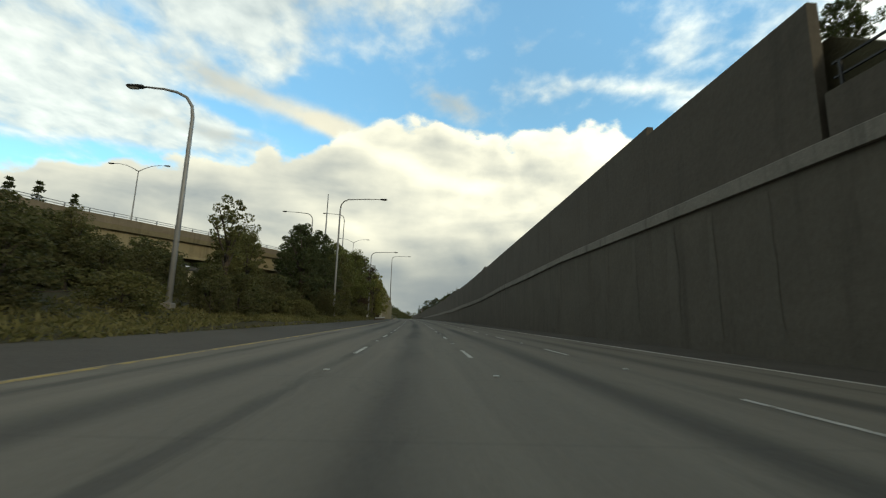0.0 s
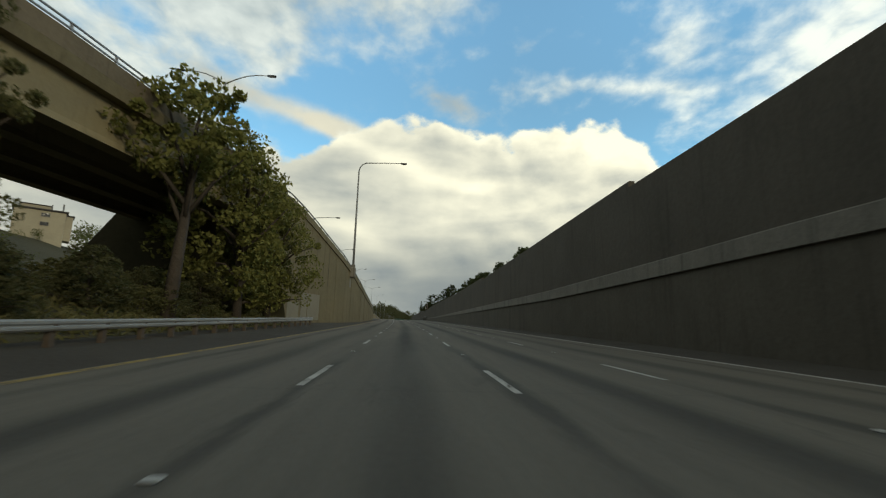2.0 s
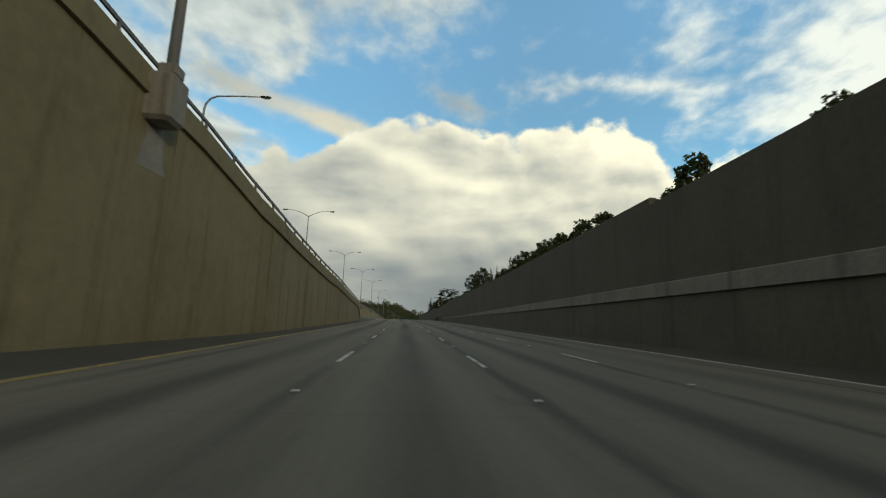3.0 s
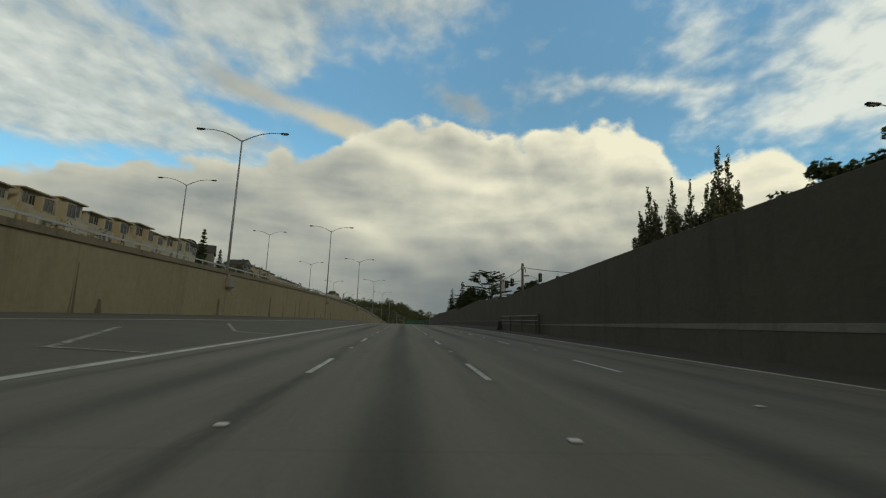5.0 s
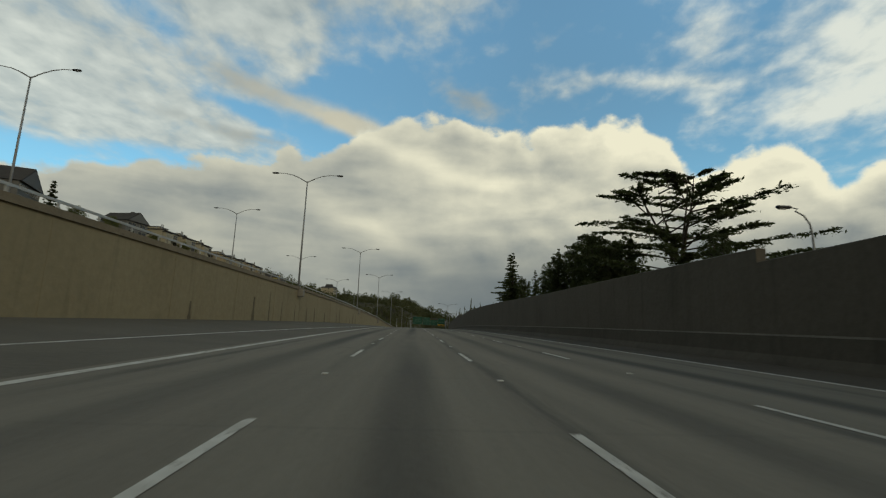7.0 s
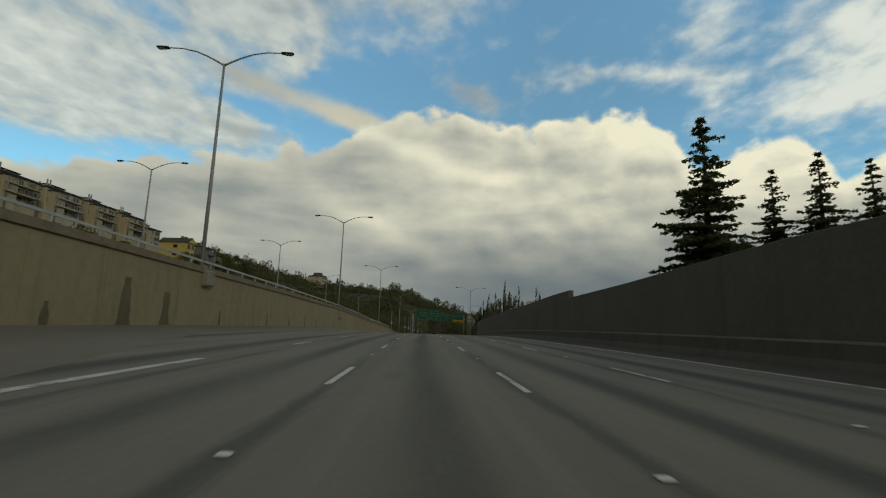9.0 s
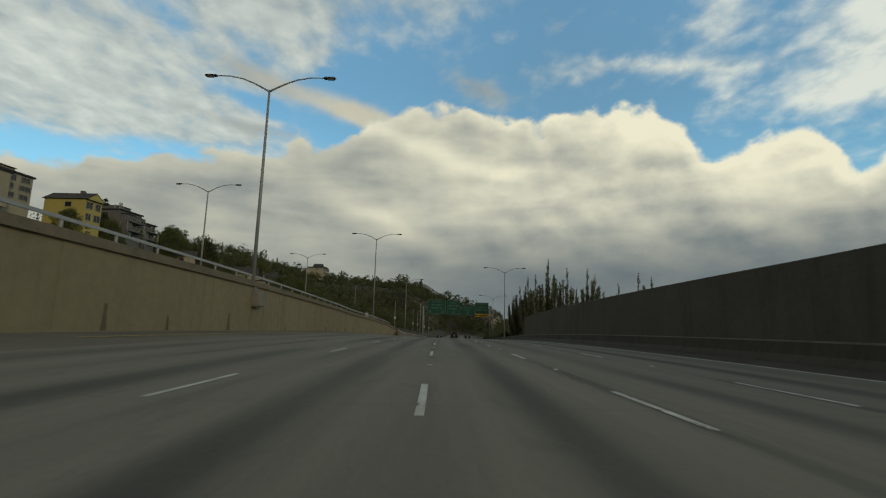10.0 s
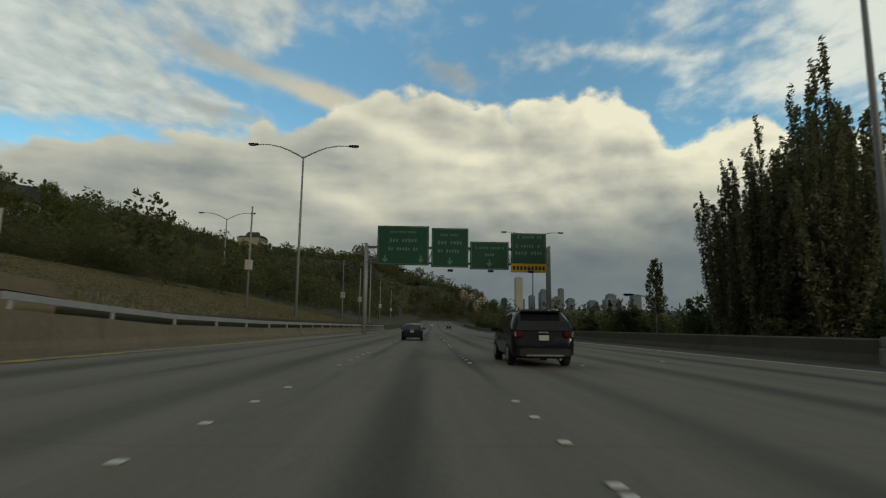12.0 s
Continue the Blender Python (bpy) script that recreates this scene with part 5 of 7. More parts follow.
# ---- lamp posts ----
deck_x = curve_of([(-60, -72), (0, -56), (54, -39), (72, -31), (98, -22), (135, -15.2), (145, -13.9), (160, -12.6)])
deck_z = curve_of([(-60, 12.0), (54, 12.5), (98, 13.2), (160, 13.4)])
M_LENS = surface("lamp_glass", (0.30, 0.30, 0.29), (0.40, 0.40, 0.38), 0.25, 4, 20, 0.0)


def arm_points(side, reach, rise, z, y=0.0):
    return [(side * reach * u, y, z + rise * math.sin(min(1.0, u * 1.25) * math.pi / 2)) for u in (0.0, 0.06, 0.16, 0.3, 0.5, 0.75, 1.0)]


def lamp_head(g_name, parent, side, reach, z):
    head = Geo().box(side * (reach + 0.42), 0, z, 1.05, 0.34, 0.2, 0.07).obj("lamp_head", M_BLACK, parent, "dark cobra-head lamp")
    Geo().box(side * (reach + 0.52), 0, z - 0.12, 0.6, 0.26, 0.07, 0.03).obj("lens", M_LENS, head)


def double_lamp(height, reach=4.7, rise=1.35):
    lamp_post = thing("street_lamp", Matrix.Identity(4), "tall galvanised lamp post with two curved arms", "street lamp", "freeway lamps")
    Geo().tube([(0, 0, 0), (0, 0, height * 0.5), (0, 0, height)], [0.16, 0.125, 0.085], 12).obj("pole", M_STEEL, lamp_post, smooth=True)
    Geo().box(0, 0, 0.2, 0.7, 0.7, 0.4, 0.06).obj("base", M_BARRIER, lamp_post, "concrete footing block")
    for side in (-1, 1):
        p = arm_points(side, reach, rise, height - 0.15)
        Geo().tube(p, [0.085, 0.08, 0.075, 0.065, 0.06, 0.05, 0.045], 8).obj("arm", M_STEEL, lamp_post, smooth=True)
        lamp_head("lamp_head", lamp_post, side, reach, height - 0.15 + rise)
    return lamp_post


def single_lamp(height, reach, side, label="tall galvanised lamp post with one curved arm", slim=1.0):
    lamp_post = thing("street_lamp", Matrix.Identity(4), label, "street lamp", "freeway lamps")
    bend = [(0, 0, 0), (0, 0, height * 0.5), (0, 0, height - 1.6), (side * 0.12, 0, height - 0.9), (side * 0.5, 0, height - 0.35), (side * 1.1, 0, height - 0.05),
            (side * reach * 0.6, 0, height + 0.12), (side * reach, 0, height + 0.2)]
    Geo().tube(bend, [q * slim for q in (0.18, 0.14, 0.11, 0.1, 0.09, 0.085, 0.07, 0.055)], 10).obj("pole", M_STEEL, lamp_post, smooth=True)
    Geo().box(0, 0, 0.2, 0.6, 0.6, 0.4, 0.05).obj("base", M_BARRIER, lamp_post, "concrete footing block")
    lamp_head("lamp_head", lamp_post, side, reach, height + 0.2)
    return lamp_post


def lamps():
    first = double_lamp(17.3)
    spots = [(276.2, -21.7, 22.4), (342.4, -21.1, 22.5), (404.7, -19.5, 23.0), (463.6, -18.0, 22.9), (530.1, -17.3, 22.0), (582.4, -16.7, 20.9), (647.4, -17.5, 21.5),
             (699.5, -16.3, 18.3), (168.0, -21.8, 27.4), (378, -44, 26.0), (444.7, -46.9, 28.5), (505, -45, 26.5), (566.6, -44.8, 24.8), (621, -42.1, 23.5), (687.3, -46.2, 23.9),
             (87.6, -53.2, 27.0), (669.2, 13.5, 17.9), (752, -16, 15.5), (745, -44, 22), (735, 15, 17)]
    made = False
    for s, x, top in spots:
        base = top - 17.3
        m = at(s, x, base)
        if not made:
            first.matrix_world = m
            made = True
        else:
            copy_thing(first, m)
        ground = land(s, x)
        if 290 < s < 660 and abs(x - far_x(s)) < 1.6:
            tagged(Geo().box(0.35, 0, -0.62, 1.15, 1.1, 1.24, 0.12).obj("lamp_corbel", M_BAND, None, place=m), "pale concrete corbel on the wall under a lamp post", "corbel", "lamp corbels")
        elif base - ground > 0.3:
            tagged(Geo().box(0, 0, (ground - base) / 2 - 0.1, 0.75, 0.75, base - ground + 0.2, 0.05).obj("lamp_pedestal", M_BARRIER, None, place=m),
                   "square concrete pedestal under a lamp post", "pedestal", "lamp pedestals")
    for s, x, top, reach, side in ((68.5, -11.9, 18.5, 6.0, 1), (125.5, -11.9, 18.3, 6.2, 1), (27.1, -14.0, 14.4, 3.2, -1), (188, -8.05, 25.4, 6.6, 1), (99.8, -22.8, 22.8, 5.6, -1), (128.5, -20.2, 29.0, 5.1, -1), (218.5, -20.9, 22.3, 5.4, 1)):
        base = deck_z(s) - 1.25 if s in (99.8, 128.5) else land(s, x) if s < 160 else (wall_top(s) - 0.36 if x > -12 else land(s, x))
        single_lamp(top - base, reach, side).matrix_world = at(s, x, base)
        if s == 188:
            tagged(Geo().box(-0.1, 0, -0.8, 1.0, 1.1, 1.6, 0.12).obj("lamp_corbel", M_BAND, None, place=at(s, x, base)), "pale concrete corbel on the wall under a lamp post", "corbel", "lamp corbels")
    mast = thing("mast", at(105.5, -20.9, land(105.5, -20.9)), "bare tapered steel mast behind the trees", "mast")
    Geo().tube([(0, 0, 0), (0, 0, 13), (0, 0, 26)], [0.26, 0.2, 0.1], 10).obj("pole", M_STEEL, mast, smooth=True)
    for s, x, top, reach, side in ((312, 33.6, 16.3, 2.2, -1), (375, 26.6, 10.2, 2.2, -1), (420, 27.3, 9.6, 1.5, -1), (679.2, 28.9, 5.0, 3.4, -1), (700, 20, 4.5, 2.4, -1)):
        base = land(s, x)
        single_lamp(top - base, reach, side, "grey street lamp with one short arm above the wall", 0.6).matrix_world = at(s, x, base)


lamps()

# ---- guardrail on the left verge ----
def guardrail(s0, s1, x_of, z0):
    rail = thing("guardrail", Matrix.Identity(4), "dull steel guardrail on posts along the verge", "guardrail")
    wave = [(0.0, 0.0), (0.05, 0.05), (0.05, 0.11), (0.0, 0.155), (0.05, 0.2), (0.05, 0.26), (0.0, 0.31), (-0.015, 0.31), (0.03, 0.25), (0.03, 0.21), (-0.02, 0.155), (0.03, 0.1), (0.03, 0.06), (-0.015, 0.0)]
    sweep("beam", steps(s0, s1, 3), lambda s: [(x_of(s) + a, z0 + 0.5 + b) for a, b in wave], M_RAIL, rail)
    post = Geo().box(-0.12, 0, 0.38, 0.16, 0.2, 0.9, 0.01)
    block = Geo().box(-0.02, 0, 0.64, 0.08, 0.18, 0.3, 0.01)
    fp = fb = None
    for s in steps(s0 + 0.5, s1 - 0.5, 2.1):
        place = at(s, x_of(s), z0)
        if fp is None:
            fp, fb = post.obj("post", M_WOOD, rail, place=place), block.obj("spacer", M_WOOD, rail, place=place)
        else:
            share(fp, rail, place)
            share(fb, rail, place)


guardrail(112, 163.5, lambda s: -9.1, 0.05)

# ---- viaduct ----
def viaduct():
    ss = steps(-60, 159.9, 4)
    via = thing("viaduct", Matrix.Identity(4), "weathered concrete viaduct carrying an upper roadway on columns", "viaduct")
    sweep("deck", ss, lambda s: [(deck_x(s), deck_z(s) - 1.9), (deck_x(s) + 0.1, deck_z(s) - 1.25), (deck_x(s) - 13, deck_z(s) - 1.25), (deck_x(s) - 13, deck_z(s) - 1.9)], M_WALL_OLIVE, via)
    sweep("parapet", ss, lambda s: [(deck_x(s) + 0.1, deck_z(s) - 1.247), (deck_x(s) + 0.1, deck_z(s) - 0.35), (deck_x(s) - 0.3, deck_z(s) - 0.35), (deck_x(s) - 0.3, deck_z(s) - 1.247)], M_BARRIER_TAN, via)
    for k in range(4):
        d = 0.9 + 3.6 * k
        sweep("girder", ss, lambda s: [(deck_x(s) - d + 0.35, deck_z(s) - 1.903), (deck_x(s) - d + 0.3, deck_z(s) - 3.8), (deck_x(s) - d + 0.5, deck_z(s) - 4.2), (deck_x(s) - d - 0.5, deck_z(s) - 4.2),
                                       (deck_x(s) - d - 0.3, deck_z(s) - 3.8), (deck_x(s) - d - 0.35, deck_z(s) - 1.903)], M_GIRDER, via)
    for s in (-20, 8, 36, 62, 88, 112):
        sweep("crossbeam", [s, s + 1.4], lambda q: [(deck_x(s) - 0.2, deck_z(s) - 4.205), (deck_x(s) - 12.6, deck_z(s) - 4.205), (deck_x(s) - 12.2, deck_z(s) - 5.5), (deck_x(s) - 0.8, deck_z(s) - 5.5)],
              M_GIRDER, via)
        for d in (2.5, 10.0):
            x = deck_x(s) - d
            h = deck_z(s) - 5.5 - land(s + 0.7, x)
            Geo().tube([(0, 0, -0.5), (0, 0, h)], [0.75, 0.75], 16).obj("column", M_GIRDER, via, place=at(s + 0.7, x, land(s + 0.7, x)), smooth=False)
    for s in (150.0,):
        sweep("abutment", [158.6, 159.9], lambda q: [(deck_x(q) - 0.3, -0.2), (deck_x(q) - 0.3, deck_z(q) - 4.22), (deck_x(q) - 5, deck_z(q) - 4.22), (deck_x(q) - 5, -0.2)], M_WALL_LOW, via)
    return via


viaduct()
railing("viaduct_railing", "pale steel railing along the viaduct's edge", -60, 159.8, lambda s: deck_x(s) - 0.1, lambda s: deck_z(s) - 0.352, 2.6, 0.55, (1.0, 0.5))
railing("wall_top_railing", "dark steel railing on the wall beside a shrub", -20, 14.2, lambda s: X_WALL + 0.4, lambda s: 9.4, 2.2, 1.1, (1.0, 0.5), M_BLACK)


# ---- sign gantry ----
M_GREEN = surface("green_sign_sheeting", (0.018, 0.070, 0.046), (0.024, 0.085, 0.056), 0.45, 0.6, 8, 0.0)
M_SIGN_YELLOW = surface("yellow_sign_sheeting", (0.62, 0.38, 0.02), (0.55, 0.34, 0.03), 0.45, 0.6, 8, 0.0)
M_WHITE_LETTER = surface("white_sign_legend", (0.15, 0.235, 0.195), (0.12, 0.195, 0.165), 0.5, 3, 12, 0.0)


def sign_panel(parent, x0, x1, z0, z1, rows, arrows, yellow=0.0):
    """One panel: sheet, pale border, bars for its lines of writing, down arrows."""
    w, h, cx, cz = x1 - x0, z1 - z0, (x0 + x1) / 2, (z0 + z1) / 2
    panel = Geo().box(cx, 0, cz, w, 0.12, h, 0.03).obj("sign_panel", M_GREEN, parent, "green guide sign with pale writing")
    border = Geo()
    for bx, bz, bw, bh in ((cx, z1 - 0.14, w - 0.4, 0.07), (cx, z0 + 0.14, w - 0.4, 0.07), (x0 + 0.14, cz, 0.07, h - 0.4), (x1 - 0.14, cz, 0.07, h - 0.4)):
        border.box(bx, -0.066, bz, bw, 0.012, bh)
    border.obj("border", M_WHITE_LETTER, panel)
    for cx2, z, bw, bh in rows:
        k = max(2, int(bw / (bh * 0.62)))
        for i in range(k):
            if (i * 7 + int(z * 10)) % 6 != 5:
                Geo().box(cx + cx2 - bw / 2 + bw * (i + 0.5) / k, -0.067, z0 + z, bw / k * 0.62, 0.012, bh * (0.62 if i % 3 else 0.8)).obj("writing_bar", M_WHITE_LETTER, panel)
    for ax in arrows:
        g = Geo()
        g.prism([(cx + ax - 0.1, z0 + 1.25), (cx + ax + 0.1, z0 + 1.25), (cx + ax + 0.1, z0 + 0.8), (cx + ax + 0.42, z0 + 0.8), (cx + ax, z0 + 0.3), (cx + ax - 0.42, z0 + 0.8), (cx + ax - 0.1, z0 + 0.8)], -0.073, -0.061)
        g.obj("arrow", M_WHITE_LETTER, panel)
    if yellow:
        strip = Geo().box(cx, -0.02, z0 + yellow / 2 - 0.02, w + 0.02, 0.14, yellow, 0.02).obj("yellow_strip", M_SIGN_YELLOW, panel, "yellow strip with black writing")
        for i in range(9):
            if i != 4:
                Geo().box(x0 + w * (i + 0.8) / 9.6, -0.095, z0 + yellow / 2 - 0.02, w / 16, 0.012, yellow * 0.42).obj("writing_bar", M_BLACK, strip)
        Geo().prism([(cx - 0.08, z0 + yellow * 0.75), (cx + 0.08, z0 + yellow * 0.75), (cx + 0.08, z0 + yellow * 0.5), (cx + 0.3, z0 + yellow * 0.5), (cx, z0 + yellow * 0.15), (cx - 0.3, z0 + yellow * 0.5), (cx - 0.08, z0 + yellow * 0.5)], -0.1, -0.091).obj("arrow", M_BLACK, strip)


def gantry():
    base = at(712.5, 0, 0)
    g = thing("sign_gantry", base, "steel sign gantry over the freeway carrying four green guide signs", "road sign")
    for x in (-11.5, 12.4):
        gz = -0.2
        post = Geo()
        post.tube([(x, 0.4, gz), (x, 0.4, 11.8)], [0.2, 0.17], 10)
        post.tube([(x, 1.6, gz), (x, 1.6, 11.8)], [0.2, 0.17], 10)
        for k in range(6):
            post.tube([(x, 0.4, 1 + k * 1.8), (x, 1.6, 2.8 + k * 1.8)], [0.06, 0.06], 6)
        post.obj("post", M_STEEL, g, smooth=True)
    for y, z in ((0.4, 11.4), (1.6, 11.4), (0.4, 9.4), (1.6, 9.4)):
        Geo().tube([(-11.6, y, z), (12.5, y, z)], [0.1, 0.1], 8).obj("chord", M_STEEL, g, smooth=True)
    for k in range(15):
        x = -11.5 + 1.59 * k
        for y in (0.4, 1.6):
            Geo().tube([(x, y, 9.4), (x + 0.8, y, 11.4), (x + 1.6, y, 9.4)], [0.05, 0.05, 0.05], 6).obj("brace", M_STEEL, g)
    # panels: x from, to, z from, to; bars: offset, height, length, size
    sign_panel(g, -10.0, -3.35, 9.0, 14.1, [(0, 4.3, 3.4, 0.34), (0, 3.2, 3.6, 0.62), (0, 2.1, 3.9, 0.55)], (-2.3, 2.3))
    sign_panel(g, -3.0, 1.75, 8.8, 13.9, [(0, 4.2, 2.6, 0.34), (0, 3.2, 3.2, 0.62), (0, 2.1, 3.2, 0.55)], (0,))
    sign_panel(g, 2.0, 7.0, 8.6, 12.2, [(0, 2.8, 3.8, 0.4), (0, 1.9, 1.3, 0.45)], (0,))
    sign_panel(g, 7.3, 11.9, 8.3, 13.4, [(0.1, 4.6, 3.2, 0.5), (-0.5, 3.4, 2.4, 0.5), (1.5, 3.4, 0.8, 0.5), (0, 2.5, 3.6, 0.6)], (), 1.15)
    for x in (-6.7, -0.6, 4.5, 9.6):
        cage = Geo()
        cage.tube([(x, 0.3, 8.6), (x, -1.3, 8.35)], [0.05, 0.05], 6)
        cage.box(x, -1.4, 8.3, 0.7, 0.4, 0.3, 0.06)
        cage.obj("sign_light", M_BLACK, g, "dark floodlight below a sign panel")


gantry()


def small_sign(s, x, z, w, h, material, label):
    sg = thing("roadside_sign", at(s, x, z), label, "road sign")
    Geo().tube([(0, 0, -0.3), (0, 0, h + 2.0)], [0.06, 0.05], 8).obj("post", M_STEEL, sg, smooth=True)
    Geo().box(0, -0.08, h / 2 + 1.6, w, 0.05, h, 0.01).obj("sign_face", material, sg)
    return sg


M_SIGN_WHITE = surface("white_sign_face", (0.55, 0.54, 0.5), (0.45, 0.44, 0.41), 0.5, 2, 10, 0.0)
small_sign(676, -24.5, land(676, -24.5), 0.9, 1.3, M_SIGN_WHITE, "small white sign on the grassy slope")
small_sign(108, -10.6, land(108, -10.6) - 1.2, 0.4, 0.3, M_SIGN_WHITE, "small pale sign low in the verge grass")


def cabinet_pole(s, x, h):
    t = thing("utility_pole", at(s, x, land(s, x)), "thin steel pole with a small pale box", "pole", "utility poles")
    Geo().tube([(0, 0, -0.3), (0, 0, h)], [0.11, 0.07], 8).obj("pole", M_STEEL, t, smooth=True)
    Geo().box(0.05, -0.2, h * 0.42, 0.6, 0.35, 0.9, 0.05).obj("box", M_SIGN_WHITE, t)


for s, x, h in ((694, -19, 9.0), (722, -16, 9), (735, -15.5, 9.5), (762, -15, 10), (790, -15, 10)):
    cabinet_pole(s, x, h)


# ---- traffic signals above the right wall ----
M_SIGNAL_RED = surface("dark_red_signal_lens", (0.12, 0.015, 0.01), (0.10, 0.012, 0.01), 0.3, 5, 20, 0.0)
M_SIGNAL_AMBER = surface("dark_amber_signal_lens", (0.14, 0.07, 0.01), (0.12, 0.06, 0.01), 0.3, 5, 20, 0.0)
M_SIGNAL_GREEN = surface("dark_green_signal_lens", (0.01, 0.07, 0.05), (0.01, 0.06, 0.045), 0.3, 5, 20, 0.0)


def signal(s, x, z, turn, label):
    t = thing("traffic_signal", at(s, x, z, turn, 0.64), label, "traffic light", "span-wire signals")
    Geo().box(0, 0, -1.0, 0.62, 0.4, 1.75, 0.06).obj("housing", M_BLACK, t)
    for k, m in enumerate((M_SIGNAL_RED, M_SIGNAL_AMBER, M_SIGNAL_GREEN)):
        z0 = -0.45 - 0.55 * k
        Geo().tube([(0, -0.2, z0), (0, -0.24, z0)], [0.19, 0.19], 14).obj("lens", m, t)
        Geo().tube([(0, -0.2, z0 + 0.03), (0, -0.5, z0 + 0.02)], [0.24, 0.23], 14, False).obj("visor", M_BLACK, t)
    Geo().tube([(0, 0, -0.13), (0, 0, 0.35)], [0.04, 0.04], 6).obj("hanger", M_STEEL, t)


def span_wire(a, b, sag, name="span_wire"):
    pts = []
    p, q = road(*a), road(*b)
    for k in range(13):
        u = k / 12
        w = p.lerp(q, u)
        w.z -= sag * 4 * u * (1 - u) * U
        pts.append(tuple(w / U))
    ob = Geo().tube(pts, [0.035] * 13, 5).obj(name, M_BLACK)
    return tagged(ob, "black cable strung between signal poles", "cable", "signal cables")


def signals():
    for s, x, top in ((357, 15.1, 8.2), (342.5, 14.8, 8.5), (346, 31, 9.2)):
        base = land(s, x)
        t = thing("signal_pole", at(s, x, base), "thick weathered timber signal pole behind the wall", "pole", "signal poles")
        Geo().tube([(0, 0, -0.3), (0, 0, top - base)], [0.19, 0.15], 12).obj("pole", M_WOOD, t, smooth=True)
        Geo().tube([(0, 0, top - base - 0.75), (0, 0, top - base - 0.35)], [0.21, 0.21], 12).obj("collar", M_STEEL, t)
        Geo().tube([(0.2, -0.1, top - base - 0.5), (0.3, -0.4, top - base - 1.2), (0.28, -0.55, top - base - 0.7)], [0.03, 0.03, 0.03], 5).obj("cable_loop", M_BLACK, t)
    span_wire((357, 15.1, 7.7), (342.5, 14.8, 8.0), 0.25)
    span_wire((357, 15.1, 7.5), (342.5, 14.8, 6.3), 0.1)
    span_wire((342.5, 14.8, 8.0), (346, 31, 8.6), 0.5)
    for s, x, z, turn in ((354.6, 14.8, 7.15, 65), (351.9, 14.8, 7.15, 60), (348.5, 14.8, 7.2, 65), (343.3, 17.3, 7.5, 10), (343.8, 19.8, 7.3, 15)):
        signal(s, x, z, turn, "dark traffic signal hanging from a span wire")
    t = thing("hanging_sign", at(353.4, 14.8, 7.2, -30), "pale sign plate hanging from the span wire", "road sign")
    Geo().box(0, 0, -0.85, 0.75, 0.05, 1.25, 0.01).obj("plate", M_SIGN_WHITE, t)
    for dx in (-0.25, 0.25):
        Geo().tube([(dx, 0, -0.25), (dx, 0, 0.3)], [0.025, 0.025], 5).obj("hanger", M_STEEL, t)


signals()
railing("end_railing", "two-bar pale rail before the wall's foot", 332, 349.5, lambda s: X_WALL - 0.42, lambda s: -0.01, 6.3, 1.92, (1.0, 0.73), M_RAIL, post_material=M_WALL_DARK)
tagged(Geo().box(0, 0, 0.98, 0.16, 0.3, 2.1, 0.03).obj("end_post", M_WALL_LOW, place=at(331.4, X_WALL - 0.42, 0)), "thick grey post at the end of the rail", "post")

# ---- houses on the left hill ----
M_STUCCO = surface("pale_stucco", (0.47, 0.42, 0.305), (0.39, 0.35, 0.255), 0.9, 0.6, 6, 0.05, per_object=0.25)
M_STUCCO_TAN = surface("tan_stucco", (0.43, 0.362, 0.24), (0.35, 0.298, 0.20), 0.9, 0.6, 6, 0.05)
M_STUCCO_GREY = surface("grey_siding", (0.17, 0.165, 0.155), (0.13, 0.128, 0.12), 0.85, 0.8, 6, 0.05)
M_YELLOW_SIDING = surface("yellow_siding", (0.52, 0.42, 0.13), (0.46, 0.37, 0.12), 0.85, 0.8, 6, 0.05)
M_ROOF = surface("dark_roof_shingle", (0.05, 0.046, 0.044), (0.075, 0.068, 0.062), 0.9, 1.2, 8, 0.2)
M_TRIM = surface("pale_window_trim", (0.32, 0.295, 0.24), (0.26, 0.24, 0.195), 0.7, 2, 8, 0.0)


def pane_material():
    m = bpy.data.materials.new("dark_window_glass")
    m.use_nodes = True
    n = Nodes(m.node_tree)
    b = n.add("ShaderNodeBsdfPrincipled", Base_Color=(0.02, 0.022, 0.025), Roughness=0.08)
    b.inputs["Specular IOR Level"].default_value = 0.6
    n.tree.links.new(b.outputs[0], n.add("ShaderNodeOutputMaterial").inputs[0])
    return m


M_PANE = pane_material()


def window(parent, face, y, z, w, h):
    """A framed window on the wall that stands at x = face."""
    fr = Geo()
    for dy, dz, a, b in ((0, h / 2, w + 0.2, 0.1), (0, -h / 2, w + 0.2, 0.1), (-w / 2, 0, 0.1, h), (w / 2, 0, 0.1, h), (0, 0, 0.06, h)):
        fr.box(face + 0.03, y + dy, z + dz, 0.14, a, b)
    wn = fr.obj("window", M_TRIM, parent)
    Geo().box(face - 0.02, y, z, 0.08, w - 0.04, h - 0.04).obj("pane", M_PANE, wn)


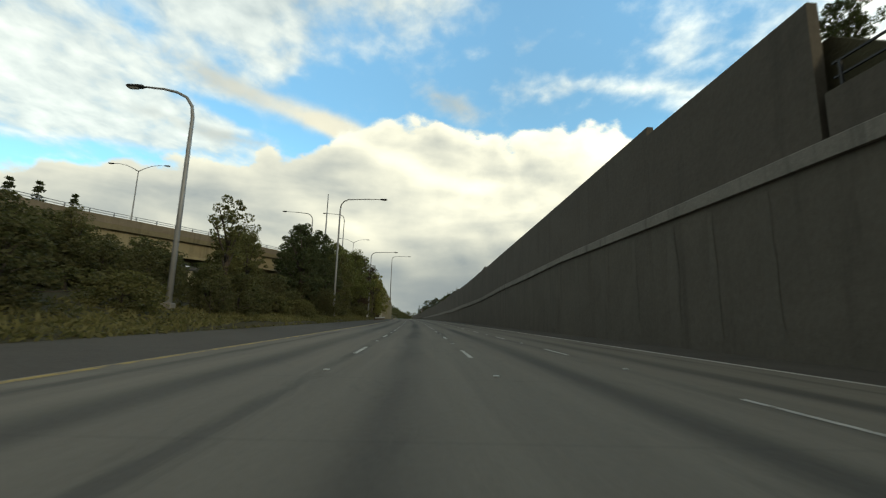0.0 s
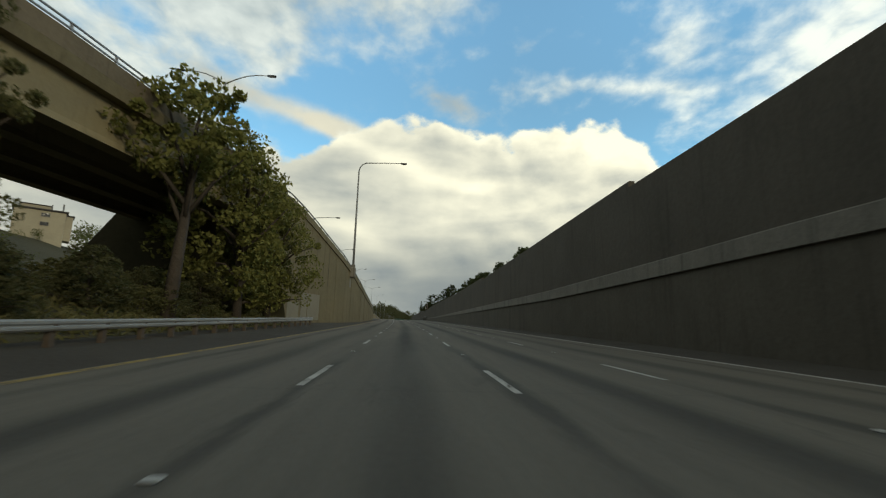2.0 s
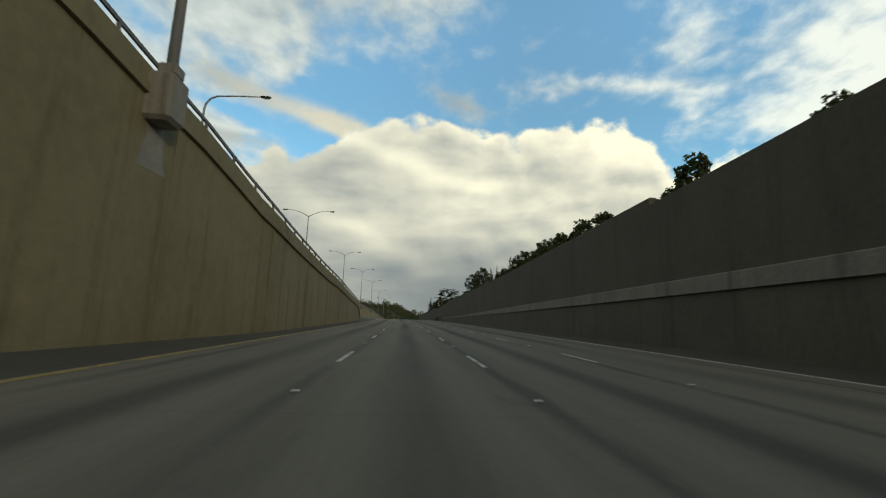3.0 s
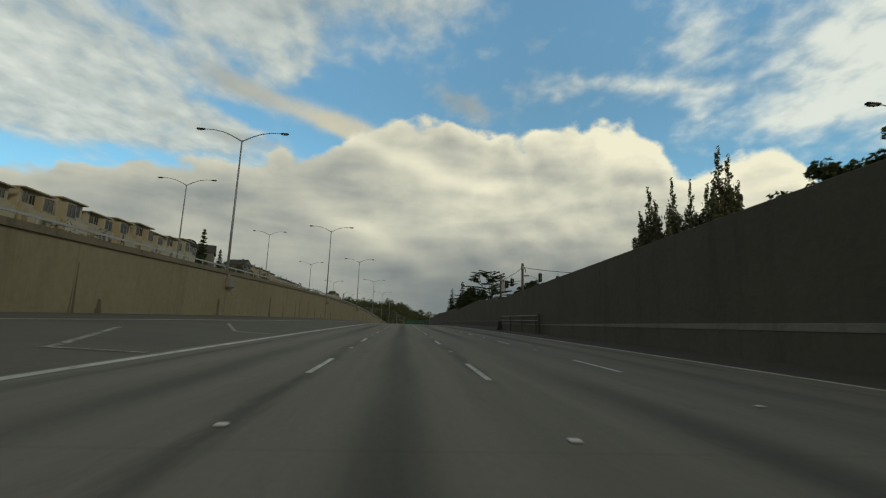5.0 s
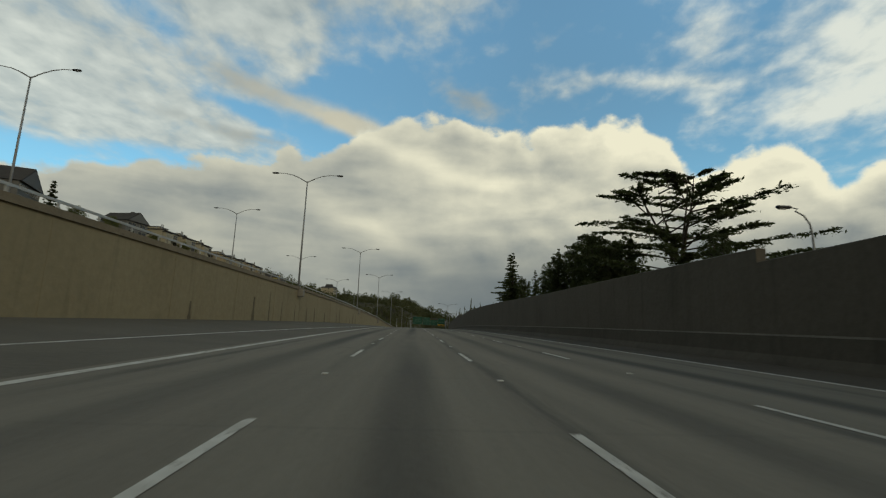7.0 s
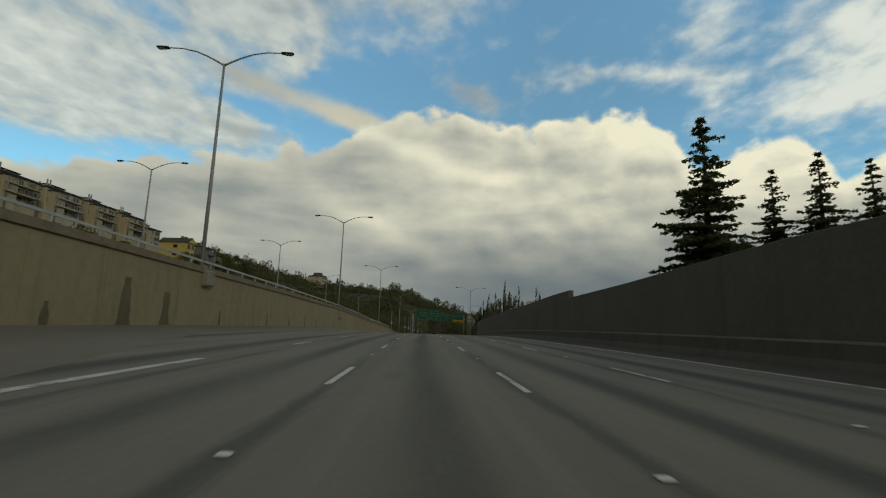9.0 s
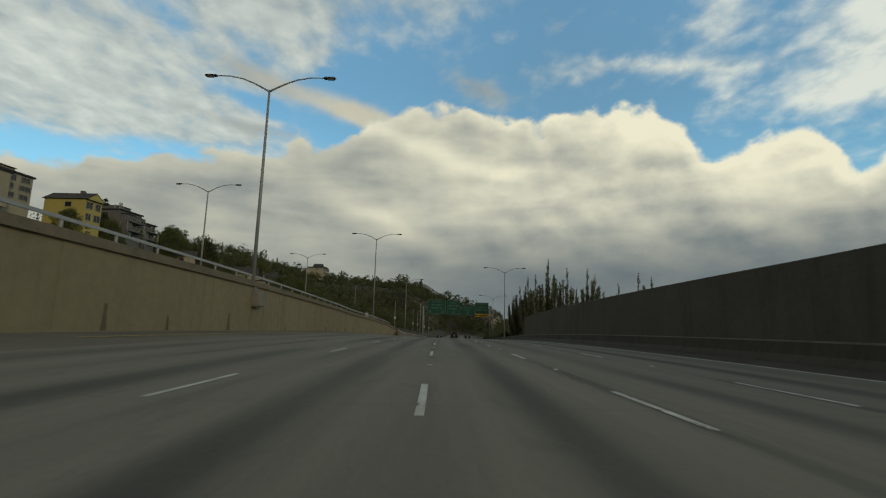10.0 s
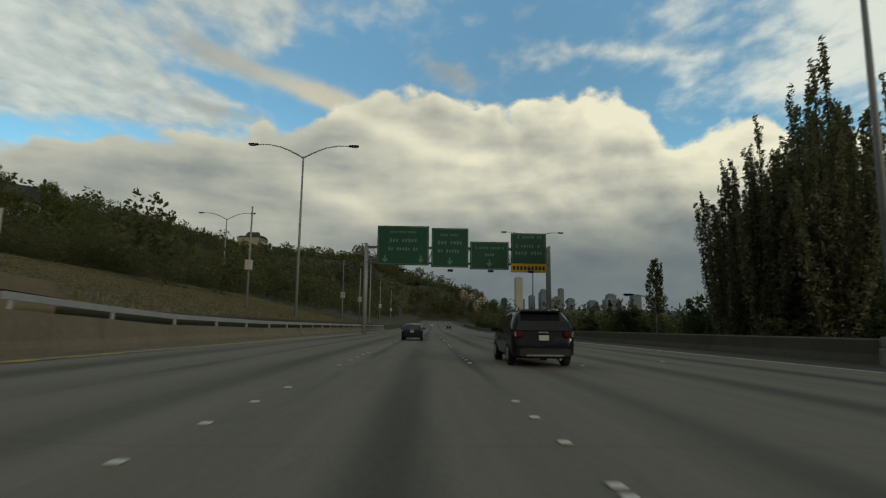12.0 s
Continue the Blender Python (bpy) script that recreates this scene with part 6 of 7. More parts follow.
def house(s, x, base, width, depth, height, wall_mat, style, storeys=2, turn=0.0, label="", balconies=0):
    """A house that faces the road: x is its front, y runs along the road."""
    h = thing("house", at(s, x, base, turn), label, "house", "hillside houses")
    Geo().box(-depth / 2, 0, height / 2 - 3, depth, width, height + 6, 0.05).obj("wall", wall_mat, h)
    if style == "flat":
        Geo().box(-depth / 2, 0, height + 0.16, depth + 0.7, width + 0.5, 0.35, 0.06).obj("roof", M_ROOF, h)
        Geo().box(-depth * 0.55, width * 0.2, height + 0.8, 1.0, 1.2, 1.1, 0.06).obj("chimney", wall_mat, h)
        for k in (-0.3, 0.05, 0.38):
            Geo().tube([(-depth * 0.3, width * k, height), (-depth * 0.3, width * k, height + 1.7)], [0.12, 0.12], 8).obj("vent_pipe", M_STEEL, h)
        Geo().box(0.55, -width * 0.27, height * 0.44 - 1, 1.3, width * 0.34, height * 0.88 + 2, 0.05).obj("bay", wall_mat, h)
        Geo().box(-depth * 0.62, width * 0.16, height + 0.95, depth * 0.6, width * 0.5, 1.5, 0.05).obj("roof_storey", wall_mat, h)
        Geo().box(-depth * 0.62, width * 0.16, height + 1.78, depth * 0.66, width * 0.54, 0.16, 0.03).obj("roof_storey_cap", M_ROOF, h)
        Geo().box(0.55, -width * 0.27, height * 0.89, 1.75, width * 0.40, 0.2, 0.03).obj("bay_roof", M_ROOF, h)
        for k in (-0.44, -0.36):
            Geo().tube([(-0.6, width * k, height - 0.2), (-0.6, width * k, height + 1.9)], [0.15, 0.15], 8).obj("flue", M_STEEL, h)
    elif style == "gable":
        Geo().prism([(-width / 2 - 0.4, height + 0.003), (width / 2 + 0.4, height + 0.003), (0, height + width * 0.38)], -depth - 0.4, 0.5, "x").obj("roof", M_ROOF, h)
        Geo().prism([(-width / 2 + 0.05, height + 0.004), (width / 2 - 0.05, height + 0.004), (0, height + width * 0.34)], 0.505, 0.56, "x").obj("gable", wall_mat, h)
        Geo().box(-depth * 0.4, width * 0.22, height + width * 0.35, 0.8, 0.8, 1.8, 0.05).obj("chimney", M_STUCCO_GREY, h)
    else:
        Geo().prism([(-width / 2 - 0.5, height + 0.003), (width / 2 + 0.5, height + 0.003), (width * 0.2, height + 2.2), (-width * 0.2, height + 2.2)], -depth - 0.4, 0.4, "x").obj("roof", M_ROOF, h)
    per = height / storeys
    for k in range(storeys):
        n = max(2, int(width / 2.7))
        for i in range(n):
            y = -width / 2 + width * (i + 0.5) / n
            window(h, 0.0, y, per * (k + 0.52), width / n * (0.74 if (i + k) % 2 else 0.56), per * 0.58)
        for side in (-1, 1):
            fr = Geo().box(-depth * 0.4, side * (width / 2 + 0.02), per * (k + 0.52), 1.5, 0.12, per * 0.45)
            wn = fr.obj("window", M_TRIM, h)
            Geo().box(-depth * 0.4, side * (width / 2 + 0.06), per * (k + 0.52), 1.3, 0.08, per * 0.38).obj("pane", M_PANE, wn)
    for k in range(balconies):
        z = per * (k + 1) - 0.15
        b = Geo().box(0.85, 0, z, 1.65, width * 0.8, 0.22, 0.03).obj("balcony", wall_mat, h)
        rail = Geo()
        rail.box(1.62, 0, z + 1.0, 0.08, width * 0.8, 0.08)
        for i in range(9):
            rail.box(1.62, -width * 0.4 + width * 0.8 * i / 8, z + 0.55, 0.06, 0.06, 0.9)
        rail.obj("balcony_rail", M_TRIM, b)
        for side in (-1, 1):
            Geo().box(1.55, side * width * 0.38, z / 2 - 1.5, 0.22, 0.22, z + 3.0).obj("balcony_post", M_TRIM, h)
    return h


def townhouse(s, x, base, width, height, wall_mat, label, side=1):
    """A stepped flat-roofed townhouse: main block, projecting bay, tall dark windows, parapet and vent pipes."""
    h = thing("house", at(s, x, base), label, "house", "hillside houses")
    Geo().box(-4, 0, height / 2 - 3, 8, width, height + 6, 0.05).obj("wall", wall_mat, h)
    Geo().box(-3.5, 0, height + 0.02, 9.4, width + 0.5, 0.32, 0.05).obj("parapet", wall_mat, h)
    Geo().box(-4, 0, height + 0.2, 7.6, width - 0.4, 0.08).obj("roof", M_ROOF, h)
    yb = side * width * 0.22
    bay = Geo().box(0.8, yb, height * 0.42 - 2, 1.7, width * 0.40, height * 0.84 + 4, 0.05).obj("bay", wall_mat, h)
    window(bay, 1.65, yb, height * 0.52, width * 0.33, height * 0.56)
    for dy in (-0.30, -0.08):
        window(h, 0.0, side * width * dy, height * 0.55, width * 0.19, height * 0.68)
    Geo().box(0.5, -side * width * 0.30, height * 0.18 - 1, 1.0, width * 0.34, height * 0.36 + 2, 0.05).obj("entry_block", wall_mat, h)
    for k in (0.12, 0.34):
        Geo().tube([(-2.5 - 6 * k, side * width * k, height), (-2.5 - 6 * k, side * width * k, height + 1.0)], [0.13, 0.13], 8).obj("vent_pipe", M_STEEL, h)
    fence = Geo().box(2.2, 0, 0.15 - 2, 0.15, width * 0.9, 1.0 + 4).obj("garden_wall", wall_mat, h)


def houses():
    town = "pale stucco townhouse with a flat roof on the hillside terrace"
    for i, (s, z, m) in enumerate(((377, 20.6, M_STUCCO_TAN), (387.5, 20.8, M_STUCCO_TAN), (398, 21.0, M_STUCCO), (408, 21.0, M_STUCCO), (418, 21.2, M_STUCCO_TAN), (428, 21.5, M_STUCCO_TAN),
                                   (437, 21.5, M_STUCCO), (446, 21.6, M_STUCCO), (455, 22.0, M_STUCCO))):
        townhouse(s, -79, z - 0.6, 8.2, 4.4 + (i % 3) * 0.5, m, town, 1 if i % 2 else -1)
    house(466, -82, 22.2, 10, 9, 4.6, M_STUCCO_GREY, "hip", 2, label="grey house with a dark hipped roof on the hillside")
    house(492, -84, 22.6, 11, 9, 4.6, M_STUCCO_GREY, "gable", 2, 20, label="dark gabled house among the trees")
    house(527, -82, 23.4, 8, 9, 4.2, M_STUCCO_GREY, "gable", 2, -10, label="grey gabled house above the wall")
    for s, z, w in ((546, 24, 10), (558, 24.4, 10), (571, 24.4, 9)):
        house(s, -83, z, w, 10, 4.8, M_STUCCO, "flat", 2, label="pale flat-roofed apartment house with balconies", balconies=1)
    for s, z, w, m in ((581, 22.6, 9.5, M_STUCCO_TAN), (592, 23.0, 9.5, M_STUCCO), (603, 23.4, 9.0, M_STUCCO_TAN), (614, 23.6, 9.5, M_STUCCO_TAN)):
        house(s, -79, z - 0.4, w, 11, 5.0, m, "flat", 3, label="tan three-storey apartment house with balconies", balconies=2)
    house(626, -82, 23.0, 9.5, 10, 5.0, M_STUCCO_TAN, "flat", 3, label="tan apartment house with broad windows")
    house(642, -79, 22.3, 4.8, 9, 5.0, M_YELLOW_SIDING, "gable", 2, label="narrow yellow gabled house between trees")
    house(657.5, -82, 22.0, 8, 9, 7.0, M_STUCCO_GREY, "flat", 3, label="dark grey modern house with balconies", balconies=2)
    house(666.5, -84, 22.0, 7, 9, 6.4, M_STUCCO_GREY, "flat", 3, label="dark grey modern house with balconies", balconies=2)
    house(118, -45, 6.0, 12, 8, 4.2, M_STUCCO, "gable", 2, label="pale house seen under the viaduct")
    house(220, -72, 16.3, 10, 8, 3.6, M_STUCCO, "flat", 2, 35, label="pale flat-roofed house seen under the viaduct")
    for s, x, w, m, turn in ((1085, 38, 7, M_STUCCO, -80), (1092, 30, 6, M_STUCCO_GREY, -95), (1100, 43, 7, M_STUCCO, -70), (1110, 34, 7, M_STUCCO_TAN, -90), (1122, 27, 7, M_STUCCO, -100), (1130, 40, 8, M_STUCCO_GREY, -85)):
        house(s, x, land(s, x) + 5.5, w, 7, 4.0, m, "gable", 2, turn, label="small pale house on the far hillside")
    for s, x, w, m in ((758, -104, 9, M_STUCCO), (768, -112, 8, M_STUCCO_GREY), (780, -108, 9, M_STUCCO), (748, -98, 7, M_STUCCO_TAN)):
        house(s, x, land(s, x) + 4.2, w, 8, 5.0, m, "hip", 2, label="pale house half hidden by trees on the hill")
    house(737, -76, 18.9, 10, 8, 4.2, M_STUCCO, "hip", 2, 25, label="pale house half hidden by trees on the hill")
    house(752, -88, 22.2, 9, 8, 3.8, M_STUCCO_TAN, "flat", 2, 30, label="tan flat-roofed house half hidden by trees on the hill")
    house(692, -85, 20.6, 14, 9, 2.9, M_STUCCO_TAN, "hip", 1, 30, label="low house with a dark hipped roof above the upper roadway")
    house(690, -60, 10.8, 7.5, 6, 5.4, M_STUCCO, "flat", 2, 20, label="pale flat-roofed house beside the upper roadway")
    house(720, -77, 18.6, 8, 8, 3.6, M_STUCCO, "gable", 2, 25, label="small pale gabled house among the hillside trees")
    # tower-roofed house on the ridge
    r = house(1062, -154, land(1062, -154) + 9, 22, 18, 7, M_STUCCO, "hip", 2, label="large house with a pointed roof on the ridge")
    Geo().prism([(-5, 9.21), (5, 9.21), (0, 13)], -14, -4, "x").obj("upper_roof", M_ROOF, r)


houses()
house(366, 26, right_top(364) - 1.2, 3.6, 6, 1.5, M_STUCCO_GREY, "hip", 1, 90, label="small house with a dark gabled roof behind the wall")

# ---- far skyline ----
# grey-blue tower walls and glass: the distance haze is put into their colour
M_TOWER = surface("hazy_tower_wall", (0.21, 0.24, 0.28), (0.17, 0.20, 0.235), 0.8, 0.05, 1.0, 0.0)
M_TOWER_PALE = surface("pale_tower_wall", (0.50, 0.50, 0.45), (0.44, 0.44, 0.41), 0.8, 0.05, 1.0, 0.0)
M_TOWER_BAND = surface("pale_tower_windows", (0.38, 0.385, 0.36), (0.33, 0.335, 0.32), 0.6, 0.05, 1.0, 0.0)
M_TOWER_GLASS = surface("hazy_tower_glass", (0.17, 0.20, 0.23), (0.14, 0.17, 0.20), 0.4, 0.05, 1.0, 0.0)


def tower(s, x, base, w, h, m, label):
    t = thing("office_tower", at(s, x, base), label, "building", "far skyline")
    Geo().box(0, 0, h / 2 - 20, w, w, h + 40, 0.6).obj("wall", m, t)
    Geo().box(0, 0, h + w * 0.08, w * 0.6, w * 0.6, w * 0.16, 0.3).obj("roof", m, t)
    n = max(4, int(h / (w * 0.28)))
    for k in range(n):
        Geo().box(0, -w / 2 - 0.1, h * (k + 0.6) / n, w * 0.86, 0.6, h / n * 0.45).obj("window_band", M_TOWER_BAND if m is M_TOWER_PALE else M_TOWER_GLASS, t)


rng = random.Random(21)
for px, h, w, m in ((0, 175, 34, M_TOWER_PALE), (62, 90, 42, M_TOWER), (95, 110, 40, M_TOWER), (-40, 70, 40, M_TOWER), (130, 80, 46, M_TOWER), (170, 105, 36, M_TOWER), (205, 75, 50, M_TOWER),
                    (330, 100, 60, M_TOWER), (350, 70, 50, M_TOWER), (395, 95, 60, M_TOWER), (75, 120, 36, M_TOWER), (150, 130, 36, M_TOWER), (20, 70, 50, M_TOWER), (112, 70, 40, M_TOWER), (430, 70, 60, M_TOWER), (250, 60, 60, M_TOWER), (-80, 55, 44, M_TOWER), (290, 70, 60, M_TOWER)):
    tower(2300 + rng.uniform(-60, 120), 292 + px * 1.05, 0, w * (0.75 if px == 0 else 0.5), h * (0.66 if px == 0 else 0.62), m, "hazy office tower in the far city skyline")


# ---- cars ----
def paint(name, base):
    m = bpy.data.materials.new(name)
    m.use_nodes = True
    n = Nodes(m.node_tree)
    tex = n.add("ShaderNodeTexCoord").outputs["Object"]
    dirt = n.noise(tex, 2.5, 5, 0.6)
    col = n.mix(n.math("MULTIPLY", n.ramp(dirt, 0.45, 0.8), 0.12), base, (0.07, 0.066, 0.06))
    b = n.add("ShaderNodeBsdfPrincipled", Base_Color=col, Roughness=n.ramp(dirt, 0.3, 0.8, 0.12, 0.3), Metallic=0.0)
    b.inputs["Specular IOR Level"].default_value = 0.3
    b.inputs["Coat Weight"].default_value = 0.2
    b.inputs["Coat Roughness"].default_value = 0.08
    n.tree.links.new(b.outputs[0], n.add("ShaderNodeOutputMaterial").inputs[0])
    return m


M_TYRE = surface("black_tyre_rubber", (0.018, 0.018, 0.018), (0.026, 0.026, 0.026), 0.9, 4, 20, 0.05)
M_RIM = surface("alloy_rim", (0.42, 0.42, 0.43), (0.35, 0.35, 0.36), 0.35, 4, 20, 0.0, metal=0.8)
M_TAIL = surface("red_tail_lamp", (0.060, 0.008, 0.010), (0.085, 0.012, 0.012), 0.2, 6, 20, 0.0)
M_PLATE = surface("pale_number_plate", (0.55, 0.55, 0.53), (0.48, 0.48, 0.47), 0.5, 6, 20, 0.0)
M_CHROME = surface("chrome_trim", (0.55, 0.56, 0.57), (0.48, 0.49, 0.5), 0.2, 6, 20, 0.0, metal=0.9)


def car(name, s, x, body_paint, label, length, width, height, belt, kind_of, silver=False, turn=0.0):
    """A car seen from behind: its tail at y = 0, nose towards +y. The body is a loft of rounded sections."""
    c = thing(name, at(s, x, 0, turn, tilt=True), label, "car")
    w = width / 2
    if kind_of == "suv":
        st = [(0.0, 0.86, 0.42, 0.62, 0.75), (0.06, 0.97, 0.30, belt, belt), (0.16, 1.0, 0.27, belt + 0.03, height * 0.80), (0.55, 1.0, 0.25, belt + 0.03, height * 0.985), (1.3, 1.0, 0.25, belt + 0.02, height),
              (2.3, 1.0, 0.25, belt, height * 0.985), (2.9, 1.0, 0.25, belt - 0.03, height * 0.93), (3.55, 0.99, 0.25, belt - 0.05, belt + 0.02), (4.2, 0.94, 0.27, belt - 0.12, belt - 0.06), (length, 0.74, 0.38, 0.6, 0.68)]
    elif kind_of == "wagon":
        st = [(0.0, 0.88, 0.40, 0.60, 0.70), (0.05, 0.97, 0.28, belt, belt), (0.25, 1.0, 0.25, belt, height * 0.86), (0.75, 1.0, 0.24, belt, height * 0.985), (1.5, 1.0, 0.24, belt, height),
              (2.4, 1.0, 0.24, belt - 0.02, height * 0.98), (3.0, 1.0, 0.24, belt - 0.04, height * 0.88), (3.6, 0.99, 0.24, belt - 0.06, belt), (4.3, 0.93, 0.26, belt - 0.14, belt - 0.08), (length, 0.74, 0.36, 0.56, 0.64)]
    else:
        st = [(0.0, 0.84, 0.40, 0.62, 0.72), (0.06, 0.96, 0.28, belt - 0.02, belt), (0.55, 1.0, 0.24, belt, belt + 0.06), (1.2, 1.0, 0.23, belt, height * 0.93), (1.8, 1.0, 0.23, belt, height),
              (2.6, 1.0, 0.23, belt - 0.02, height * 0.985), (3.1, 1.0, 0.23, belt - 0.04, height * 0.88), (3.6, 0.99, 0.23, belt - 0.06, belt), (4.3, 0.93, 0.25, belt - 0.12, belt - 0.06), (length, 0.74, 0.34, 0.55, 0.62)]
    v, f = [], []
    ring = 14
    for y, k, lo, b, top in st:
        a = w * k
        inset = a * (1.0 - 0.24 * min(1.0, max(0.0, (top - b) / max(0.2, height - belt))))
        half = [(0.0, lo), (a * 0.86, lo), (a * 0.97, lo + 0.12), (a, (lo + b) * 0.55), (a * 0.985, b), (inset + (a - inset) * 0.22, b + (top - b) * 0.82), (inset * 0.88, top)]
        pts = half + [(0.0, top + 0.015)] + [(-q, z) for q, z in half[1:][::-1]]
        v += [(px, y, pz) for px, pz in pts]
        ring = len(pts)
    for i in range(len(st) - 1):
        f += [(ring * i + q, ring * i + (q + 1) % ring, ring * i + ring + (q + 1) % ring, ring * i + ring + q) for q in range(ring)]
    f.append(tuple(range(ring - 1, -1, -1)))
    f.append(tuple(ring * (len(st) - 1) + q for q in range(ring)))
    g = Geo()
    g.v, g.f = v, f
    body = g.obj("body", body_paint, c)
    body.data.shade_smooth()
    # glass: rear window and side windows laid on the cabin
    roof = height
    if kind_of == "sedan":
        rear = [(-w * 0.72, 0.62, belt + 0.08), (w * 0.72, 0.62, belt + 0.08), (w * 0.6, 1.18, roof * 0.915), (-w * 0.6, 1.18, roof * 0.915)]
    else:
        lift = (0.16, 0.80, 0.46, 0.955) if kind_of == "suv" else (0.25, 0.86, 0.62, 0.95)
        rear = [(-w * 0.86, 0.06, belt + 0.05), (w * 0.86, 0.06, belt + 0.05), (w * 0.76, lift[0], roof * lift[1]), (w * 0.68, lift[2], roof * lift[3]), (-w * 0.68, lift[2], roof * lift[3]), (-w * 0.76, lift[0], roof * lift[1])]
    q = Geo()
    n = len(rear)
    q.v = [(px, py - 0.035, pz + 0.015) for px, py, pz in rear] + [(px, py + 0.06, pz - 0.03) for px, py, pz in rear]
    if n == 4:
        q.f = [(0, 1, 2, 3), (7, 6, 5, 4)]
    else:
        q.f = [(0, 1, 2, 5), (5, 2, 3, 4), (11, 8, 7, 6), (10, 9, 8, 11)]
    q.f += [(i, (i + 1) % n, n + (i + 1) % n, n + i) for i in range(n)]
    q.obj("rear_window", M_PANE, c)
    for side in (-1, 1):
        for y0, y1, y2, y3 in ((1.55, 2.35, 2.25, 1.55), (2.42, 3.35, 2.85, 2.36)) if kind_of == "sedan" else ((0.6, 1.3, 1.25, 0.75), (1.38, 2.3, 2.25, 1.36), (2.38, 3.4, 2.85, 2.34)):
            a0, a1 = side * (w * 0.985), side * (w * 0.80)
            win = Geo()
            win.v = [(a0 + side * 0.012, y0, belt + 0.05), (a0 + side * 0.012, y1, belt + 0.05), (a1 + side * 0.03, y2, roof * 0.93), (a1 + side * 0.03, y3, roof * 0.93),
                     (a0 - side * 0.1, y0, belt + 0.05), (a0 - side * 0.1, y1, belt + 0.05), (a1 - side * 0.1, y2, roof * 0.93), (a1 - side * 0.1, y3, roof * 0.93)]
            win.f = [(0, 1, 2, 3), (7, 6, 5, 4), (0, 4, 5, 1), (1, 5, 6, 2), (2, 6, 7, 3), (3, 7, 4, 0)]
            win.obj("side_window", M_PANE, c)
        Geo().box(side * (w + 0.1), 3.05, belt + 0.1, 0.24, 0.12, 0.17, 0.04).obj("mirror", body_paint, c)
        tl = (side * w * 0.80, 0.03, belt - 0.06, w * 0.34, 0.14, 0.2) if kind_of != "wagon" else (side * w * 0.90, 0.05, belt - 0.12, w * 0.16, 0.14, 0.34)
        Geo().box(*tl, 0.04).obj("tail_lamp", M_TAIL, c, "red tail lamp")
        Geo().box(tl[0] + side * w * 0.10, tl[1] - 0.06, tl[2], tl[3] * 0.14, 0.05, tl[5] * 0.7, 0.015).obj("reverse_lamp", M_LENS, c, "clear strip of the tail lamp")
        Geo().box(side * w * 0.62, 0.0, 0.33, 0.2, 0.16, 0.06, 0.02).obj("reflector", M_TAIL, c)
        for y in (0.85, 3.55):
            wheel = Geo().tube([(side * (w - 0.24), y, 0.365), (side * (w - 0.21), y, 0.365), (side * (w - 0.03), y, 0.365), (side * (w + 0.005), y, 0.365)], [0.32, 0.37, 0.37, 0.34], 20).obj("wheel", M_TYRE, c, smooth=False)
            Geo().tube([(side * (w - 0.02), y, 0.365), (side * (w + 0.012), y, 0.365)], [0.21, 0.19], 10).obj("rim", M_RIM, wheel)
        if kind_of != "sedan":
            Geo().tube([(side * w * 0.68, 0.7, roof + 0.0), (side * w * 0.68, 0.8, roof + 0.06), (side * w * 0.68, 2.4, roof + 0.06), (side * w * 0.68, 2.5, roof)], [0.022] * 4, 6).obj("roof_rail", M_CHROME if silver else M_BLACK, c)
    Geo().box(0, -0.005, 0.44, w * 1.72, 0.2, 0.34, 0.08).obj("rear_bumper", M_BLACK if kind_of == "suv" else body_paint, c, "rear bumper")
    if silver:
        Geo().box(0, -0.11, 0.36, w * 1.2, 0.05, 0.07, 0.02).obj("skid_trim", M_CHROME, c, "silver trim strip")
    Geo().box(0, -0.005 if kind_of != "sedan" else 0.0, belt - 0.16, 0.31, 0.06, 0.16, 0.01).obj("number_plate", M_PLATE, c, "blank pale number plate")
    Geo().box(0, 0.01, belt - 0.0, w * 0.36, 0.05, 0.05, 0.015).obj("tailgate_trim", M_CHROME, c)
    Geo().tube([(w * 0.5, -0.06, 0.25), (w * 0.5, 0.25, 0.25)], [0.045, 0.045], 8).obj("exhaust", M_CHROME, c)
    if kind_of == "suv":
        Geo().box(0, 0.36, roof - 0.03, w * 1.3, 0.4, 0.06, 0.02).obj("spoiler", body_paint, c)
    return c


M_SUV = paint("black_car_paint", (0.008, 0.007, 0.014))
M_BLUE_CAR = paint("dark_blue_car_paint", (0.010, 0.010, 0.024))
M_GREY_CAR = paint("dark_grey_car_paint", (0.035, 0.038, 0.042))
M_WHITE_CAR = paint("white_car_paint", (0.5, 0.5, 0.5))
car("suv", 667.2, 0.35, M_SUV, "black compact SUV with silver bumper trim driving in a lane", 4.5, 1.95, 1.72, 1.04, "suv", True)
car("sedan", 694, -4.6, M_BLUE_CAR, "dark blue four-door sedan driving ahead on the freeway", 4.7, 1.86, 1.46, 0.94, "sedan")
car("station_wagon", 686, 4.2, M_GREY_CAR, "dark grey station wagon driving ahead of the SUV", 4.7, 1.8, 1.5, 0.93, "wagon")
car("sedan", 838, 3.6, M_GREY_CAR, "dark sedan far down the road", 4.7, 1.86, 1.46, 0.94, "sedan")
car("sedan", 872, -3.4, M_WHITE_CAR, "white sedan far down the road", 4.7, 1.86, 1.46, 0.94, "sedan")
M_RED_CAR = paint("red_car_paint", (0.30, 0.02, 0.025))
M_VIOLET_CAR = paint("violet_blue_car_paint", (0.05, 0.05, 0.14))
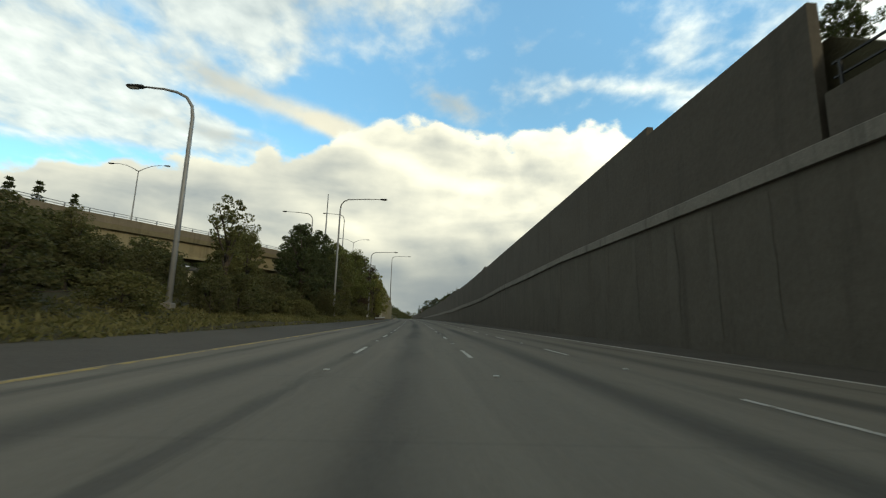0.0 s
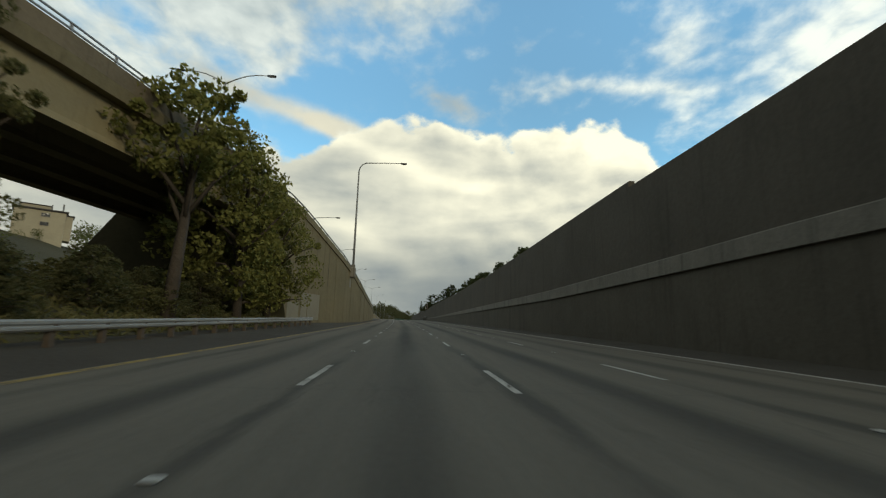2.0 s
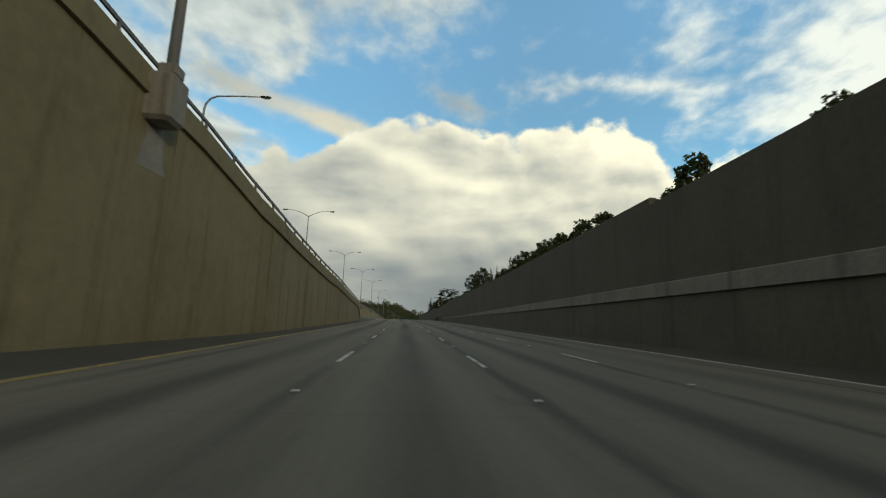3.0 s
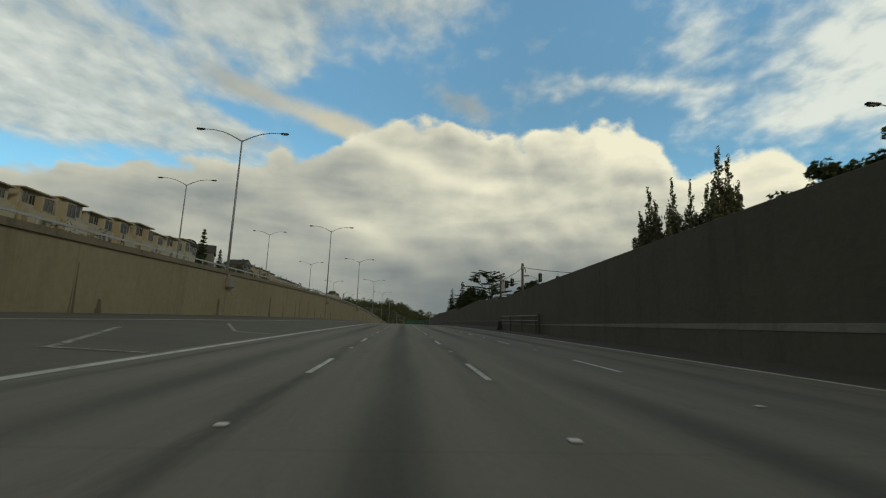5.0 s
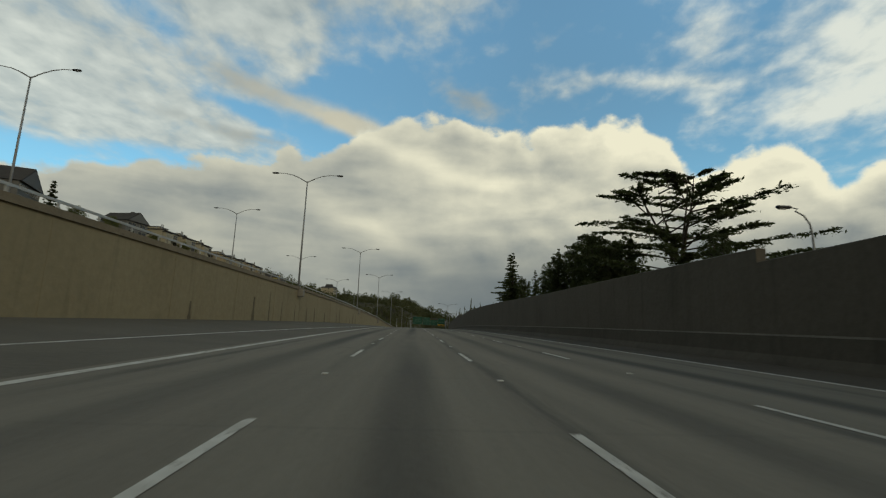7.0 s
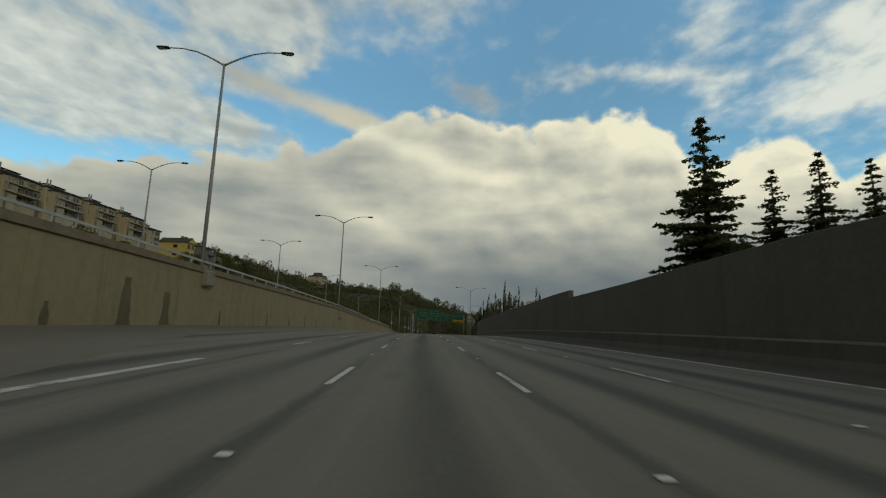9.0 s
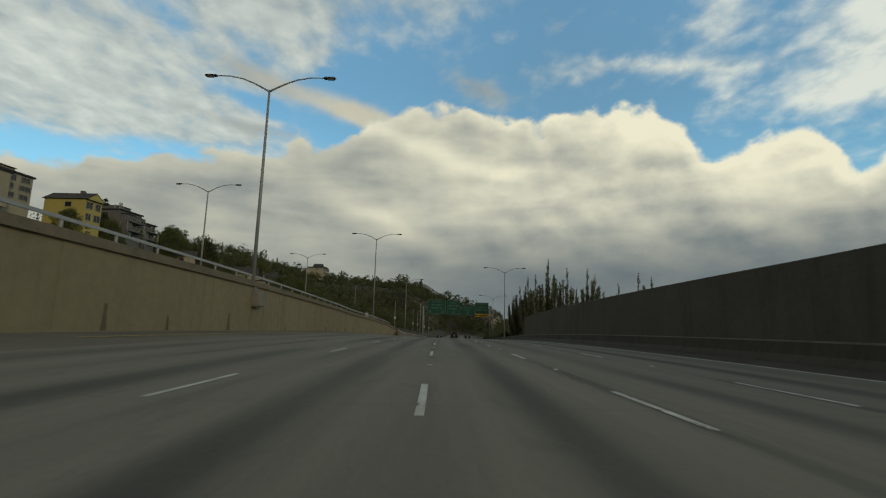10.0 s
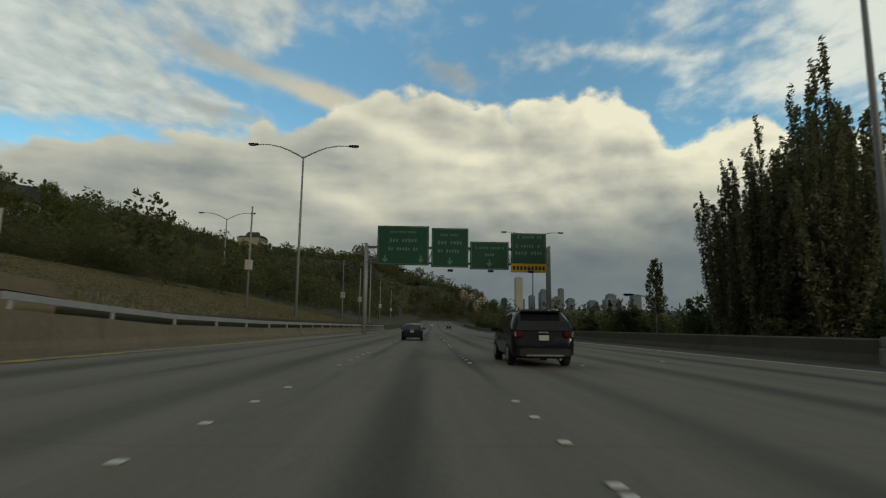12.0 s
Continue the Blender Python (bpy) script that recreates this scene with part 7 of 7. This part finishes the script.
for paint_of, name, s, x, label in ((M_RED_CAR, "hatchback", 627, -24.2, "red car on the upper roadway behind the railing"), (M_VIOLET_CAR, "hatchback", 634, -27.6, "violet-blue car on the upper roadway"),
                                    (M_WHITE_CAR, "hatchback", 640, -31, "white car on the upper roadway")):
    car(name, s, x, paint_of, label, 4.6, 1.85, 1.5, 0.93, "wagon").matrix_world = at(s, x, far_top(s) - 0.44, tilt=True)
